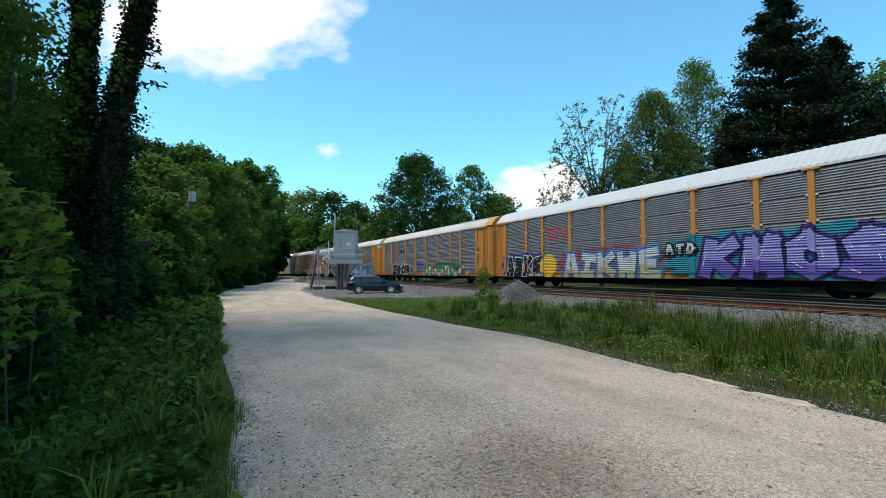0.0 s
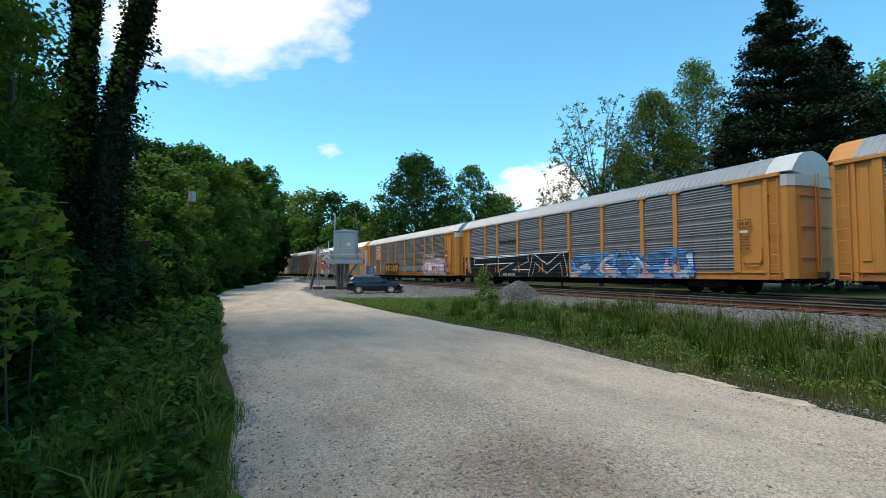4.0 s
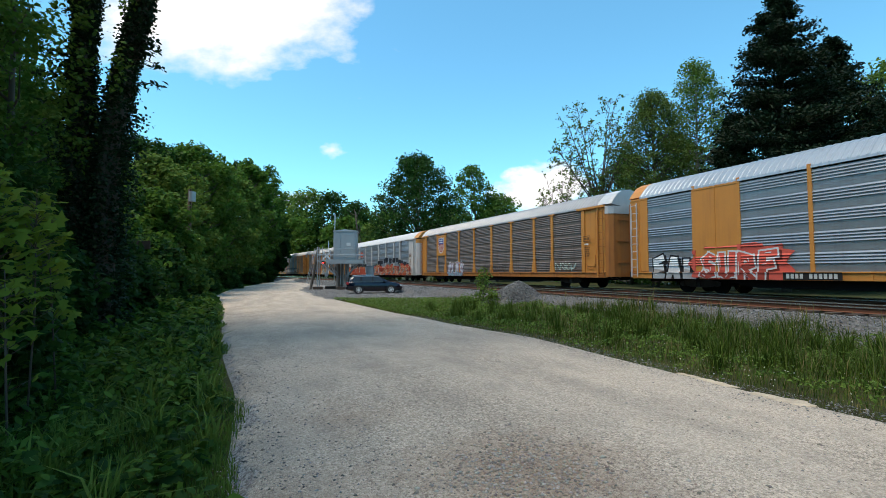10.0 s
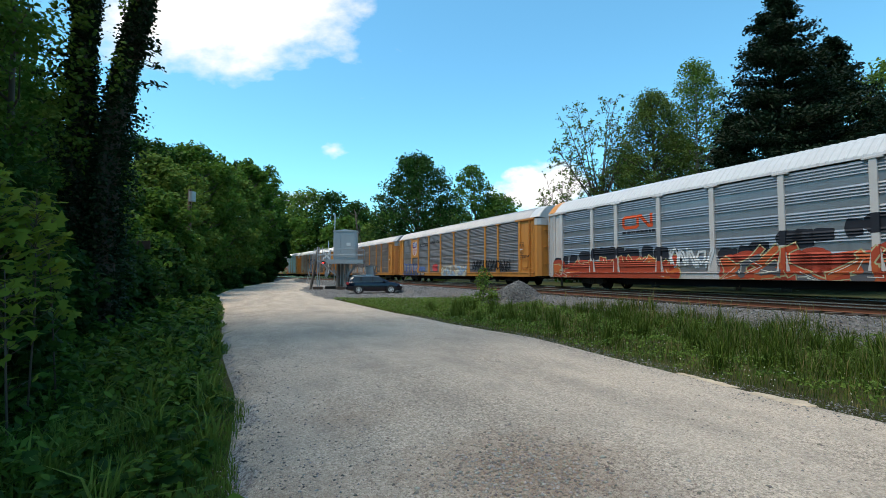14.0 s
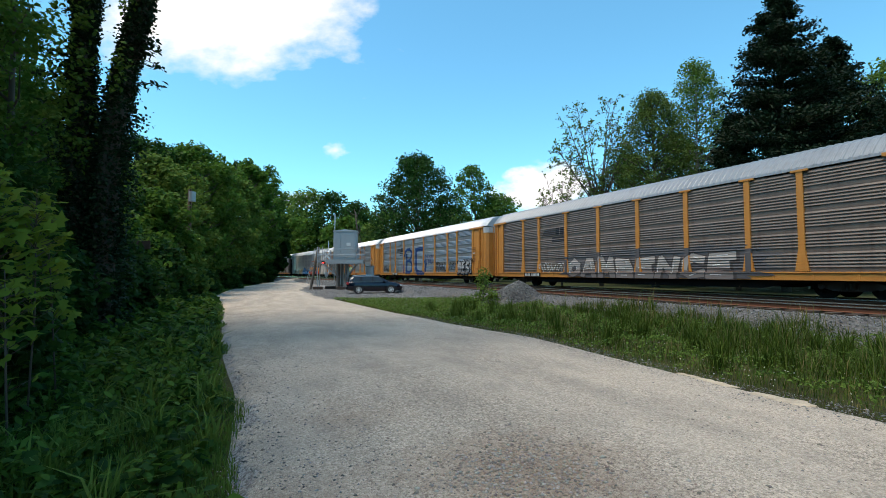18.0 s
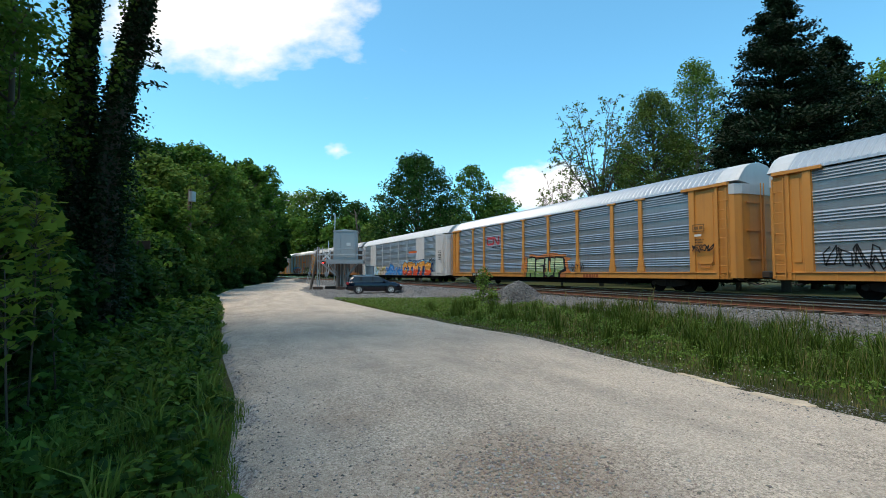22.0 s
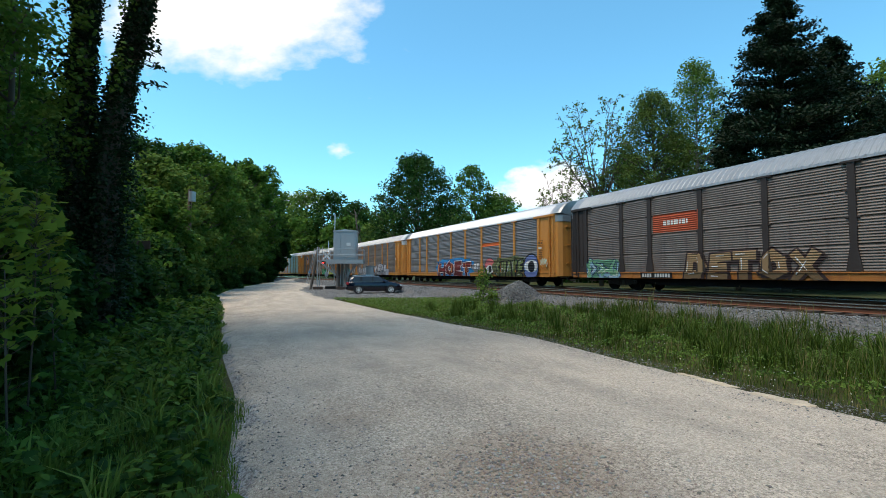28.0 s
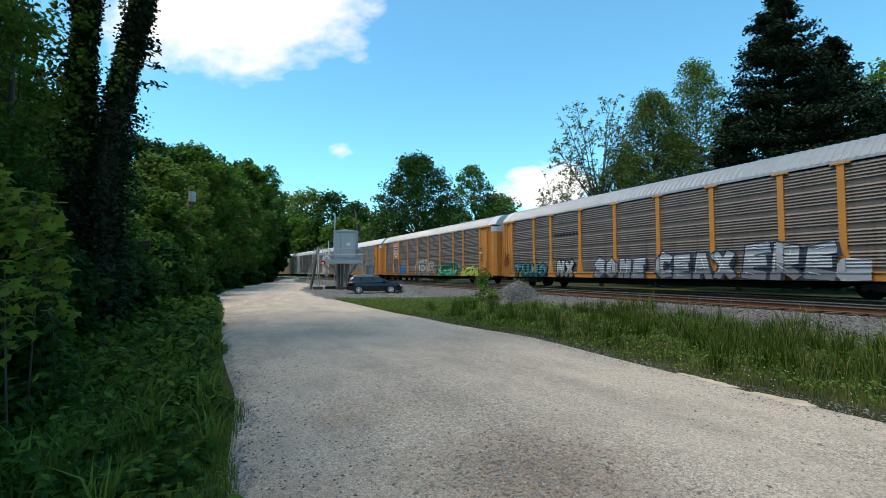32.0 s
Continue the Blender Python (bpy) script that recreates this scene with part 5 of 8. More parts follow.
CARS = {
    -1: ("weathered grey car-carrier wagon with yellow posts", YELLOW, STEEL_GREY, ROOF_GREY, "even", STD, None, None, None),
    0: ("grey car-carrier wagon, white roof, large purple and white graffiti", YELLOW, STEEL_GREY, ROOF_WHITE, "ribbed", STD, None, None, None),
    1: ("grey car-carrier wagon with yellow ends, green and black graffiti", YELLOW, STEEL_GREY, ROOF_GREY, "even", STD, YELLOW_OLD, YELLOW, None),
    2: ("grey car-carrier wagon with a black block of white-lined graffiti", YELLOW, STEEL_GREY, ROOF_GREY, "even", STD, None, ROOF_WHITE, None),
    3: ("brown-stained car-carrier wagon with a striped shield and pink graffiti", YELLOW, STEEL_BROWN, ROOF_GREY, "even", STD, YELLOW_OLD, ROOF_WHITE, YELLOW),
    4: ("yellow flush-sided car-carrier wagon with clean silver sheets", YELLOW, STEEL_NEW, ROOF_BRIGHT, "banded", FLUSH, None, YELLOW, WHITE),
    5: ("rust-stained car-carrier wagon with a striped shield", YELLOW, STEEL_BROWN, ROOF_GREY, "even", STD, YELLOW_OLD, ROOF_WHITE, YELLOW_OLD),
    6: ("white-framed car-carrier wagon with red flame-like graffiti", WHITE, STEEL_NEW, ROOF_WHITE, "banded", STD, None, YELLOW, WHITE),
    7: ("yellow-framed car-carrier wagon with a shield and black slogan", YELLOW, STEEL_GREY, ROOF_GREY, "even", STD, None, ROOF_WHITE, YELLOW),
    8: ("brown-stained car-carrier wagon with silver letters sprayed along it", YELLOW, STEEL_BROWN, ROOF_GREY, "even", STD, None, ROOF_GREY, YELLOW_OLD),
    9: ("silver car-carrier wagon with two big dark blue letters", YELLOW, STEEL_NEW, ROOF_BRIGHT, "banded", STD, None, ROOF_WHITE, None),
    10: ("silver car-carrier wagon with yellow posts and green bubble letters", YELLOW, STEEL_NEW, ROOF_BRIGHT, "banded", STD, None, ROOF_WHITE, None),
    11: ("white flush-sided car-carrier wagon with orange and blue graffiti", WHITE, STEEL_NEW, ROOF_WHITE, "banded", FLUSH, None, ROOF_WHITE, WHITE),
    12: ("dark brown car-carrier wagon with a red logo plate", BROWN, STEEL_BROWN, ROOF_GREY, "ribbed", STD, YELLOW_OLD, ROOF_GREY, BROWN),
    13: ("grey car-carrier wagon with an orange stripe and eye-shaped graffiti", YELLOW, STEEL_GREY, ROOF_BRIGHT, "even", STD, None, ROOF_GREY, None),
    14: ("grey-brown car-carrier wagon with white bubble letters along its sill", YELLOW, STEEL_BROWN, ROOF_GREY, "even", STD, None, ROOF_WHITE, None),
    15: ("brown-stained car-carrier wagon with shield, blue and green graffiti", YELLOW, STEEL_BROWN, ROOF_GREY, "even", STD, YELLOW_OLD, ROOF_WHITE, YELLOW),
    16: ("silver car-carrier wagon with yellow posts", YELLOW, STEEL_NEW, ROOF_WHITE, "banded", STD, None, None, None),
    17: ("white flush-sided car-carrier wagon with grey sheets", WHITE, STEEL_GREY, ROOF_WHITE, "banded", FLUSH, None, None, None),
    18: ("grey car-carrier wagon with yellow posts", YELLOW, STEEL_GREY, ROOF_GREY, "even", STD, None, None, None),
    19: ("brown-stained car-carrier wagon with yellow posts", YELLOW_OLD, STEEL_BROWN, ROOF_GREY, "even", STD, None, None, None),
}
TRAIN = {}
for k, spec in CARS.items():
    TRAIN[k] = rack_car(*spec)
    dress(k, TRAIN[k])


# ---- trees and plants ----
def leaf_mesh(name, at, size, rng, mat, long=1.5, droop=0.0, face_up=0.45, out=None, fine=False):
    """Many small folded leaves at the given places, two triangles each."""
    n = len(at)
    nrm = rng.normal(size=(n, 3))
    nrm[:, 2] = np.abs(nrm[:, 2]) + face_up
    if out is not None:
        nrm = nrm * 0.9 + out * 0.55
    nrm /= np.linalg.norm(nrm, axis=1)[:, None]
    d = rng.normal(size=(n, 3))
    d[:, 2] -= droop
    d -= nrm * (d * nrm).sum(1)[:, None]
    d /= np.linalg.norm(d, axis=1)[:, None] + 1e-9
    e = np.cross(nrm, d)
    size = np.asarray(size).reshape(-1, 1) * np.ones((n, 1))
    if fine:                                   # pointed oval of four triangles
        v = np.empty((n, 6, 3))
        curl = nrm * size
        for i, (a, b, c) in enumerate(((-0.5, 0, 0), (-0.12, 0.42, 0.10), (0.22, 0.30, 0.06), (0.5, 0, -0.10), (0.22, -0.30, 0.06), (-0.12, -0.42, 0.10))):
            v[:, i] = at + d * size * long * a + e * size * b + curl * c
        b = np.arange(n)[:, None] * 6
        f = np.concatenate([b + [0, 1, 5], b + [1, 2, 4], b + [1, 4, 5], b + [2, 3, 4]])
        return mesh_from(name, v.reshape(-1, 3), f, mat)
    v = np.empty((n, 4, 3))
    v[:, 0] = at - d * size * long * 0.5
    v[:, 1] = at + e * size * 0.5 + nrm * size * 0.12
    v[:, 2] = at + d * size * long * 0.5
    v[:, 3] = at - e * size * 0.5 + nrm * size * 0.12
    b = np.arange(n)[:, None] * 4
    f = np.concatenate([b + [0, 1, 2], b + [0, 2, 3]])
    return mesh_from(name, v.reshape(-1, 3), f, mat)


def tube(points, radii, sides=6):
    rings = []
    for i, p in enumerate(points):
        a = points[max(0, i - 1)]
        b = points[min(len(points) - 1, i + 1)]
        d = (Vector(b) - Vector(a)).normalized()
        q = d.to_track_quat("Z", "Y")
        rings.append([tuple(Vector(p) + q @ Vector((radii[i] * math.cos(t), radii[i] * math.sin(t), 0))) for t in [2 * math.pi * k / sides for k in range(sides)]])
    return sweep(rings)


def join_tubes(name, tubes, mat):
    v, f, o = [], [], 0
    for tv, tf in tubes:
        v.append(tv)
        f += [tuple(q + o for q in face) for face in tf]
        o += len(tv)
    return mesh_from(name, np.concatenate(v), f, mat, True)


def tree(x, y, h, r, label, leaf=LEAF_MID, bark=BARK, base=0.3, clumps=70, per=110, size=0.30, clump_r=0.13, trunk_r=None, seed=1,
         lean=(0, 0), shape=0.0, sway=0.015, name="tree", group="", category="tree", fine=None):
    """Trunk with bent limbs that end in clumps of leaves. base: height of the crown's foot as a share of h; shape > 0: cone-like."""
    rng = np.random.default_rng(seed)
    ob = tagged(new(name), label, category, group)
    ob.matrix_basis = pose(x, y, -0.1)
    trunk_r = trunk_r or h * 0.016
    top = np.array([lean[0] * h, lean[1] * h, h * 0.93])
    bend = rng.normal(size=2) * h * sway
    pts = [np.array([top[0] * t + bend[0] * math.sin(3 * t), top[1] * t + bend[1] * math.sin(2.4 * t), top[2] * t]) for t in np.linspace(0, 1, 9)]
    rad = [trunk_r * (1.25 if i == 0 else 1) * (1 - 0.9 * i / 8) + min(0.01, trunk_r * 0.4) for i in range(9)]
    tubes = [tube(pts, rad, 9)]
    put("trunk", join_tubes("trunk", tubes, bark), ob)
    tubes = []
    cz0, cz1 = base * h, h
    centres = []
    for i in range(clumps):
        t = (i + rng.random()) / clumps
        z = cz0 + (cz1 - cz0) * t
        if shape > 0:
            rr = r * (1 - t) ** shape
        else:
            rr = r * math.sqrt(max(0.02, 1 - (2 * t - 1.0) ** 2)) * (0.88 + 0.3 * (1 - t))
        a = i * 2.399963 + rng.normal() * 0.35
        q = rr * (0.35 + 0.65 * math.sqrt(rng.random())) * rng.uniform(0.75, 1.12) * (1 + 0.16 * math.sin(3 * a + 7 * t + seed))
        k = min(z / top[2], 1.0)
        centres.append((top[0] * k + q * math.cos(a), top[1] * k + q * math.sin(a), z + rng.normal() * h * 0.012))
    centres = np.array(centres)
    for c in centres[::2]:
        hz = max(cz0 * 0.85, c[2] - np.hypot(c[0], c[1]) * rng.uniform(0.5, 0.95))
        k = min(hz / top[2], 0.97)
        p0 = np.array([top[0] * k, top[1] * k, top[2] * k])
        mid = p0 * 0.5 + c * 0.5 + rng.normal(size=3) * r * 0.07
        rr = trunk_r * 0.36 * (1 - 0.6 * k) + 0.012
        tubes.append(tube([p0, mid, c, c + (c - mid) * 0.3], [rr, rr * 0.6, rr * 0.28, rr * 0.1], 5))
    put("branchwork", join_tubes("branchwork", tubes, bark), ob)
    n = clumps * per
    pick = rng.integers(0, clumps, n)
    spread = rng.normal(size=(n, 3)) * (r * clump_r + 0.10) * rng.uniform(0.6, 1.5, clumps)[pick][:, None] * [1.25, 1.25, 0.75]
    far = np.linalg.norm(spread / (r * clump_r + 0.10), axis=1)[:, None]
    spread = spread * np.minimum(1.0, 1.9 / (far + 1e-6))
    out = spread / (np.linalg.norm(spread, axis=1)[:, None] + 1e-6)
    put("crown", leaf_mesh("crown", centres[pick] + spread, size * rng.uniform(0.6, 1.3, n), rng, leaf, out=out, fine=size < 0.085 if fine is None else fine), ob)
    return ob


def conifer(x, y, h, r, label, seed=1, leaf=LEAF_CONIFER, tiers=46, per=420, size=0.34):
    rng = np.random.default_rng(seed)
    ob = tagged(new("conifer"), label, "conifer tree", "tall conifers")
    ob.matrix_basis = pose(x, y, -0.1)
    put("trunk", join_tubes("trunk", [tube([(0, 0, 0), (0.1, 0, h * 0.5), (0, 0.1, h)], [h * 0.014, h * 0.009, 0.03], 9)], BARK), ob)
    tubes, at = [], []
    for i in range(tiers * 4):
        t = (i + rng.random()) / (tiers * 4)
        z = h * (0.05 + 0.94 * t)
        reach = r * (1 - t) ** 0.72 * rng.uniform(0.55, 1.12) + 0.25
        a = rng.uniform(0, 2 * math.pi)
        d = np.array([math.cos(a), math.sin(a), 0])
        p0 = np.array([0, 0, z])
        tip = p0 + d * reach + [0, 0, reach * rng.uniform(0.0, 0.28)]
        mid = (p0 + tip) / 2 - [0, 0, reach * 0.06]
        tubes.append(tube([p0, mid, tip], [0.05 + 0.03 * (1 - t), 0.035, 0.01], 4))
        m = int(per / 4 * (0.35 + (1 - t)))
        w = rng.beta(1.6, 1.1, m)[:, None]
        q = p0 * (1 - w) + tip * w
        side = np.array([-d[1], d[0], 0])
        q = q + side * rng.normal(size=(m, 1)) * reach * 0.16 * w + rng.normal(size=(m, 3)) * [0.12, 0.12, 0.16] - [0, 0, 0.10]
        at.append(q)
    put("branchwork", join_tubes("branchwork", tubes, BARK), ob)
    at = np.concatenate(at)
    put("crown", leaf_mesh("crown", at, size * rng.uniform(0.6, 1.3, len(at)), rng, leaf, 2.2, 0.3), ob)
    return ob


def fan_tree(x, y, h, r, label, leaf, limbs=9, twigs=240, per=4, size=0.18, fork=8.0, bark=BARK, trunk_r=0.24, seed=1):
    """Airy tree: limbs fan out from one fork to a rounded crown, with forked twigs and a few leaves along them."""
    rng = np.random.default_rng(seed)
    ob = tagged(new("tree"), label, "tree")
    ob.matrix_basis = pose(x, y, -0.1)
    put("trunk", join_tubes("trunk", [tube([(0, 0, 0), (0.1, 0.05, fork * 0.5), (0, 0, fork + 0.1)], [trunk_r * 1.3, trunk_r, trunk_r * 0.85], 9)], bark), ob)
    half = (h - fork) / 2
    centre = np.array([0, 0, fork + half])
    curves, tubes, at = [], [], []
    for i in range(limbs):
        a = i * 2.399963 + rng.normal() * 0.2
        th = math.acos(1 - 1.25 * (i + 0.5) / limbs)
        tip = centre + [r * math.sin(th) * math.cos(a), r * math.sin(th) * math.sin(a), half * math.cos(th)]
        p0 = np.array([0, 0, fork])
        mid = p0 * 0.5 + tip * 0.5 + [0, 0, 0.10 * half] + rng.normal(size=3) * 0.06 * r
        pts = [p0 * (1 - t) ** 2 + mid * 2 * t * (1 - t) + tip * t * t + rng.normal(size=3) * 0.015 * r * t for t in np.linspace(0, 1, 7)]
        curves.append(pts)
        put("limb", join_tubes("limb", [tube(pts, [trunk_r * 0.5 * (1 - 0.88 * k / 6) for k in range(7)], 6)], bark), ob)
    for i in range(twigs):
        pts = curves[rng.integers(limbs)]
        k = rng.uniform(1.2, 5.99)
        p = pts[int(k)] + (pts[int(k) + 1] - pts[int(k)]) * (k % 1)
        d = rng.normal(size=3) * 0.8 + (p - centre) / (np.linalg.norm(p - centre) + 0.1) * 0.5 + [0, 0, 0.45]
        d /= np.linalg.norm(d)
        q = p + d * rng.uniform(0.16, 0.36) * r
        tubes.append(tube([p, (p + q) / 2 + rng.normal(size=3) * 0.02 * r, q], [0.035, 0.025, 0.012], 4))
        for _ in range(3):
            e = d + rng.normal(size=3) * 0.55
            w = q + e / np.linalg.norm(e) * rng.uniform(0.08, 0.20) * r
            tubes.append(tube([p * 0.4 + q * 0.6, w], [0.016, 0.006], 3))
            if per:
                at.append(w + (q - w) * rng.uniform(-0.1, 0.8, (per, 1)) + rng.normal(size=(per, 3)) * 0.022 * r)
    tagged(put("twigwork", join_tubes("twigwork", tubes, bark), ob), kind="stuff")
    if per:
        at = np.concatenate(at)
        put("crown", leaf_mesh("crown", at, size * rng.uniform(0.6, 1.4, len(at)), rng, leaf), ob)
    return ob


def palmate_mesh(name, at, size, rng, mat, tilt=0.55):
    """Five-lobed leaves, ten triangles each, hanging a little forwards."""
    n = len(at)
    nrm = rng.normal(size=(n, 3)) * tilt + [0.1, -0.45, 1.0]
    nrm /= np.linalg.norm(nrm, axis=1)[:, None]
    d = rng.normal(size=(n, 3)) + [0, 0, -0.4]
    d -= nrm * (d * nrm).sum(1)[:, None]
    d /= np.linalg.norm(d, axis=1)[:, None]
    e = np.cross(nrm, d)
    sz = np.asarray(size)[:, None]
    ring = [(-0.50, 0.0, 0.0), (-0.34, 0.36, 0.02), (-0.10, 0.20, 0.05), (0.14, 0.52, -0.02), (0.14, 0.20, 0.05), (0.56, 0.0, -0.10),
            (0.14, -0.20, 0.05), (0.14, -0.52, -0.02), (-0.10, -0.20, 0.05), (-0.34, -0.36, 0.02)]
    v = np.empty((n, 11, 3))
    v[:, 10] = at
    for i, (a, b, c) in enumerate(ring):
        v[:, i] = at + d * sz * a + e * sz * b + nrm * sz * c
    o = np.arange(n)[:, None] * 11
    f = np.concatenate([o + [i, (i + 1) % 10, 10] for i in range(10)])
    return mesh_from(name, v.reshape(-1, 3), f, mat)


def on_bearing(px, depth):
    """x of a place from its bearing (784: straight ahead) and its depth."""
    return (px - 784.0) / 846.6 * depth


# behind the railway
tree(on_bearing(738, 78), 78, 20.6, 6.9, "round dense green maple behind the railway", LEAF_DARK, base=0.12, clumps=320, per=84, size=0.27, seed=2, clump_r=0.075)
tree(on_bearing(835, 92), 92, 22.3, 4.4, "loose-crowned green tree behind the railway", LEAF_MID, base=0.2, clumps=110, per=70, size=0.30, seed=3, clump_r=0.10)
tree(on_bearing(880, 96), 96, 17, 6.5, "green tree behind the railway", LEAF_MID, base=0.1, clumps=100, per=130, size=0.36, seed=4)
fan_tree(on_bearing(1064, 62), 62, 25.0, 5.2, "tall thinly leaved tree with many fine dark stems", LEAF_OLIVE, limbs=13, twigs=330, per=4, size=0.21, fork=9.5, seed=5)
fan_tree(on_bearing(994, 66), 66, 15.6, 3.6, "young thinly leaved tree", LEAF_OLIVE, limbs=8, twigs=120, per=4, size=0.18, fork=8.0, trunk_r=0.14, seed=14)
tree(on_bearing(1160, 58), 58, 23.6, 4.5, "tall tree with olive spring leaves", LEAF_OLIVE, base=0.04, clumps=420, per=90, size=0.17, seed=6, clump_r=0.085)
tree(on_bearing(1240, 60), 60, 28.4, 4.3, "tall tree with light green leaves on pale limbs", LEAF_BRIGHT, BARK_PALE, base=0.10, clumps=230, per=85, size=0.20, seed=7, clump_r=0.12)
tree(on_bearing(1212, 66), 66, 20.5, 4.8, "tall tree with olive spring leaves", LEAF_OLIVE, base=0.06, clumps=200, per=70, size=0.22, seed=58, clump_r=0.11)
tree(on_bearing(1115, 72), 72, 19.5, 4.5, "green tree among taller ones", LEAF_MID, base=0.1, clumps=90, per=110, size=0.28, seed=57)
conifer(on_bearing(1390, 44), 44, 29.5, 8.8, "tall dark green conifer behind the railway", 8, tiers=110, per=1000, size=0.165)
conifer(on_bearing(1440, 52), 52, 22.5, 8.5, "dark green conifer behind the railway", 39, tiers=70, per=600, size=0.19)
conifer(on_bearing(1484, 48), 48, 26.0, 9.6, "dark green conifer behind the railway", 9, tiers=96, per=900, size=0.17)
conifer(on_bearing(1306, 48), 48, 18.0, 6.4, "smaller dark green conifer", 19, tiers=60, per=560, size=0.20)
conifer(on_bearing(1562, 50), 50, 20.5, 8.0, "dark green conifer behind the railway", 29, tiers=70, per=520, size=0.21)
tree(on_bearing(1590, 54), 54, 26.0, 4.6, "green tree beside the conifers", LEAF_BRIGHT, base=0.25, clumps=110, per=100, size=0.26, seed=10)
for i, (px, d, h, r) in enumerate([(640, 130, 18, 6), (585, 135, 24, 8), (545, 140, 25.5, 8), (500, 150, 26, 9), (940, 110, 14.5, 6), (1010, 90, 9, 5), (690, 120, 17, 7),
                                   (470, 150, 27, 9), (790, 110, 16, 7), (612, 118, 15, 6), (1060, 84, 10, 6), (660, 104, 12, 5), (530, 128, 16, 6), (905, 120, 16, 7), (1120, 80, 12, 6), (1200, 70, 13, 6), (1450, 60, 15, 7), (1560, 62, 16, 7)]):
    tree(on_bearing(px, d), d, h, r, "green woodland tree behind the railway", (LEAF_MID, LEAF_DARK, LEAF_BRIGHT)[i % 3], base=0.06, clumps=80, per=64, size=0.25 + 0.0026 * d, seed=20 + i, group="woodland trees")

# woods beside the road
for i, (px, d, h, r, leaf) in enumerate([(402, 62, 15.0, 5.2, LEAF_MID), (440, 80, 20.0, 5.2, LEAF_MID), (340, 44, 13.4, 4.4, LEAF_MID), (268, 34, 9.8, 3.8, LEAF_BRIGHT), (235, 40, 13.0, 5.0, LEAF_DARK), (376, 52, 13.5, 4.4, LEAF_BRIGHT),
                                         (310, 62, 18, 7, LEAF_DARK), (180, 31, 8.6, 3.8, LEAF_MID), (95, 24, 8.5, 3.0, LEAF_MID), (-30, 22, 13, 2.9, LEAF_MID), (-200, 18, 15, 4, LEAF_DARK), (424, 100, 24.5, 6.5, LEAF_DARK),
                                         (262, 27, 6.3, 2.6, LEAF_MID), (425, 76, 9, 3.6, LEAF_BRIGHT), (40, 19, 9.0, 1.6, LEAF_MID), (-170, 12.5, 12, 3.2, LEAF_MID), (140, 20, 6.0, 2.6, LEAF_DARK), (485, 112, 15, 4.0, LEAF_DARK), (452, 90, 11, 3.6, LEAF_DARK)]):
    tree(on_bearing(px, d), d, h, r, "leafy tree at the edge of the woods", leaf, base=0.03 if d < 30 else 0.13, clumps=150, per=int(80 + 800 / d), size=0.085 + d * 0.0034, seed=40 + i, clump_r=0.062, group="trees at the wood's edge")

tree(on_bearing(474, 98), 98, 23.4, 2.9, "pale airy tree at the end of the woods", LEAF_MID, base=0.42, clumps=60, per=46, size=0.34, seed=33, clump_r=0.13)
for px, d, h, r, sd in ((334, 56, 16.6, 1.2, 71), (402, 60, 16.4, 2.2, 72)):
    fan_tree(on_bearing(px, d), d, h, r, "dead tree with bare limbs above green crowns", LEAF_DARK, limbs=4, twigs=26, per=0, fork=h - 4.5, trunk_r=0.12, seed=sd, bark=BARK_PALE)
# trees hidden where road and railway run out, added to block sky from car reflections
for i, (sx, sy, h) in enumerate([(-58, 112, 16), (-70, 126, 18), (-82, 142, 19), (-66, 118, 15), (-98, 160, 20), (-52, 104, 14)]):
    tree(sx, sy, h, 6.0, "leafy tree at the edge of the woods", (LEAF_DARK, LEAF_MID)[i % 2], base=0.05, clumps=70, per=60, size=0.5, seed=230 + i, clump_r=0.12, group="trees at the wood's edge")
tree(on_bearing(628, 122), 122, 19.3, 5.0, "green woodland tree behind the railway", LEAF_DARK, base=0.06, clumps=80, per=70, size=0.5, seed=240, group="woodland trees")

# shrubs and saplings in front of the woods
for i, (px, d, h, r, leaf) in enumerate([(-25, 6.4, 2.3, 0.8, LEAF_MID), (-70, 5.4, 2.6, 0.8, LEAF_DARK), (60, 9.0, 2.3, 1.0, LEAF_DARK), (138, 12.5, 2.5, 1.2, LEAF_DARK), (205, 15.5, 2.8, 1.3, LEAF_DARK), (268, 21, 3.2, 1.5, LEAF_DARK),
                                         (195, 19, 4.2, 1.8, LEAF_MID), (100, 14, 3.8, 1.6, LEAF_DARK), (350, 38, 1.7, 1.5, LEAF_DARK), (394, 50, 1.9, 1.8, LEAF_DARK), (436, 68, 2.2, 2.0, LEAF_DARK), (466, 92, 2.6, 2.2, LEAF_DARK),
                                         (10, 11, 4.0, 1.5, LEAF_DARK), (-60, 8.5, 4.2, 1.4, LEAF_DARK), (312, 29, 3.0, 1.7, LEAF_BRIGHT)]):
    tree(on_bearing(px, d), d, h, r, "leafy green shrub at the edge of the woods", leaf, base=0.05, clumps=80, per=int(44 + 380 / d), size=0.058 + d * 0.0046, seed=80 + i, trunk_r=0.03 + 0.006 * h, clump_r=0.085,
         name="shrub", group="shrubs along the road", category="shrub")

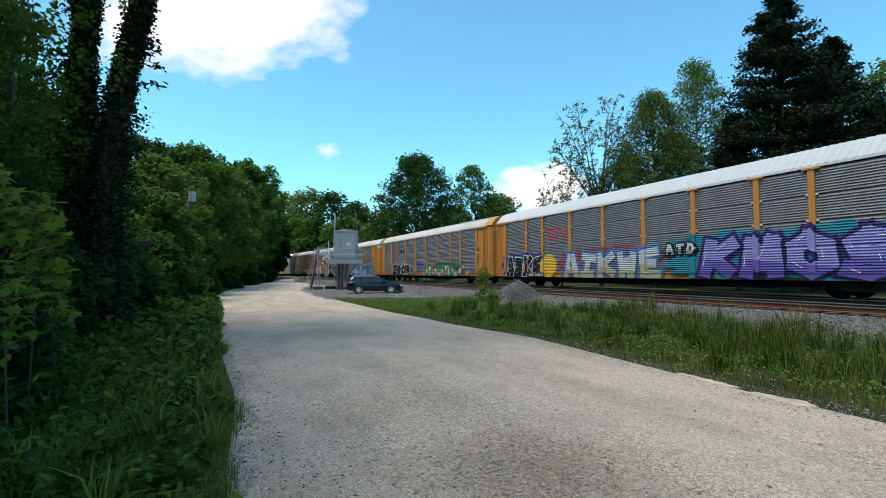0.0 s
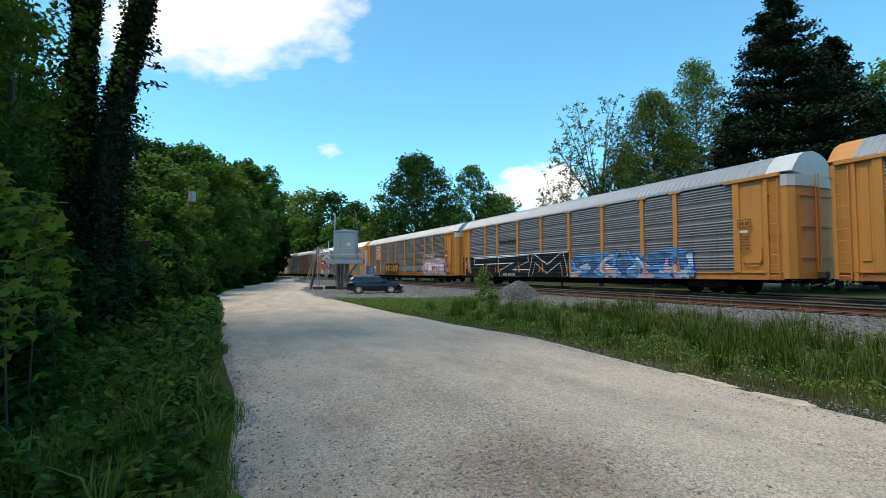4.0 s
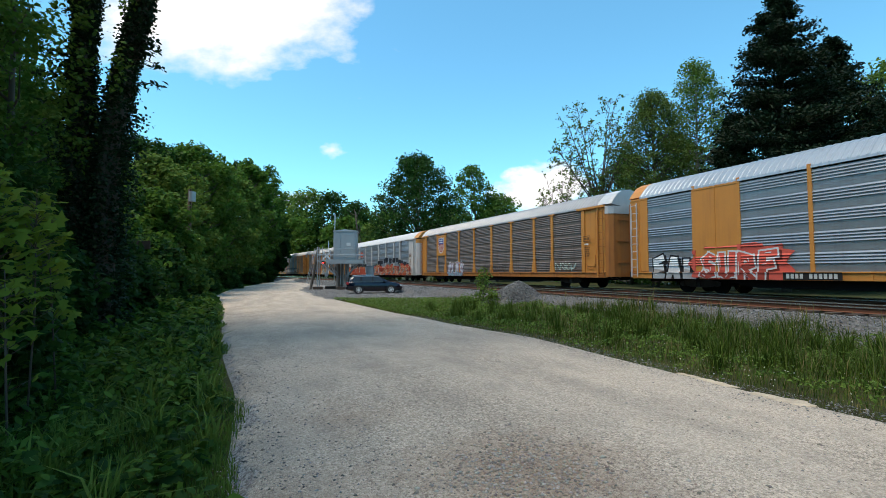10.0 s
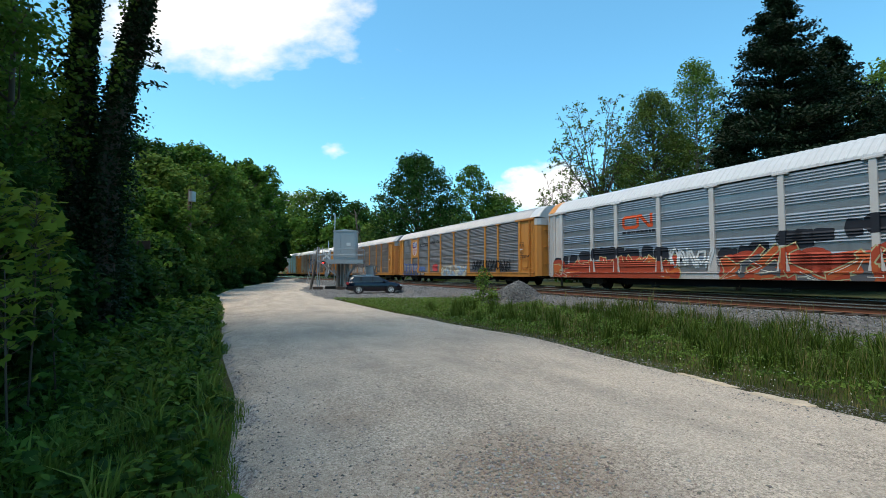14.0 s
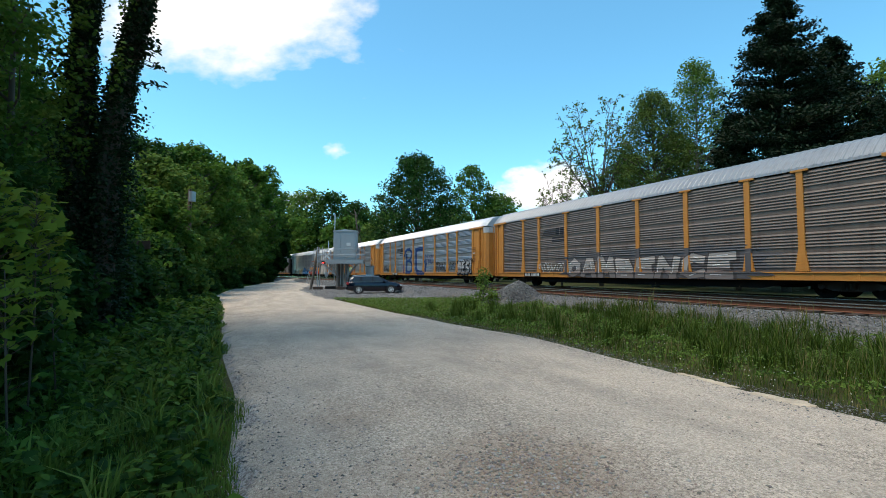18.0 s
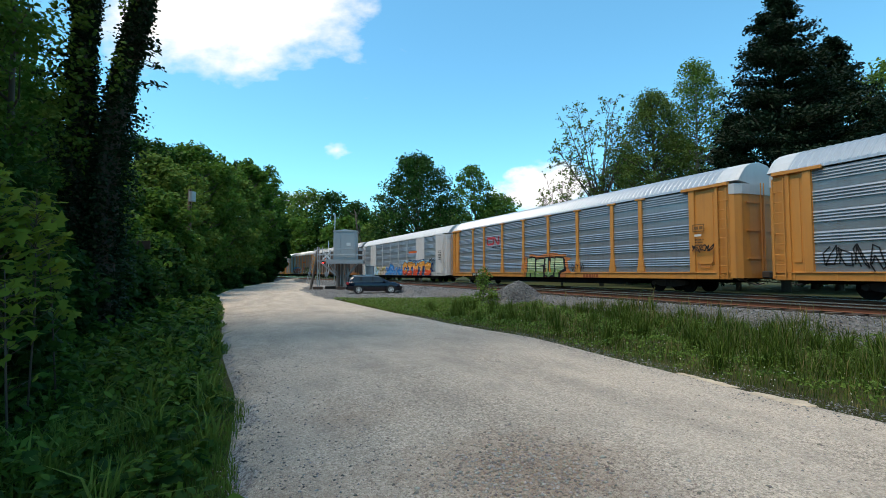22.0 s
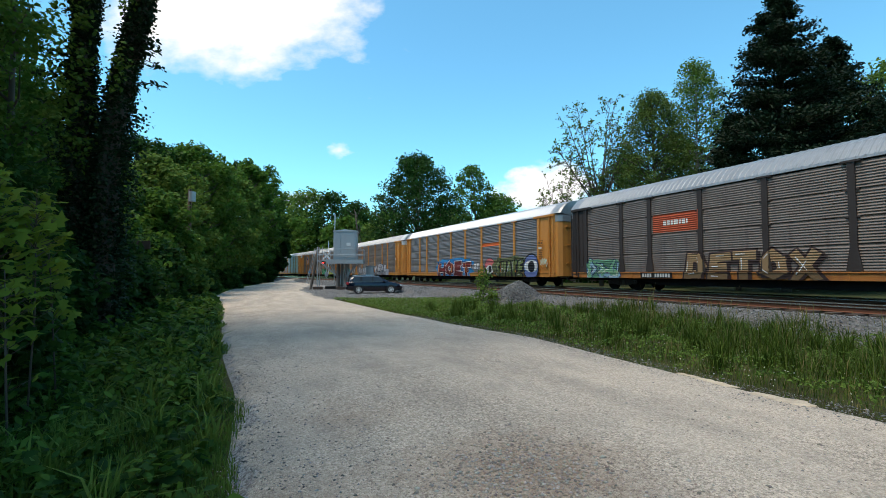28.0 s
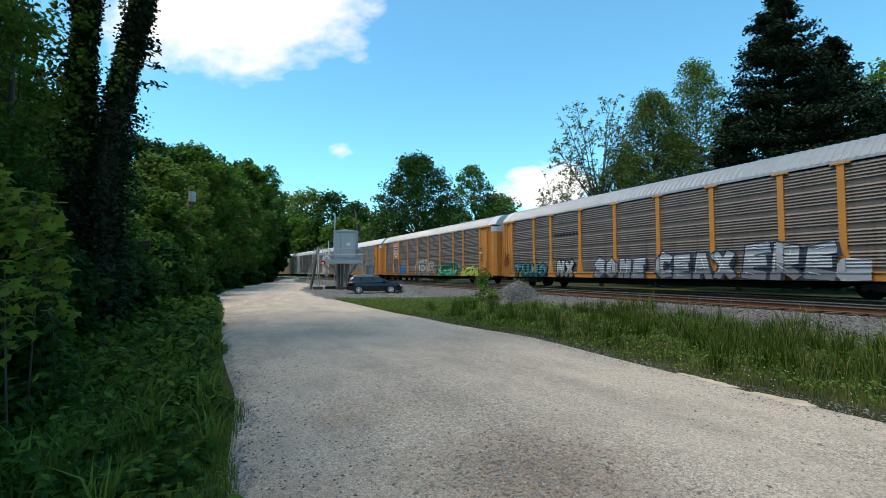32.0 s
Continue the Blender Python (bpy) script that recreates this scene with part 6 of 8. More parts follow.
# maple saplings close to the camera
for i, (px, d, h, n, wide) in enumerate([(58, 5.0, 2.62, 95, 0.42), (-4, 4.7, 2.8, 100, 0.40), (112, 5.6, 2.10, 40, 0.30), (30, 4.3, 1.75, 46, 0.38)]):
    rng = np.random.default_rng(120 + i)
    ob = tagged(new("sapling"), "broad-leaved maple sapling beside the road", "sapling", "maple saplings")
    ob.matrix_basis = pose(on_bearing(px, d), d, -0.05)
    lean = rng.normal(size=2) * 0.08
    put("stem", join_tubes("stem", [tube([(0, 0, 0), (lean[0] * 0.4, lean[1], h * 0.5), (lean[0], lean[1], h)], [0.012, 0.009, 0.004], 6)], BARK), ob)
    lv, tw = [], []
    for k in range(n):
        t = rng.beta(2.2, 1.3)
        z = h * (0.42 + 0.58 * t)
        a = rng.uniform(0, 2 * math.pi)
        q = wide * (1.15 - 0.75 * t) * math.sqrt(rng.random())
        tip = np.array([lean[0] * z / h + q * math.cos(a), lean[1] + q * math.sin(a), z])
        lv.append(tip)
        tw.append(tube([(lean[0] * z / h, lean[1] * z / h, z - 0.12), tip], [0.004, 0.002], 4))
    tagged(put("leaf_stalk", join_tubes("leaf_stalk", tw, BARK), ob), kind="stuff")
    put("leaves", palmate_mesh("leaves", np.array(lv), rng.uniform(0.10, 0.20, n), rng, LEAF_MAPLE), ob)

# tall trees out of view beside the camera, added to shade the near road
for i, (x, y, h, r) in enumerate([(-12.0, 4.0, 18, 4.0), (-7.2, 1.2, 16, 3.4), (-16, 9.5, 20, 5.0)]):
    tree(x, y, h, r, "unseen tall tree added to shade the near road", LEAF_DARK, base=0.52, clumps=80, per=40, size=0.30, seed=160 + i, clump_r=0.12, group="tall roadside trees")

# unseen trees behind the camera, added as dark woods for the cars' sheets to reflect
for i, (x, y, h, r) in enumerate([(-13, -9, 13, 5), (-11, -16, 12, 5), (-18, 2, 14, 5), (-14, -20, 15, 6), (-4, -24, 14, 6), (-24, -10, 16, 6), (8, -30, 14, 6), (22, -34, 15, 7), (-22, -30, 16, 7), (34, -26, 15, 7), (44, -17, 14, 7), (55, -27, 16, 7), (52, -6, 14, 7), (66, -16, 17, 8), (64, 4, 15, 7), (80, -4, 17, 8), (33, -40, 17, 8)]):
    tree(x, y, h, r, "leafy tree at the edge of the woods", (LEAF_DARK, LEAF_MID)[i % 2], base=0.05, clumps=60, per=50, size=0.42, seed=140 + i, clump_r=0.12, group="trees at the wood's edge")

# bush beside the gravel heap
for px, d, h, r, n in ((856, 25.3, 1.95, 0.42, 30), (872, 24.6, 0.8, 0.4, 18), (828, 24.6, 0.6, 0.4, 16)):
    tree(on_bearing(px, d), d, h, r, "small light green bush beside the gravel heap", LEAF_BRIGHT, base=0.05, clumps=n, per=26, size=0.085, clump_r=0.07, seed=99 + px, trunk_r=0.02, name="bush", category="bush", group="bushes by the gravel heap")

# the ivy-clad double trunk: (bearing, height) along each stem
for stem, wide, s in (([(142, -0.1), (138, 2.7), (134, 4.7), (133, 6.4), (136, 8.0), (142, 12.0), (150, 19.0)], 0.25, 60),
                      ([(172, -0.1), (182, 2.7), (192, 4.6), (206, 6.2), (238, 8.0), (296, 11.0), (386, 18.0)], 0.24, 61)):
    d = 11.0
    rng = np.random.default_rng(s)
    ox = on_bearing(stem[0][0], d)
    t = tagged(new("tree"), "tall tree with an ivy-covered trunk, one of a pair", "tree", "ivy-clad trees")
    t.matrix_basis = pose(ox, d, -0.1)
    px, pz = [on_bearing(a, d) - ox for a, _ in stem], [b + 0.1 for _, b in stem]
    zz = np.linspace(0, pz[-1], 18)
    put("trunk", join_tubes("trunk", [tube([(float(np.interp(z, pz, px)), 0.03 * math.sin(z), float(z)) for z in zz], [wide * (1.2 - 0.055 * z) if z < 18 else 0.05 for z in zz], 10)], BARK), t)
    n = 17000
    z = rng.uniform(0, 10.0, n)
    a = rng.uniform(0, 2 * math.pi, n)
    shag = (0.045 + 0.05 * np.sin(z * 1.7 + s) ** 2 + 0.04 * np.sin(z * 4.3 + 2 * a) ** 2) * np.where(z < 5.6, 1.9, 0.85)
    rr = wide * (1.18 - 0.052 * z) + np.abs(rng.normal(size=n)) * shag * (1.25 - 0.06 * z)
    at = np.stack([np.interp(z, pz, px) + rr * np.cos(a), rr * np.sin(a), z], -1)
    put("ivy", leaf_mesh("ivy", at, rng.uniform(0.04, 0.10, n), rng, LEAF_IVY, 1.1, 0.4, fine=True), t)
    # sprays of paler leaves that hang from the trunk
    lv = []
    for k in range(30 if s == 60 else 4):
        z = rng.uniform(4.0, 9.2) if s == 60 else rng.uniform(4.6, 9.0)
        b = rng.uniform(-2.7, -0.5) if s == 60 else rng.uniform(-2.0, -1.0)
        c = np.array([np.interp(z, pz, px) + 0.42 * math.cos(b), 0.45 * math.sin(b), z])
        m = 38
        w = rng.random((m, 1))
        lv.append(c + w * [0.10 * math.cos(b), -0.1, -0.55] + rng.normal(size=(m, 3)) * [0.13, 0.10, 0.10])
    lv = np.concatenate(lv)
    put("hanging_leaves", leaf_mesh("hanging_leaves", lv, rng.uniform(0.06, 0.12, len(lv)), rng, LEAF_BRIGHT, 1.3, 0.8, fine=True), t)
    # twigs that reach out, with leaves in two rows
    tw, lv = [], []
    for k in range(8 if s == 61 else 12):
        z = rng.uniform(4.3, 8.6)
        b = rng.uniform(-0.7, 0.2) if s == 61 else rng.uniform(2.5, 3.9)
        p0 = np.array([np.interp(z, pz, px), 0.0, z])
        p1 = p0 + np.array([math.cos(b), math.sin(b), rng.uniform(-0.35, 0.15)]) * rng.uniform(0.55, 0.95)
        tw.append(tube([p0, (p0 + p1) / 2 + [0, 0, 0.08], p1], [0.02, 0.012, 0.004], 5))
        w = np.linspace(0.35, 1.05, 22)[:, None]
        lv.append(p0 * (1 - w) + p1 * w + rng.normal(size=(22, 3)) * [0.06, 0.06, 0.05])
    tagged(put("twigwork", join_tubes("twigwork", tw, BARK), t), kind="stuff")
    lv = np.concatenate(lv)
    put("twig_leaves", leaf_mesh("twig_leaves", lv, rng.uniform(0.06, 0.11, len(lv)), rng, LEAF_IVY, 1.6, 0.6, fine=True), t)
    # the crown, high above the road
    c = np.stack([rng.normal(size=60) * 2.2 + px[-1] * 0.8, rng.normal(size=60) * 2.0, rng.uniform(11.5, 20, 60)], -1)
    at = np.repeat(c, 60, 0) + rng.normal(size=(3600, 3)) * 0.5
    put("crown", leaf_mesh("crown", at, rng.uniform(0.10, 0.22, 3600), rng, LEAF_DARK), t)
    put("branchwork", join_tubes("branchwork", [tube([(np.interp(q[2] * 0.8, pz, px), 0, q[2] * 0.8), q], [0.07, 0.02], 5) for q in c[::3]], BARK), t)

# leafy boughs behind the ivy trunks; two unseen tall trees added for the cars' reflections
for i, (px, d, h, r, b, sz) in enumerate([(8, 13.0, 10.5, 1.5, 0.30, 0.12), (-150, 22, 18, 3.6, 0.1, 0.26), (-420, 26, 22, 6.0, 0.1, 0.3)]):
    tree(on_bearing(px, d), d, h, r, "tall leafy tree in the woods beside the road", (LEAF_BRIGHT, LEAF_DARK)[i % 2], base=b, clumps=(34, 120, 120)[i], per=(40, 90, 90)[i], size=sz, seed=200 + i, clump_r=0.11, group="tall roadside trees", fine=i < 1)


# ---- grass and undergrowth ----
WHITE_BLOOM = plain("white_bloom", (0.55, 0.56, 0.48), 0.8)


def stones(name, at, size, rng, mat, flat=0.7):
    """Small angular stones of eight faces."""
    n = len(at)
    base = np.array([(1, 0, 0), (0, 1, 0), (-1, 0, 0), (0, -1, 0), (0, 0, 1), (0, 0, -1)], float)
    v = base[None] * rng.uniform(0.6, 1.25, (n, 6, 1)) + rng.normal(size=(n, 6, 3)) * 0.16
    q = rng.uniform(0, 2 * math.pi, n)
    c, s = np.cos(q)[:, None], np.sin(q)[:, None]
    x, y = v[..., 0] * c - v[..., 1] * s, v[..., 0] * s + v[..., 1] * c
    v = np.stack([x, y, v[..., 2] * flat], -1) * (np.asarray(size) / 2)[:, None, None] + at[:, None, :]
    b = np.arange(n)[:, None] * 6
    f = np.concatenate([b + t for t in ([0, 1, 4], [1, 2, 4], [2, 3, 4], [3, 0, 4], [1, 0, 5], [2, 1, 5], [3, 2, 5], [0, 3, 5])])
    return mesh_from(name, v.reshape(-1, 3), f, mat)


def blades(name, at, height, rng, mat, width=0.012, bend=0.45):
    """Grass blades, three triangles each, bent over to random sides."""
    n = len(at)
    a = rng.uniform(0, 2 * math.pi, n)
    d = np.stack([np.cos(a), np.sin(a), np.zeros(n)], -1)
    e = np.stack([-np.sin(a), np.cos(a), np.zeros(n)], -1)
    h = np.asarray(height)[:, None]
    k = bend * rng.uniform(0.2, 1.3, n)[:, None]
    w = (width * rng.uniform(0.6, 1.5, n))[:, None]
    up = np.array([0, 0, 1.0])
    mid = at + up * h * 0.55 + d * h * k * 0.35
    v = np.stack([at - e * w / 2, at + e * w / 2, mid - e * w * 0.42, mid + e * w * 0.42, at + up * h * (1 - 0.35 * k) + d * h * k], 1)
    b = np.arange(n)[:, None] * 5
    f = np.concatenate([b + [0, 1, 3], b + [0, 3, 2], b + [2, 3, 4]])
    return mesh_from(name, v.reshape(-1, 3), f, mat)


def scatter(rng, n, x0, x1, y0, y1, keep):
    x, y = rng.uniform(x0, x1, n), rng.uniform(y0, y1, n)
    ok = keep(x, y)
    return x[ok], y[ok]


def lumps(x, y, scale, seed=0):
    """Soft clumping, 0 to 1."""
    return 0.5 + 0.25 * (np.sin(x * scale + seed) + np.sin(y * scale * 1.3 + 2 * seed)) * 1.0 + 0.25 * np.sin((x + y) * scale * 0.6 + seed) * np.sin((x - y) * scale * 2.1)


def verge_field():
    rng = np.random.default_rng(5)
    inside = lambda x, y: (x > edge_x(RIGHT_EDGE, y) - 0.24 + 0.22 * np.sin(y * 1.7) * np.sin(y * 0.61)) & (off_track(x, y) < -5.6 + 0.5 * np.sin(x * 1.1 + y * 0.7))
    x, y = scatter(rng, 330000, -9, 22, 1.0, 31.5, inside)
    thin = rng.random(len(x)) < np.clip(12.0 / np.hypot(x, y), 0.25, 1.0)
    x, y = x[thin], y[thin]
    u = off_track(x, y)
    edge = np.clip((x - edge_x(RIGHT_EDGE, y)) / 1.6, 0.0, 1.0)
    tall = np.clip((x - 1.5) / 5.0, 0.0, 1.0) * edge * np.clip((26.0 - y) / 8.0, 0.25, 1.0)
    h = (0.06 + 0.05 * edge + 0.40 * tall * lumps(x, y, 1.9, 1) ** 2 * 1.6) * rng.uniform(0.5, 1.35, len(x))
    far = np.clip(np.hypot(x, y) / 9.0, 1.0, 3.0)
    at = np.stack([x, y, np.full(len(x), -0.03) + 0.25 * np.clip(u + 6.6, 0, 1)], -1)
    dry = rng.random(len(x)) < 0.10 + 0.18 * (1 - tall)
    tagged(new("verge_grass", blades("verge_grass", at[~dry], h[~dry], rng, GRASS, 0.009 * far[~dry], 0.75)), "uneven green grass between road and railway", "grass", kind="stuff")
    tagged(new("dry_grass", blades("dry_grass", at[dry], h[dry] * 1.35, rng, GRASS_DRY, 0.008 * far[dry], 0.3)), "dry straw-coloured grass stalks in the verge", "grass", kind="stuff")
    # broad-leaved weeds between the blades
    x, y = scatter(rng, 130000, -9, 20, 1.0, 31, inside)
    at = np.stack([x, y, rng.uniform(0.0, 0.10, len(x)) + 0.16 * lumps(x, y, 2.3, 4) * np.clip((x + 3) / 5, 0.2, 1.5)], -1)
    tagged(new("verge_weeds", leaf_mesh("verge_weeds", at, rng.uniform(0.015, 0.042, len(x)) * np.clip(np.hypot(x, y) / 10, 1, 1.6), rng, LEAF_BRIGHT, 1.7)), "low broad-leaved weeds in the grass", "weeds", kind="stuff")
    x, y = scatter(rng, 5200, -9, 12, 5, 30, inside)
    at = np.stack([x, y, rng.uniform(0.06, 0.16, len(x))], -1)
    tagged(new("clover_heads", stones("clover_heads", at, rng.uniform(0.012, 0.026, len(x)), rng, WHITE_BLOOM, 0.9)), "small white clover heads in the grass", "flowers", kind="stuff")
    # dry stalks that stand in the ballast beside the rails
    q = rng.uniform(2, 22, 260)
    u = rng.uniform(-5.6, -3.8, 260)
    th = TH0 + KAPPA * q
    at = np.stack([CX + (RADIUS + u) * np.cos(th), CY - (RADIUS + u) * np.sin(th), np.interp(u, [-6.3, -5.5, -4.75, -2.7], [0.06, 0.32, 0.50, 0.53])], -1)
    tagged(new("dry_stalks", blades("dry_stalks", at, rng.uniform(0.12, 0.5, 260), rng, GRASS_DRY, 0.014, 0.4)), "dry reddish stalks in the ballast", "weeds", kind="stuff")
    # tall tufts here and there
    px, py = scatter(rng, 330, -2, 15, 4, 22, lambda a, b: inside(a, b) & (a > edge_x(RIGHT_EDGE, b) + 0.6))
    at, hh = [], []
    for a, b in zip(px, py):
        m = 110
        r = np.abs(rng.normal(size=m)) * 0.13
        t = rng.uniform(0, 2 * math.pi, m)
        at.append(np.stack([a + r * np.cos(t), b + r * np.sin(t), np.zeros(m)], -1))
        hh.append(rng.uniform(0.22, 0.75, m) * rng.uniform(0.6, 1.1))
    tagged(new("tall_grass", blades("tall_grass", np.concatenate(at), np.concatenate(hh), rng, GRASS, 0.014, 0.5)), "tufts of tall grass beside the ballast", "grass", kind="stuff")


def left_field():
    rng = np.random.default_rng(6)
    inside = lambda x, y: x < edge_x(LEFT_EDGE, y) + 0.22 + 0.20 * np.sin(y * 1.9) * np.sin(y * 0.73)
    # grass along the road's edge
    y = 1.6 + 70 * rng.random(48000) ** 2.4
    x = edge_x(LEFT_EDGE, y) + 0.06 + 0.16 * np.sin(y * 1.9) * np.sin(y * 0.73) + 0.05 * rng.normal(size=len(y)) - (1.3 + 0.09 * y) * rng.random(len(y)) ** 1.4
    back = np.clip((edge_x(LEFT_EDGE, y) - x) / 1.4, 0, 1)
    far = np.clip(np.hypot(x, y) / 8.0, 0.8, 4.0)
    h = (0.09 + 0.30 * back * lumps(x, y, 2.4, 3)) * rng.uniform(0.5, 1.4, len(x))
    at = np.stack([x, y, np.full(len(x), -0.03)], -1)
    tagged(new("roadside_grass", blades("roadside_grass", at, h, rng, LEAF_BRIGHT, 0.011 * far)), "fresh green grass along the gravel road", "grass", kind="stuff")
    # herbs and nettles: stems with leaves in whorls
    x, y = scatter(rng, 26000, -30, 0, 1.8, 42, lambda a, b: inside(a + 0.45, b) & (a > -1.05 * b - 1.0))
    thin = rng.random(len(x)) < np.clip(9.0 / np.hypot(x, y), 0.16, 1.0)
    x, y = x[thin], y[thin]
    back = np.clip((edge_x(LEFT_EDGE, y) - x) / 3.0, 0, 1)
    tall = (0.22 + 0.55 * back * (0.4 + lumps(x, y, 1.3, 2))) * rng.uniform(0.6, 1.25, len(x))
    at, sz = [], []
    for i in range(12):
        t = (i + 1.0) / 12
        a = rng.uniform(0, 2 * math.pi, len(x))
        reach = 0.10 * (1.15 - t) + 0.03
        at.append(np.stack([x + reach * np.cos(a), y + reach * np.sin(a), tall * t], -1))
        sz.append((0.084 * (1.2 - 0.5 * t)) * np.clip(np.hypot(x, y) / 8, 1.0, 2.6) * rng.uniform(0.7, 1.3, len(x)))
    at, sz = np.concatenate(at), np.concatenate(sz)
    pick = rng.random(len(at)) < 0.6
    tagged(new("undergrowth", leaf_mesh("undergrowth", at[pick], sz[pick], rng, LEAF_MID, 1.9, 0.3, 0.9, fine=True)), "dense leafy herbs and nettles under the trees", "undergrowth", kind="stuff")
    tagged(new("shaded_undergrowth", leaf_mesh("shaded_undergrowth", at[~pick], sz[~pick], rng, LEAF_DARK, 1.9, 0.3, 0.9, fine=True)), "dark leafy herbs under the trees", "undergrowth", kind="stuff")
    stems = np.stack([x, y, np.full(len(x), -0.03)], -1)
    tagged(new("herb_stems", blades("herb_stems", stems, tall, rng, LEAF_MID, 0.008, 0.12)), "thin green stems of the herbs", "undergrowth", kind="stuff")
    # broad arching blades near the road
    px, py = scatter(rng, 130, -7, -0.8, 2.4, 12, lambda a, b: inside(a + 0.3, b) & (a > -0.95 * b))
    at, hh = [], []
    for a, b in zip(px, py):
        m = 26
        r = np.abs(rng.normal(size=m)) * 0.10
        t = rng.uniform(0, 2 * math.pi, m)
        at.append(np.stack([a + r * np.cos(t), b + r * np.sin(t), np.full(m, -0.02)], -1))
        hh.append(rng.uniform(0.25, 0.62, m))
    tagged(new("broad_grass", blades("broad_grass", np.concatenate(at), np.concatenate(hh), rng, LEAF_BRIGHT, 0.022, 0.8)), "broad-bladed grass tufts at the road's edge", "grass", kind="stuff")
    # leaf litter and low leaves that close the ground
    x, y = scatter(rng, 60000, -34, 0, 1.5, 40, lambda a, b: inside(a + 0.3, b) & (a > -1.05 * b - 1.0))
    at = np.stack([x, y, rng.uniform(0.0, 0.22, len(x))], -1)
    tagged(new("low_leaves", leaf_mesh("low_leaves", at, rng.uniform(0.05, 0.10, len(x)) * np.clip(np.hypot(x, y) / 8, 1, 3), rng, LEAF_DARK, 1.5, 0, 1.2)), "low dark leaves that cover the soil", "undergrowth", kind="stuff")


verge_field()
left_field()


# ---- loose stones ----
def pebble(name, cols):
    m, nt, b = nodes_of(name)
    geo = nt.nodes.new("ShaderNodeNewGeometry")
    c = ramp(nt, geo.outputs["Random Per Island"], [(i / (len(cols) - 1), c) for i, c in enumerate(cols)])
    n = tex(nt, "noise", 40, 3)
    c = mixc(nt, 0.3, c, n.outputs[1], "OVERLAY")
    nt.links.new(c, b.inputs["Base Color"])
    b.inputs["Roughness"].default_value = 0.9
    b.inputs["Specular IOR Level"].default_value = 0.2
    return m


PEBBLE = pebble("road_pebbles", [(0.12, 0.11, 0.10), (0.36, 0.33, 0.29), (0.19, 0.17, 0.15), (0.46, 0.43, 0.39), (0.26, 0.22, 0.19), (0.15, 0.14, 0.135)])
BROKEN = pebble("ballast_stones", [(0.06, 0.062, 0.064), (0.19, 0.193, 0.196), (0.10, 0.102, 0.104), (0.31, 0.312, 0.312), (0.14, 0.14, 0.136)])
# oily stones, with the train's shade put into their near-black colour
OILY_SHADED = pebble("oily_stones", [(0.010, 0.009, 0.008), (0.034, 0.028, 0.024), (0.020, 0.015, 0.012)])
HEAPED = pebble("heaped_stones", [(0.04, 0.042, 0.044), (0.15, 0.152, 0.154), (0.08, 0.081, 0.082), (0.24, 0.242, 0.242)])
RUDDY = pebble("ruddy_stones", [(0.16, 0.15, 0.145), (0.36, 0.28, 0.21), (0.26, 0.22, 0.19), (0.42, 0.39, 0.35), (0.25, 0.235, 0.22)])


def bed_height(u):
    return np.interp(u, [-7.0, -6.3, -5.5, -4.75, -2.7], [-0.1, 0.06, 0.32, 0.50, 0.53])


def road_z(x, y):
    """Height of the road's surface."""
    a, b = edge_x(LEFT_EDGE, y), edge_x(RIGHT_EDGE, y)
    w = np.clip((x - a) / (b - a), 0, 1)
    return 0.015 + 0.035 * np.sin(math.pi * w) + 0.022 * np.array([noise.noise((p * 0.7, q * 0.35, 1)) for p, q in zip(x, y)])


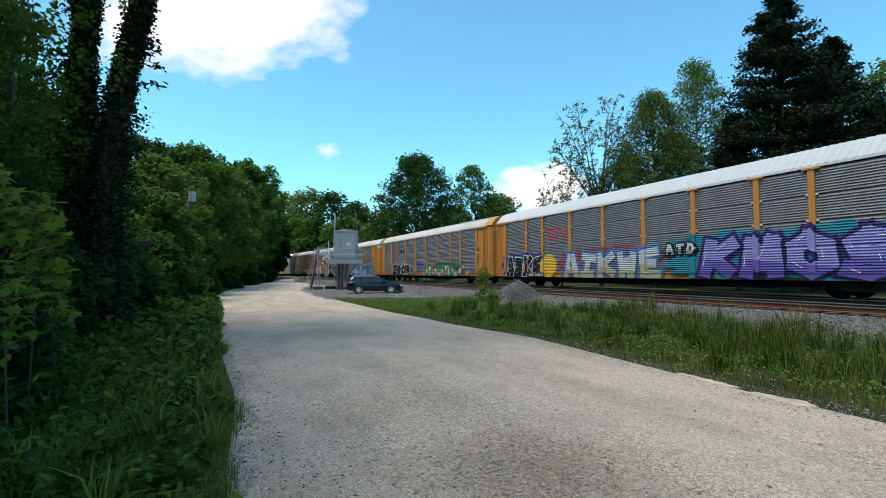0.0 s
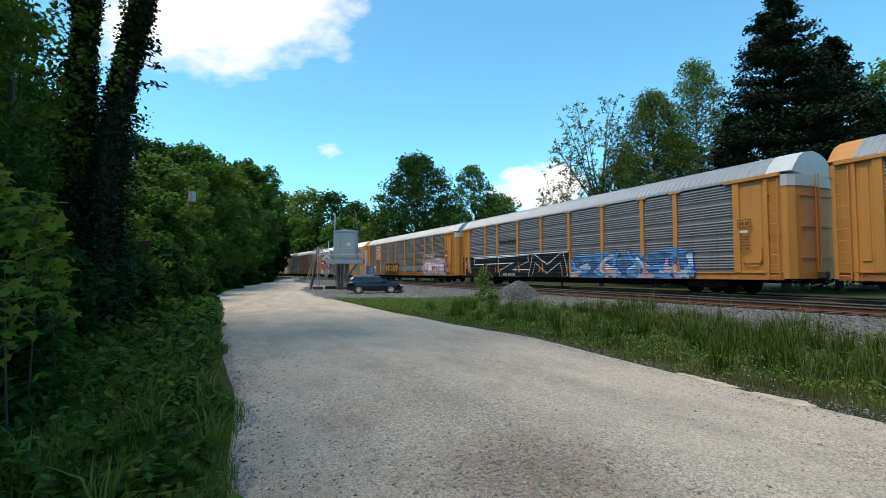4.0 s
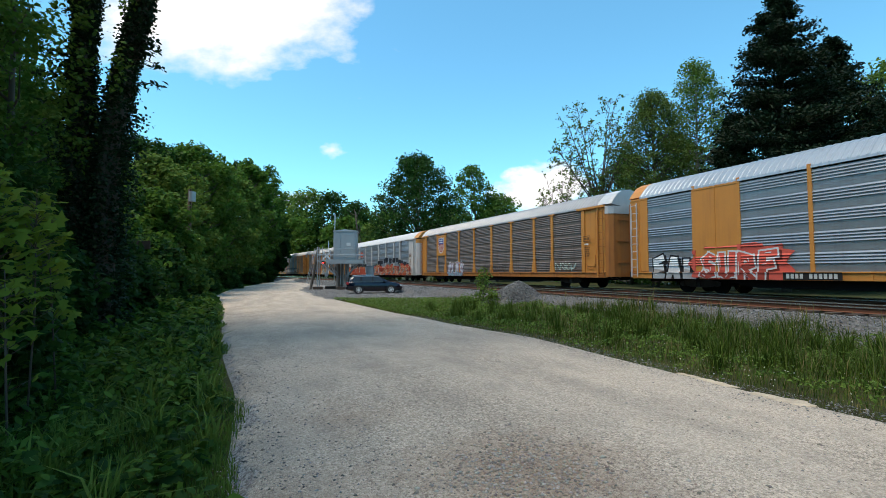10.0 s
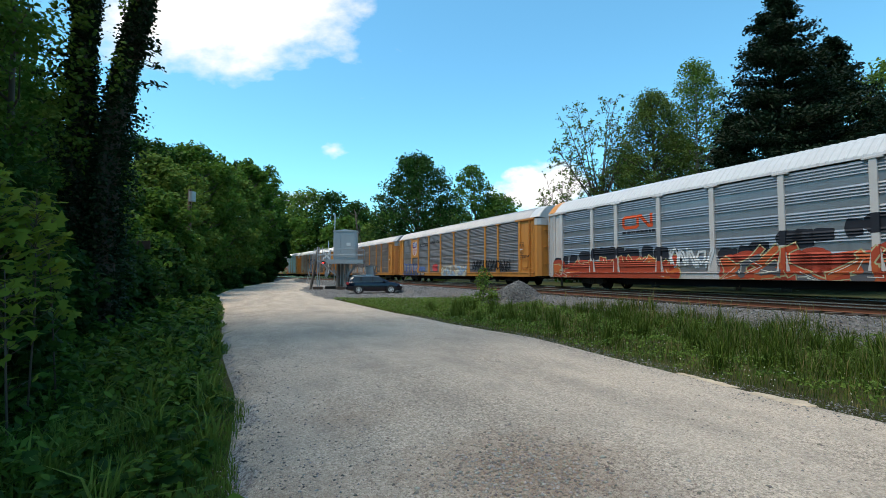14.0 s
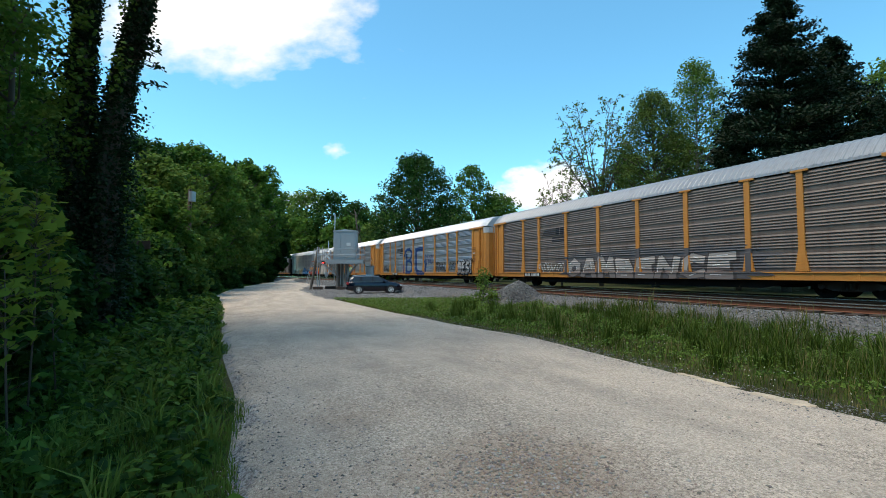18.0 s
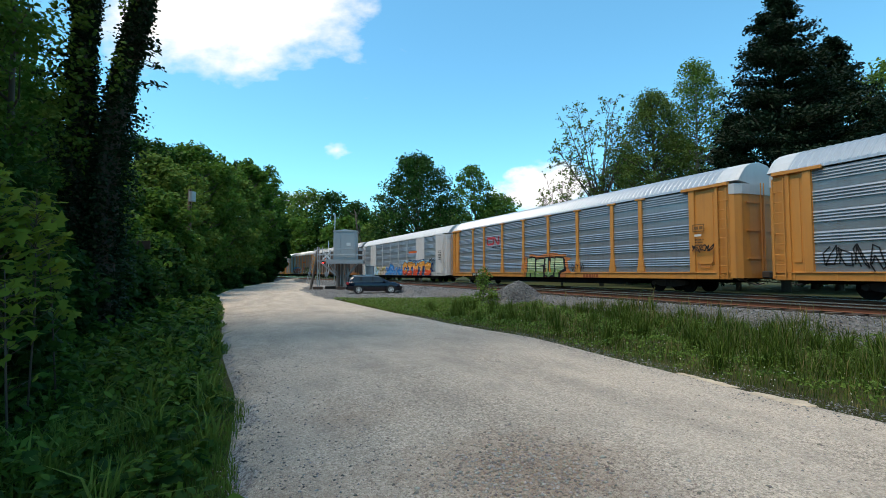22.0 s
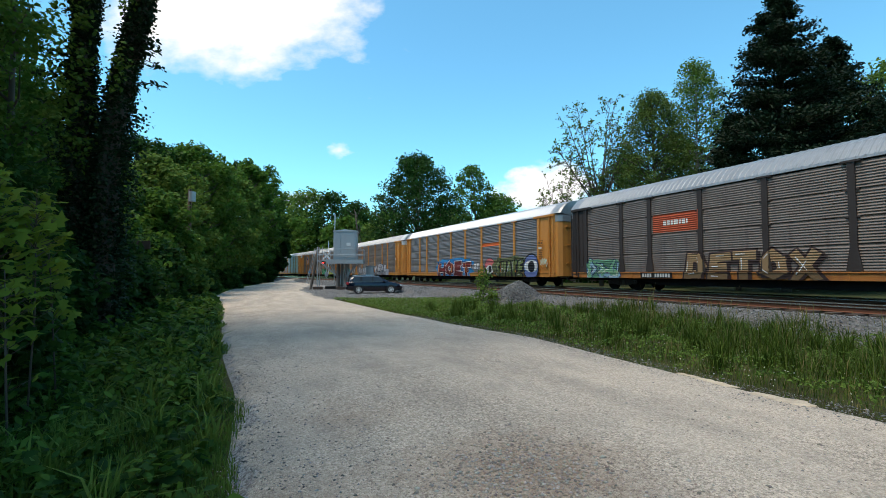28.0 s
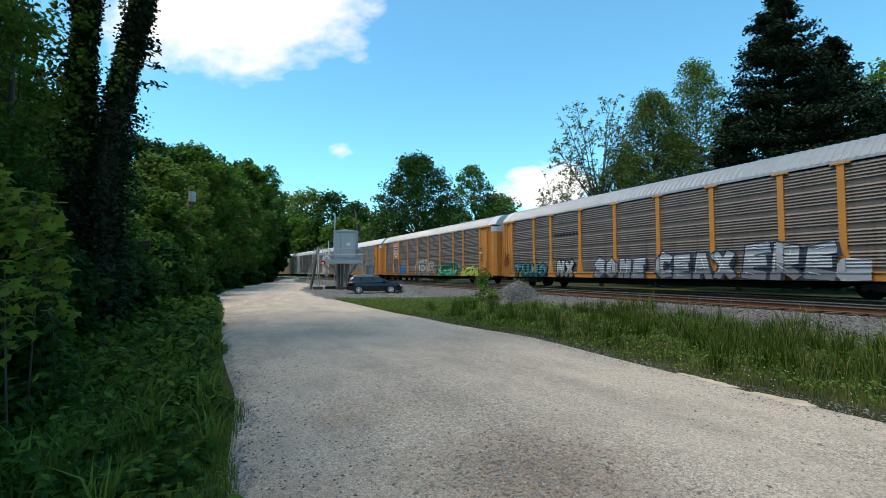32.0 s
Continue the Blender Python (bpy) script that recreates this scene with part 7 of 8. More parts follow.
def loose_stones():
    rng = np.random.default_rng(9)
    n = 17000
    s = 4 + 75 * rng.random(n) ** 1.6
    u = np.concatenate([rng.uniform(-6.7, -4.0, n * 5 // 6), rng.uniform(-3.95, 3.4, n - n * 5 // 6)])
    th = TH0 + KAPPA * s
    x = CX + (RADIUS + u) * np.cos(th)
    y = CY - (RADIUS + u) * np.sin(th)
    at = np.stack([x, y, bed_height(u) + rng.uniform(-0.01, 0.03, n)], -1)
    size = rng.uniform(0.04, 0.10, n) * np.clip(s / 25, 0.9, 1.8)
    out = u < -3.96
    tagged(new("ballast_stones", stones("ballast_stones", at[out], size[out], rng, BROKEN)), "loose grey ballast stones beside the rails", "stones", kind="stuff")
    tagged(new("oily_stones", stones("oily_stones", at[~out], size[~out], rng, OILY_SHADED)), "oily stones between the rails, darkened for the train's shade", "stones", kind="stuff")
    m = 9000
    y = 30 + 26 * rng.random(m) ** 1.3
    x = edge_x(RIGHT_EDGE, y) - 0.8 + 11 * rng.random(m)
    ok = off_track(x, y) < -5.4
    at = np.stack([x, y, np.full(m, 0.02)], -1)[ok]
    tagged(new("apron_stones", stones("apron_stones", at, rng.uniform(0.05, 0.15, len(at)), rng, BROKEN, 0.6)), "loose grey stones on the apron", "stones", kind="stuff")
    on_road = lambda a, b: (a > edge_x(LEFT_EDGE, b) - 0.1) & (a < edge_x(RIGHT_EDGE, b) + 0.4)
    r = 2.2 + 20 * rng.random(54000) ** 2.2
    x = rng.uniform(-1, 1, len(r)) * r * 0.98
    ok = on_road(x, r)
    x, y = x[ok], r[ok]
    wheel = np.clip(np.abs(lumps(x * 1.3 + 0.5 * y, y * 0.2, 2.2, 1) - 0.3) * 1.7, 0.15, 1)
    ok = rng.random(len(x)) < wheel
    x, y = x[ok], y[ok]
    big = rng.pareto(3.0, len(x))
    at = np.stack([x, y, road_z(x, y) + 0.002], -1)
    tagged(new("road_pebbles", stones("road_pebbles", at, np.clip(0.008 + 0.009 * big, 0.007, 0.05), rng, PEBBLE, 0.6)), "scattered pebbles on the gravel road", "stones", kind="stuff")
    n = 2400
    x, y = 0.66 + rng.normal(size=n) * 0.38, 4.0 + rng.normal(size=n) * 0.42
    at = np.stack([x, y, road_z(x, y) + 0.003], -1)
    tagged(new("ruddy_stones", stones("ruddy_stones", at, 0.010 + 0.042 * rng.random(n) ** 2.0, rng, RUDDY, 0.6)), "patch of reddish broken stones in the road", "stones", kind="stuff")
    n = 3500
    t = rng.random(n)
    y = 2.5 + 18 * t ** 1.5
    x = edge_x(LEFT_EDGE, y) + np.abs(rng.normal(size=n)) * 0.8 + 0.1
    at = np.stack([x, y, np.full(n, 0.02)], -1)
    m = 4000
    y = np.concatenate([y, 4.5 + 14 * rng.random(m) ** 1.4])
    x = np.concatenate([x, edge_x(RIGHT_EDGE, y[n:]) + 0.15 - np.abs(rng.normal(size=m)) * 0.45])
    n += m
    at = np.stack([x, y, road_z(x, y) + 0.003], -1)
    tagged(new("edge_stones", stones("edge_stones", at, 0.008 + 0.028 * rng.random(n) ** 2.2, rng, BROKEN, 0.6)), "grey stones along the road's edge", "stones", kind="stuff")


loose_stones()


def heap():
    """Heap of ballast beside the track."""
    ob = tagged(new("gravel_heap"), "heap of grey crushed stone beside the railway", "gravel heap")
    cx, cy = on_bearing(912, 25.2), 25.2
    ob.matrix_basis = pose(cx, cy, 0.0)
    n, k = 14, 30
    rings = []
    for i in range(n):
        t = i / (n - 1)
        ring = []
        for j in range(k):
            a = 2 * math.pi * j / k
            rx, ry = 1.95 * (1 - t) + 0.02, 1.5 * (1 - t) + 0.02
            z = 1.28 * (1 - (1 - t) ** 1.25) - 0.05
            w = 1 + 0.13 * noise.noise((2 * math.cos(a), 2 * math.sin(a), 3 * t))
            ring.append((rx * w * math.cos(a) + 0.18 * t, ry * w * math.sin(a), z + 0.07 * noise.noise((4 * math.cos(a) * (1 - t), 4 * math.sin(a) * (1 - t), 9))))
        rings.append(ring)
    v, f = sweep(rings)
    put("mound", mesh_from("mound", v, f, BALLAST, True), ob)
    rng = np.random.default_rng(12)
    m = 6500
    t = 1 - np.sqrt(rng.random(m))
    a = rng.uniform(0, 2 * math.pi, m)
    at = np.stack([1.98 * (1 - t) * np.cos(a) + 0.18 * t, 1.53 * (1 - t) * np.sin(a), 1.28 * (1 - (1 - t) ** 1.25) - 0.03], -1)
    tagged(put("loose_stone", stones("loose_stone", at, rng.uniform(0.05, 0.12, m), rng, HEAPED), ob), kind="stuff")


heap()


def dirt_patch():
    """Pale washed-out soil where the verge meets the road."""
    for y0, y1, dx, wide in ((6.0, 6.75, -0.34, 0.17), (7.0, 8.05, -0.27, 0.09)):
        rows, k, n = [], 7, 25
        for i in range(n):
            t = i / (n - 1)
            y = y0 + (y1 - y0) * t
            c = float(edge_x(RIGHT_EDGE, y)) + dx + 0.05 * noise.noise((y * 3, 0, 1))
            w = wide * math.sin(math.pi * t) ** 0.5 * (1 + 0.6 * noise.noise((y * 5, 2, 0))) + 0.01
            for j in range(k):
                q = 2 * j / (k - 1) - 1
                rows.append((c + w * q + 0.05 * noise.noise((y * 8, q, 4)), y, 0.030 - 0.02 * q * q + 0.02 * noise.noise((y * 6, q * 2, 8))))
        idx = np.arange(n * k).reshape(n, k)
        f = np.stack([idx[:-1, :-1], idx[:-1, 1:], idx[1:, 1:], idx[1:, :-1]], -1).reshape(-1, 4)
        tagged(new("bare_soil", mesh_from("bare_soil", np.array(rows), f, DIRT, True)), "pale bare soil at the road's edge", "soil", kind="structure")


dirt_patch()


# ---- parked estate car ----
NAVY_PAINT, _nt, _b = nodes_of("car_navy_paint")
_b.inputs["Base Color"].default_value = (0.002, 0.004, 0.014, 1)
_b.inputs["Roughness"].default_value = 0.14
_b.inputs["Coat Weight"].default_value = 0.5
_b.inputs["Coat Roughness"].default_value = 0.06
_b.inputs["Specular IOR Level"].default_value = 0.35
bump(_nt, _b, tex(_nt, "noise", 3, 2).outputs[0], 0.02, 0.01)
GLASS_DARK = plain("tinted_glass", (0.022, 0.026, 0.030), 0.08)
GLASS_DARK.node_tree.nodes["Principled BSDF"].inputs["Specular IOR Level"].default_value = 0.5
TYRE = plain("tyre_rubber", (0.015, 0.015, 0.016), 0.8)
ALLOY = plain("alloy_wheel", (0.78, 0.79, 0.80), 0.35, 0.5)
CHROME = plain("chrome_trim", (0.7, 0.7, 0.72), 0.15, 0.9)
TAIL_RED = plain("tail_light_red", (0.35, 0.01, 0.012), 0.2)
LAMP_CLEAR = plain("head_light_clear", (0.6, 0.62, 0.64), 0.1, 0.3)
PLATE = plain("pale_plate", (0.6, 0.6, 0.58), 0.5)
SIGNAL_RED = plain("lit_red_signal", (1.0, 0.03, 0.02), 0.4, 0.0, 3.0)
WHITE_BOARD = plain("white_board", (0.75, 0.75, 0.74), 0.5)


def loft(stations, mat_name="body"):
    """Body from stations (x, [(y, z), ...]) of the right half, mirrored."""
    rings = []
    for x, half in stations:
        left = [(x, -y, z) for y, z in half]
        right = [(x, y, z) for y, z in reversed(half)]
        rings.append(left + right)
    return sweep(rings)


def estate_car():
    car = tagged(new("estate_car"), "dark navy blue estate car parked on the gravel", "car")
    car.matrix_basis = pose(on_bearing(662.5, 39.4), 39.4, 0.0, 0, 0, 13)
    # lower body: rear at -x, nose at +x
    st = []
    for x, w, z0, z1 in ((-2.26, 0.62, 0.42, 0.78), (-2.22, 0.78, 0.32, 0.92), (-2.05, 0.86, 0.26, 0.98), (-1.4, 0.89, 0.22, 0.99), (0.0, 0.89, 0.20, 0.95), (0.9, 0.88, 0.21, 0.93),
                         (1.15, 0.87, 0.21, 0.93), (1.7, 0.85, 0.24, 0.86), (2.05, 0.78, 0.27, 0.76), (2.22, 0.62, 0.32, 0.66), (2.27, 0.45, 0.38, 0.58)):
        st.append((x, [(w * 0.80, z0), (w * 0.97, z0 + 0.10), (w, (z0 + z1) / 2), (w * 0.98, z1 - 0.10), (w * 0.90, z1), (0.02, z1 + 0.03)]))
    v, f = loft(st)
    body = put("body", mesh_from("body", v, f, NAVY_PAINT, True), car)
    # cabin with windows set into it
    st = []
    for x, w, z1 in ((-2.13, 0.70, 1.00), (-1.95, 0.68, 1.30), (-1.62, 0.66, 1.42), (-0.6, 0.67, 1.47), (0.05, 0.66, 1.45), (0.35, 0.66, 1.38), (0.75, 0.70, 1.18), (1.15, 0.76, 0.95)):
        st.append((x, [(0.80, 0.90), (0.80, 0.93), ((0.80 + w) / 2, (0.93 + z1) / 2 - 0.02), (w, z1 - 0.07), (w * 0.85, z1 - 0.01), (0.02, z1)]))
    v, f = loft(st)
    put("cabin", mesh_from("cabin", v, f, NAVY_PAINT, True), car)
    for side in (-1, 1):
        for x0, x1, x2, x3 in ((-1.78, -1.12, -1.22, -1.62), (-1.02, -0.22, -0.24, -1.06), (-0.12, 0.86, 0.30, -0.14)):
            bm = bmesh.new()
            zb, zt = 0.965, 1.385
            q = [(x0, 0.805, zb), (x1, 0.805, zb), (x2, 0.700, zt), (x3, 0.700, zt)]
            vs = [bm.verts.new((x, side * (y + 0.012), z)) for x, y, z in q] + [bm.verts.new((x, side * (y - 0.03), z)) for x, y, z in q]
            for t in ((0, 1, 2, 3), (7, 6, 5, 4), (0, 4, 5, 1), (1, 5, 6, 2), (2, 6, 7, 3), (3, 7, 4, 0)):
                bm.faces.new([vs[i] for i in t])
            bmesh.ops.recalc_face_normals(bm, faces=bm.faces)
            part("side_window", bm, GLASS_DARK, car)
        bm = bmesh.new()
        q = [(-1.82, 0.812, 0.945), (0.93, 0.812, 0.945), (0.32, 0.693, 1.402), (-1.65, 0.693, 1.402)]
        vs = [bm.verts.new((x, side * (y + 0.004), z)) for x, y, z in q] + [bm.verts.new((x, side * (y - 0.03), z)) for x, y, z in q]
        for t in ((0, 1, 2, 3), (7, 6, 5, 4), (0, 4, 5, 1), (1, 5, 6, 2), (2, 6, 7, 3), (3, 7, 4, 0)):
            bm.faces.new([vs[i] for i in t])
        bmesh.ops.recalc_face_normals(bm, faces=bm.faces)
        part("window_surround", bm, BLACK_IRON, car, "black pillars between the side windows")
        part("window_trim", rod(bmesh.new(), (-1.62, side * 0.705, 1.402), (0.30, side * 0.705, 1.402), 0.014, sides=5), CHROME, car, "bright trim over the side windows")
        bm = bmesh.new()
        for a, b in (((-1.75, 1.455), (-0.6, 1.515)), ((-0.6, 1.515), (0.05, 1.49))):
            rod(bm, (a[0], side * 0.60, a[1]), (b[0], side * 0.60, b[1]), 0.016, sides=6)
        for x, z in ((-1.75, 1.42), (-0.6, 1.47), (0.05, 1.45)):
            rod(bm, (x, side * 0.60, z - 0.03), (x, side * 0.60, z + 0.045), 0.015, sides=6)
        part("roof_rail", bm, CHROME, car, "silver roof rail")
        part("tail_light", box(bmesh.new(), -2.25, -2.02, side * 0.70 - 0.16, side * 0.70 + 0.16, 0.74, 0.93, 0.03), TAIL_RED, car, "red tail light")
        part("head_light", box(bmesh.new(), 1.98, 2.17, side * 0.62 - 0.15, side * 0.62 + 0.15, 0.58, 0.72, 0.03), LAMP_CLEAR, car, "clear head light")
        part("mirror", box(bmesh.new(), 0.62, 0.78, side * 0.93 - 0.09, side * 0.93 + 0.09, 0.93, 1.06, 0.03), NAVY_PAINT, car)
        part("trim_strip", box(bmesh.new(), -1.85, 0.9, side * 0.825 - 0.012, side * 0.825 + 0.012, 0.945, 0.96), CHROME, car, "bright trim along the windows")
        for x in (-0.95, 0.02):
            part("door_handle", box(bmesh.new(), x - 0.09, x + 0.09, side * 0.885 - 0.025, side * 0.885 + 0.025, 0.80, 0.83, 0.006), NAVY_PAINT, car)
        for x in (-1.10, -0.17, 0.82):
            part("door_seam", box(bmesh.new(), x - 0.006, x + 0.006, side * 0.888 - 0.006, side * 0.888 + 0.006, 0.32, 0.90), BLACK_IRON, car)
        for x in (-1.29, 1.29):
            arch = bmesh.new()
            rod(arch, (x, side * 0.60, 0.33), (x, side * 0.885, 0.33), 0.37, sides=24)
            part("wheel_arch", arch, TYRE, car)
            bm = bmesh.new()
            rod(bm, (x, side * 0.68, 0.315), (x, side * 0.90, 0.315), 0.315, sides=26)
            wheel = part("wheel", bm, TYRE, car, "black tyre")
            bm = bmesh.new()
            rod(bm, (x, side * 0.885, 0.315), (x, side * 0.912, 0.315), 0.215, 0.20, 22)
            part("rim", bm, BLACK_IRON, wheel)
            bm = bmesh.new()
            for i in range(7):
                a = 2 * math.pi * i / 7
                rod(bm, (x, side * 0.916, 0.315), (x + 0.205 * math.cos(a), side * 0.910, 0.315 + 0.205 * math.sin(a)), 0.028, 0.022, 6)
            for i in range(20):
                a, b = 2 * math.pi * i / 20, 2 * math.pi * (i + 1) / 20
                rod(bm, (x + 0.208 * math.cos(a), side * 0.91, 0.315 + 0.208 * math.sin(a)), (x + 0.208 * math.cos(b), side * 0.91, 0.315 + 0.208 * math.sin(b)), 0.014, sides=5)
            part("spokes", bm, ALLOY, wheel, "silver alloy spokes")
    for x0, x1, z0, z1, w in ((-2.14, -1.98, 1.02, 1.30, 0.58), (0.42, 1.10, 1.33, 1.00, 0.60)):
        bm = bmesh.new()
        vs = [bm.verts.new(p) for p in ((x0 - 0.02 if x0 < 0 else x0 + 0.02, -w, z0 + 0.02), (x0 - 0.02 if x0 < 0 else x0 + 0.02, w, z0 + 0.02), (x1 - 0.02 if x0 < 0 else x1 + 0.02, w * 0.95, z1 + 0.02), (x1 - 0.02 if x0 < 0 else x1 + 0.02, -w * 0.95, z1 + 0.02))]
        bm.faces.new(vs)
        bmesh.ops.solidify(bm, geom=bm.faces[:], thickness=0.03)
        part("rear_window" if x0 < 0 else "windscreen", bm, GLASS_DARK, car)
    part("number_plate", box(bmesh.new(), -2.275, -2.25, -0.26, 0.26, 0.60, 0.72), PLATE, car, "pale blank plate")
    part("rear_bumper", box(bmesh.new(), -2.30, -2.0, -0.80, 0.80, 0.34, 0.58, 0.06), NAVY_PAINT, car)
    rod_bm = rod(bmesh.new(), (-1.6, 0.1, 1.42), (-1.72, 0.1, 1.58), 0.008, sides=5)
    part("aerial", rod_bm, BLACK_IRON, car)


estate_car()


# ---- equipment cabinet on its raised platform ----
def equipment_platform():
    base = tagged(new("equipment_platform"), "raised galvanised steel platform with rails and a steep stair", "platform")
    d = 49.0
    ox = on_bearing(612, d)
    base.matrix_basis = pose(ox, d, 0.0, 0, 0, 6)
    deck = 2.95
    part("deck", box(bmesh.new(), -1.75, 1.85, -1.3, 1.3, deck - 0.10, deck, 0.01), GALV, base)
    part("edge_beam", box(bmesh.new(), -1.75, 1.85, -1.36, -1.30, deck - 0.36, deck + 0.06), GALV, base)
    part("edge_beam", box(bmesh.new(), -1.75, 1.85, 1.30, 1.36, deck - 0.36, deck + 0.06), GALV, base)
    for x, y in ((-0.75, -0.75), (0.05, -0.75), (-0.75, 0.75), (0.05, 0.75), (-0.35, 0.0)):
        bm = box(bmesh.new(), x - 0.09, x + 0.09, y - 0.09, y + 0.09, 0.0, deck - 0.1)
        box(bm, x - 0.18, x + 0.18, y - 0.18, y + 0.18, 0.0, 0.05)
        part("leg", bm, POLE_GREY, base)
    for x0, x1 in ((-0.75, -1.65), (0.05, 1.3)):
        for y in (-0.75, 0.75):
            part("brace", rod(bmesh.new(), (x0, y, 1.2), (x1, y, deck - 0.15), 0.05), GALV, base)
    for x in (-0.45, -0.2, 0.2, 0.32):
        part("conduit", rod(bmesh.new(), (x, -0.35, 0.0), (x, -0.35, deck - 0.1), 0.055), GALV, base)
    # railings
    for y in (-1.28, 1.28):
        for x0, x1 in ((-1.72, -1.05), (1.12, 1.82)):
            for z in (0.55, 1.1):
                part("rail", rod(bmesh.new(), (x0, y, deck + z), (x1, y, deck + z), 0.028), GALV, base)
            for x in (x0, x1):
                part("rail_post", rod(bmesh.new(), (x, y, deck), (x, y, deck + 1.12), 0.03), GALV, base)
        for z in (0.55, 1.1):
            part("rail", rod(bmesh.new(), (-1.05, y, deck + z), (1.12, y, deck + z), 0.022), GALV, base)
    for z in (0.55, 1.1):
        part("rail", rod(bmesh.new(), (1.82, -1.28, deck + z), (1.82, 1.28, deck + z), 0.028), GALV, base)
    # landing and steep ladder-stair on the road side
    part("landing", box(bmesh.new(), -2.75, -1.75, -0.9, 0.6, deck - 0.08, deck, 0.01), GALV, base)
    for y in (-0.9, 0.6):
        for z in (0.55, 1.1):
            part("rail", rod(bmesh.new(), (-2.72, y, deck + z), (-1.72, y, deck + z), 0.03), GALV, base)
        for x in (-2.72, -2.2):
            part("rail_post", rod(bmesh.new(), (x, y, deck - 0.1), (x, y, deck + 1.3), 0.035), GALV, base)
        part("brace", rod(bmesh.new(), (-2.6, y, deck - 0.1), (-0.75, y * 0.8, 1.3), 0.05), GALV, base)
    for y in (-0.62, 0.18):
        part("stringer", rod(bmesh.new(), (-3.45, y, 0.0), (-2.72, y, deck + 1.35), 0.065, sides=6), POLE_GREY, base)
        part("handrail", rod(bmesh.new(), (-3.85, y, 0.6), (-3.0, y, deck + 1.2), 0.03), GALV, base)
    for i in range(10):
        t = (i + 0.6) / 10
        x = -3.45 + 0.73 * t * deck / (deck + 1.35)
        part("tread", box(bmesh.new(), x - 0.16, x + 0.12, -0.62, 0.18, deck * t - 0.025, deck * t + 0.025), POLE_GREY, base)
    for y in (-0.9, 0.6):
        part("landing_post", rod(bmesh.new(), (-2.70, y, 0.0), (-2.70, y, deck), 0.05), GALV, base)
    for x, y, w in ((-2.6, -0.9, 0.9), (-1.6, 0.9, 1.1), (-0.3, -1.3, 0.8)):
        part("footing", box(bmesh.new(), x - w / 2, x + w / 2, y - 0.35, y + 0.35, -0.05, 0.30, 0.03), TIE_WOOD, base)
    # the cabinet
    cab = tagged(new("equipment_cabinet"), "tall grey steel equipment cabinet on the platform", "cabinet")
    cab.matrix_basis = pose(ox, d, deck, 0, 0, 6)
    part("body", box(bmesh.new(), -1.15, 1.15, -0.95, 0.95, 0.10, 2.90, 0.02), CABINET, cab)
    part("base_frame", box(bmesh.new(), -1.10, 1.10, -0.9, 0.9, 0.0, 0.10), GALV, cab)
    bm = bmesh.new()
    pts = [(-1.22, -1.02, 2.88), (1.22, -1.02, 2.88), (1.22, 1.02, 2.88), (-1.22, 1.02, 2.88), (-1.22, -1.02, 2.98), (1.22, -1.02, 2.98), (1.22, 1.02, 2.98), (-1.22, 1.02, 2.98), (0, -1.0, 3.10), (0, 1.0, 3.10)]
    vs = [bm.verts.new(p) for p in pts]
    for t in ((3, 2, 1, 0), (0, 1, 5, 4), (1, 2, 6, 5), (2, 3, 7, 6), (3, 0, 4, 7), (4, 5, 8), (6, 7, 9), (5, 6, 9, 8), (7, 4, 8, 9)):
        bm.faces.new([vs[i] for i in t])
    part("roof", bm, CABINET, cab)
    for x0, x1 in ((-1.05, -0.45), (-0.38, 1.05)):
        door = part("door", box(bmesh.new(), x0, x1, -0.985, -0.945, 0.25, 2.70, 0.01), CABINET, cab)
        part("handle", box(bmesh.new(), x1 - 0.14, x1 - 0.08, -1.03, -0.98, 1.3, 1.55, 0.008), GALV, door)
    part("mark", box(bmesh.new(), 0.15, 0.55, -0.99, -0.984, 1.45, 1.75), plain("pale_mark", (0.55, 0.58, 0.58)), cab, "pale worn sticker")
    mast = tagged(new("antenna_mast"), "thin antenna mast behind the cabinet", "mast")
    mast.matrix_basis = pose(on_bearing(592, d + 1.6), d + 1.6, 0)
    part("pole", rod(bmesh.new(), (0, 0, 0), (0, 0, 7.4), 0.04), GALV, mast)
    part("antenna", box(bmesh.new(), -0.05, 0.05, -0.05, 0.05, 6.9, 7.9), GALV, mast)


equipment_platform()


def relay_box():
    ob = tagged(new("relay_box"), "grey-blue relay box on a post beside the railway", "relay box")
    d = 50.5
    ob.matrix_basis = pose(on_bearing(655, d), d, 0.0)
    part("post", rod(bmesh.new(), (0, 0, 0), (0, 0, 1.4), 0.06), GALV, ob)
    part("housing", box(bmesh.new(), -0.40, 0.40, -0.3, 0.3, 1.3, 2.35, 0.03), CABINET, ob)
    part("door", box(bmesh.new(), -0.34, 0.34, -0.33, -0.295, 1.38, 2.27, 0.01), CABINET, ob)
    part("lid", box(bmesh.new(), -0.44, 0.44, -0.36, 0.36, 2.35, 2.41, 0.01), GALV, ob)


relay_box()


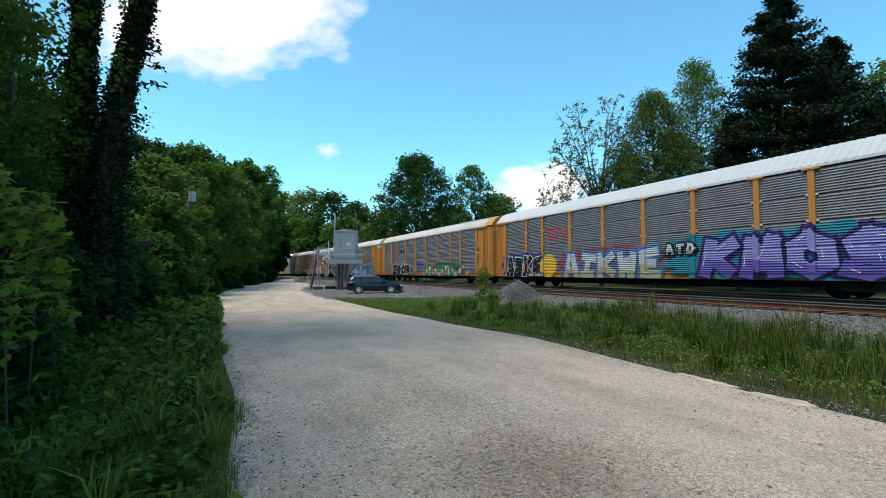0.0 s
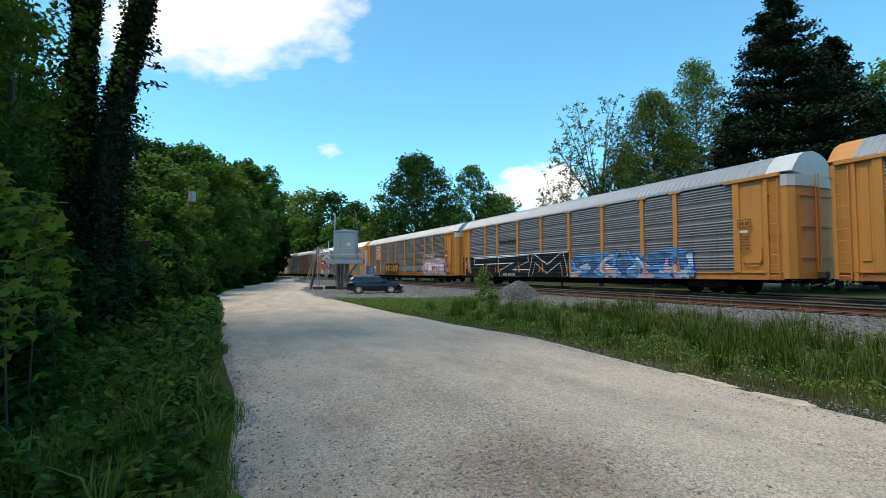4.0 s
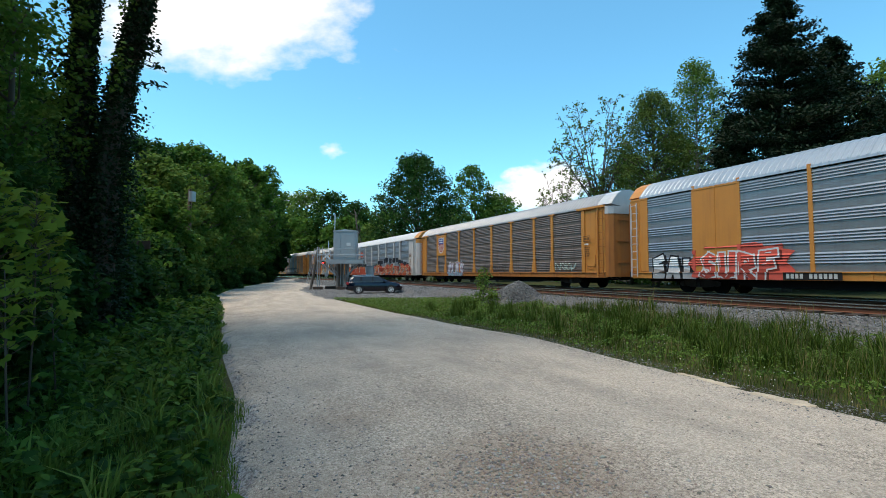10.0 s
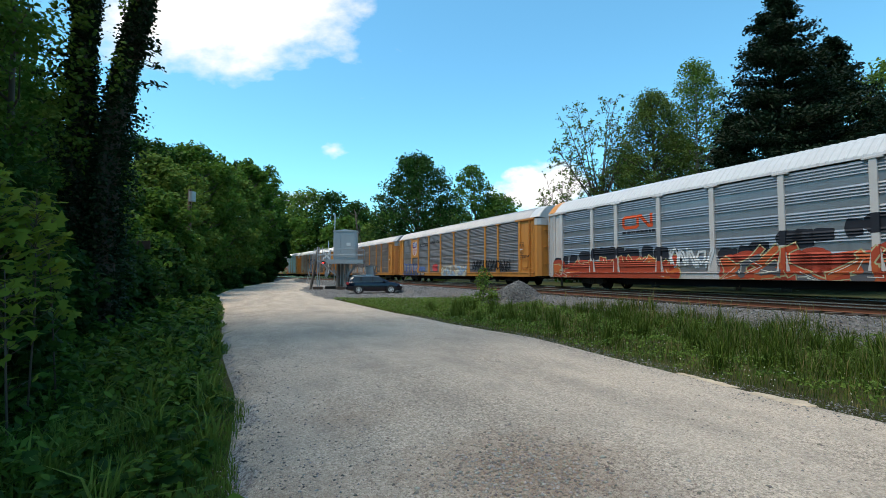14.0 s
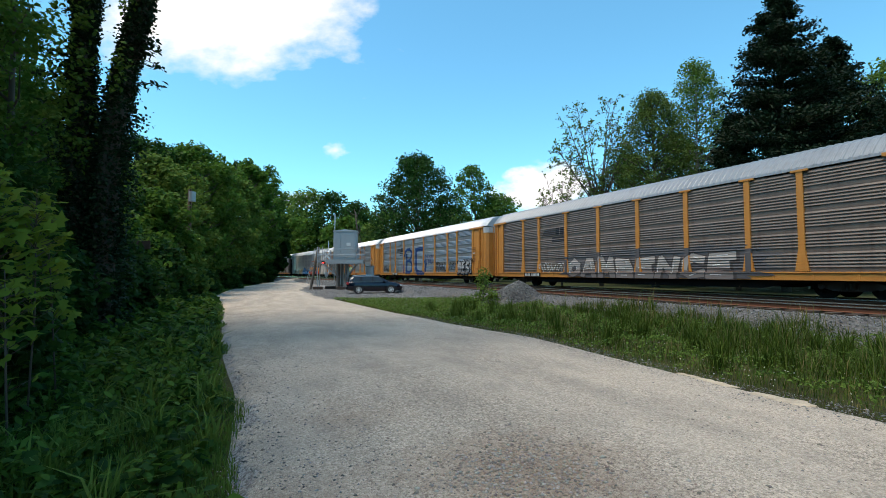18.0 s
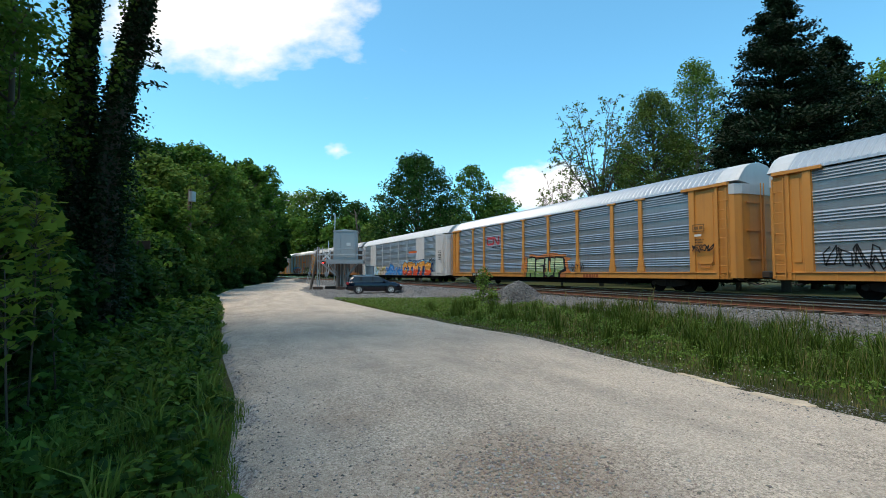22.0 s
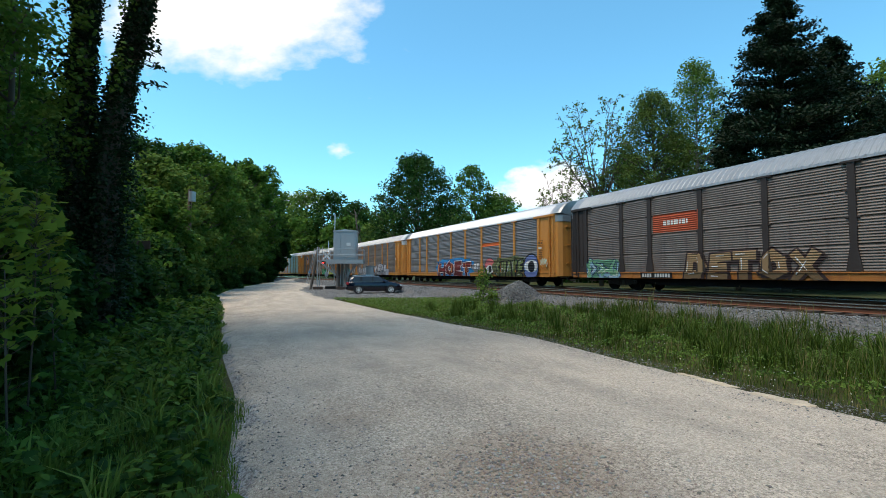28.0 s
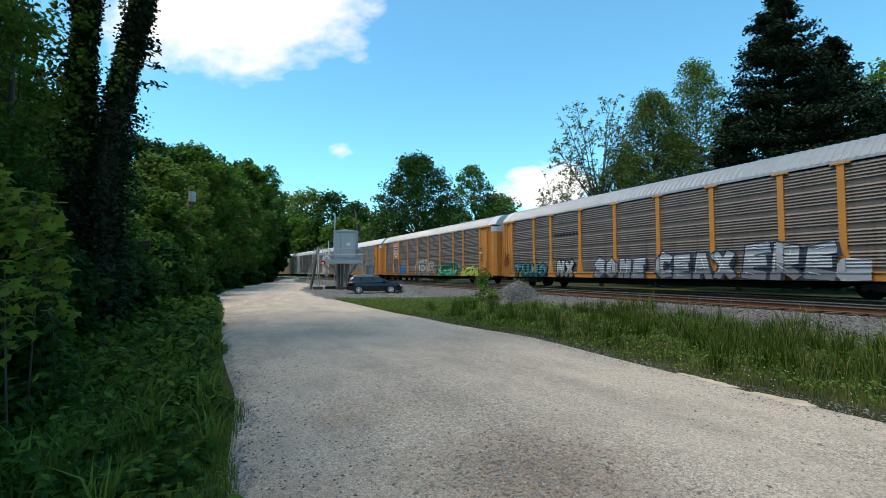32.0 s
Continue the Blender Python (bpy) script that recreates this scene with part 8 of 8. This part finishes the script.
def crossing_signal():
    ob = tagged(new("crossing_signal"), "level crossing signal with lit red lamp and white crossbuck", "crossing signal")
    d = 84.0
    ob.matrix_basis = pose(on_bearing(578, d), d, 0.1, 0, 0, 10)
    part("mast", rod(bmesh.new(), (0, 0, 0), (0, 0, 5.2), 0.08), GALV, ob)
    part("base", rod(bmesh.new(), (0, 0, -0.1), (0, 0, 0.5), 0.28, 0.16), GALV, ob)
    for a in (45, -45):
        bm = box(bmesh.new(), -0.95, 0.95, -0.02, 0.02, -0.13, 0.13)
        bmesh.ops.transform(bm, matrix=Matrix.Translation((0, -0.12, 4.6)) @ Matrix.Rotation(radians(a), 4, "Y"), verts=bm.verts)
        part("crossbuck_board", bm, WHITE_BOARD, ob)
    part("arm", rod(bmesh.new(), (-0.75, 0, 3.3), (0.75, 0, 3.3), 0.05), GALV, ob)
    for x in (-0.6, 0.6):
        shade = part("lamp_backing", rod(bmesh.new(), (x, -0.08, 3.3), (x, -0.02, 3.3), 0.42, sides=24), BLACK_IRON, ob)
        part("lens", rod(bmesh.new(), (x, -0.14, 3.3), (x, -0.08, 3.3), 0.18, sides=20), SIGNAL_RED if x < 0 else TAIL_RED, shade, "lit red lens" if x < 0 else "dark red lens")
        part("hood", rod(bmesh.new(), (x, -0.34, 3.51), (x, -0.06, 3.51), 0.03), BLACK_IRON, shade)
    part("gate_mechanism", box(bmesh.new(), -0.28, 0.28, -0.35, 0.25, 0.9, 1.7, 0.03), CABINET, ob)
    bm = bmesh.new()
    box(bm, 0.30, 0.38, -0.25, -0.17, 1.3, 7.2)
    part("gate_arm", bm, WHITE_BOARD, ob)


crossing_signal()


def utility_pole(px, d, h, arm, label, boxed=False):
    ob = tagged(new("utility_pole"), label, "utility pole", "utility poles")
    ob.matrix_basis = pose(on_bearing(px, d), d, 0)
    part("pole", rod(bmesh.new(), (0, 0, -0.2), (0, 0, h), 0.16, 0.11, 10), POLE_WOOD, ob)
    if arm:
        part("crossarm", box(bmesh.new(), -1.2, 1.2, -0.06, 0.06, h - 0.7, h - 0.55), POLE_WOOD, ob)
        for x in (-1.1, -0.4, 0.4, 1.1):
            part("insulator", rod(bmesh.new(), (x, 0, h - 0.55), (x, 0, h - 0.38), 0.05, 0.03, 8), PLATE, ob)
    if boxed:
        can = bmesh.new()
        rod(can, (0.22, -0.15, h - 0.75), (0.22, -0.15, h - 0.15), 0.20, sides=14)
        part("transformer", can, GALV, ob, "small grey transformer can")
        part("ground_wire", rod(bmesh.new(), (0.12, -0.12, 0), (0.10, -0.10, h), 0.012, sides=5), BLACK_IRON, ob)


utility_pole(333, 29, 6.75, False, "dark wooden utility pole with a grey can among trees", True)
utility_pole(745, 86, 11.6, True, "wooden utility pole with crossarm behind the railway")


def marker_post():
    ob = tagged(new("marker_post"), "slim white marker post with an orange band", "marker post")
    d = 58.0
    ob.matrix_basis = pose(on_bearing(417, d), d, 0)
    part("stake", box(bmesh.new(), -0.05, 0.05, -0.04, 0.04, 0, 1.25, 0.01), WHITE_BOARD, ob)
    part("band", box(bmesh.new(), -0.055, 0.055, -0.045, 0.045, 0.85, 1.15), plain("orange_band", (0.6, 0.14, 0.03)), ob, "orange band")


marker_post()


def back_of_sign():
    """Dark board on a post, seen from behind, half hidden in the shrubs."""
    ob = tagged(new("sign"), "dark weathered sign board on a wooden post", "sign")
    d = 17.0
    ob.matrix_basis = pose(on_bearing(250, d), d, 0.1, 0, 0, 12)
    part("post", box(bmesh.new(), -0.05, 0.05, -0.05, 0.05, 0, 2.60, 0.01), TIE_WOOD, ob)
    part("board", box(bmesh.new(), -0.46, 0.30, -0.09, -0.05, 2.42, 2.72, 0.01), TIE_WOOD, ob)
    part("batten", box(bmesh.new(), -0.36, 0.24, -0.05, -0.01, 2.50, 2.57), TIE_WOOD, ob)


back_of_sign()


def dead_tree():
    ob = tagged(new("dead_tree"), "bare leaning dead tree behind the railway", "tree")
    d = 100.0
    ob.matrix_basis = pose(on_bearing(652, d), d, 0)
    rng = np.random.default_rng(77)
    put("trunk", join_tubes("trunk", [tube([(0.5, 0, 0), (-0.8, 0, 6), (-2.4, 0, 11), (-3.0, 0, 15)], [0.35, 0.28, 0.18, 0.05], 8)], BARK), ob)
    for i in range(14):
        t = rng.uniform(0.4, 1.0)
        p0 = np.array([0.5 - 3.4 * t, 0, 15 * t])
        p1 = p0 + [rng.normal() * 1.6, rng.normal(), rng.uniform(1.0, 3.4)]
        put("branch", join_tubes("branch", [tube([p0, (p0 + p1) / 2 + rng.normal(size=3) * 0.2, p1], [0.09, 0.05, 0.015], 5)], BARK), ob)


dead_tree()


def fallen_leaf():
    ob = tagged(new("fallen_branch"), "short fallen twig with a green leaf on the gravel", "twig")
    ob.matrix_basis = pose(on_bearing(405, 3.42), 3.42, 0.03)
    put("twig", join_tubes("twig", [tube([(-0.17, 0, 0), (-0.04, 0.02, 0.02), (0.10, 0.0, 0.01)], [0.010, 0.008, 0.004], 6)], BARK), ob)
    rng = np.random.default_rng(3)
    put("leaf", leaf_mesh("leaf", np.array([[0.07, 0.0, 0.045], [-0.03, 0.02, 0.04]]), [0.14, 0.09], rng, LEAF_MID, 1.6, 0, 3.0), ob)


fallen_leaf()


# ---- clouds ----
def cloud_material(name, scale, seed, edge, lo=0.80, hi=1.15):
    m = bpy.data.materials.new(name)
    m.use_nodes = True
    nt = m.node_tree
    nt.nodes.clear()
    out = nt.nodes.new("ShaderNodeOutputMaterial")
    co = nt.nodes.new("ShaderNodeTexCoord")
    mp = nt.nodes.new("ShaderNodeMapping")
    mp.inputs["Location"].default_value = (seed, 0, 0)
    mp.inputs["Scale"].default_value = (scale, scale, scale * 1.7)
    nt.links.new(co.outputs["Object"], mp.inputs[0])
    n = nt.nodes.new("ShaderNodeTexNoise")
    n.inputs["Scale"].default_value, n.inputs["Detail"].default_value, n.inputs["Roughness"].default_value = 1.0, 9, 0.56
    nt.links.new(mp.outputs[0], n.inputs["Vector"])
    g = nt.nodes.new("ShaderNodeTexGradient")
    g.gradient_type = "SPHERICAL"
    mg = nt.nodes.new("ShaderNodeMapping")
    mg.inputs["Scale"].default_value = edge
    nt.links.new(co.outputs["Object"], mg.inputs[0])
    nt.links.new(mg.outputs[0], g.inputs[0])
    add = nt.nodes.new("ShaderNodeMath")
    add.operation = "MULTIPLY_ADD"
    nt.links.new(n.outputs[0], add.inputs[0])
    add.inputs[1].default_value = 1.0
    nt.links.new(g.outputs[1], add.inputs[2])
    r = nt.nodes.new("ShaderNodeValToRGB")
    r.color_ramp.elements[0].position, r.color_ramp.elements[1].position = lo * 0.5, hi * 0.5
    half = nt.nodes.new("ShaderNodeMath")
    half.operation = "MULTIPLY"
    half.inputs[1].default_value = 0.5
    nt.links.new(add.outputs[0], half.inputs[0])
    nt.links.new(half.outputs[0], r.inputs[0])
    em = nt.nodes.new("ShaderNodeEmission")
    em.inputs[0].default_value, em.inputs[1].default_value = (1.0, 0.985, 0.97, 1), 0.62
    tr = nt.nodes.new("ShaderNodeBsdfTransparent")
    mx = nt.nodes.new("ShaderNodeMixShader")
    nt.links.new(r.outputs[0], mx.inputs[0])
    nt.links.new(tr.outputs[0], mx.inputs[1])
    nt.links.new(em.outputs[0], mx.inputs[2])
    nt.links.new(mx.outputs[0], out.inputs[0])
    return m


def cloud(px, py, w, h, seed, scale, lo=0.80, hi=1.15):
    """A far cloud bank 3 km off, a thin shell."""
    d = 3000.0
    x, z = on_bearing(px, d), 1.68 + (483.1 - py) / 846.6 * d
    hw, hh = w / 846.6 * d / 2, h / 846.6 * d / 2
    v = [(-hw, 0, -hh), (hw, 0, -hh), (hw, 0, hh), (-hw, 0, hh)]
    me = mesh_from("cloud", v, [(0, 1, 2, 3)], cloud_material("cloud_white", scale, seed, (1 / hw, 1, 1 / hh), lo, hi))
    ob = tagged(new("cloud", me), "bright white cloud in a blue sky", "cloud", "clouds", "backdrop")
    ob.location = (x, d, z)
    return ob


CLOUDS = [cloud(378, -4, 640, 350, 1.3, 0.0026, 0.66, 1.0), cloud(578, 264, 70, 46, 4.1, 0.014, 0.86, 1.7), cloud(962, 334, 240, 124, 7.7, 0.006, 0.70, 1.0), cloud(520, 356, 200, 50, 9.1, 0.006, 0.80, 1.6)]

SLACK = {0: -0.43, 1: -0.59, 2: -0.45, 3: -0.35, 4: -0.68, 5: -0.38, 6: -0.30, 7: -0.24, 8: -0.19, 9: -0.06, 10: 0.08, 11: 0.05, 12: 0.38, 13: 0.41, 14: 0.34}


def run(t):
    """Metres that the train has run at t seconds; it slows a little."""
    return 13.0602 * t - 0.009988 * t * t


def motions():
    for k, car in TRAIN.items():
        rows = []
        for i in range(0, 65):
            t = i * 0.5
            s = 33.99 + PITCH * k + SLACK.get(k, -0.5 + 0.068 * k) - run(t) - 0.22 - LEN / 2
            x, y, th = track(s, TRAIN_MID)
            rows.append((t, pose(x, y, RAIL_Z + 0.005, 0, 0, math.degrees(math.atan2(-math.cos(th), -math.sin(th))))))
        walk(car, rows)
    # the wheels roll; sets at the same place of a truck share their keys
    lead = {}
    for o in sorted((o for o in scene.objects if o.data is not None and o.data.name.startswith("wheelset")), key=lambda o: o.name):
        p = o.matrix_basis.translation.copy()
        flip = o.parent.matrix_basis.to_3x3() @ Vector((1, 0, 0))
        way = 1 if flip.x > 0 else -1
        key = (round(p.x, 2), way)
        if key not in lead:
            walk(o, [(i / 30, pose(p.x, p.y, p.z, 0, way * math.degrees(run(i / 30) / 0.42), 0)) for i in range(961)])
            lead[key] = o
        else:
            o.rotation_mode = "QUATERNION"
            o.animation_data_create()
            o.animation_data.action = lead[key].animation_data.action
            o.animation_data.action_slot = lead[key].animation_data.action_slot
    for c, push in zip(CLOUDS, (115, 80, 45, 40)):
        p = c.location.copy()
        walk(c, [(0.0, pose(*p)), (32.0, pose(p.x + push, p.y, p.z))])


motions()
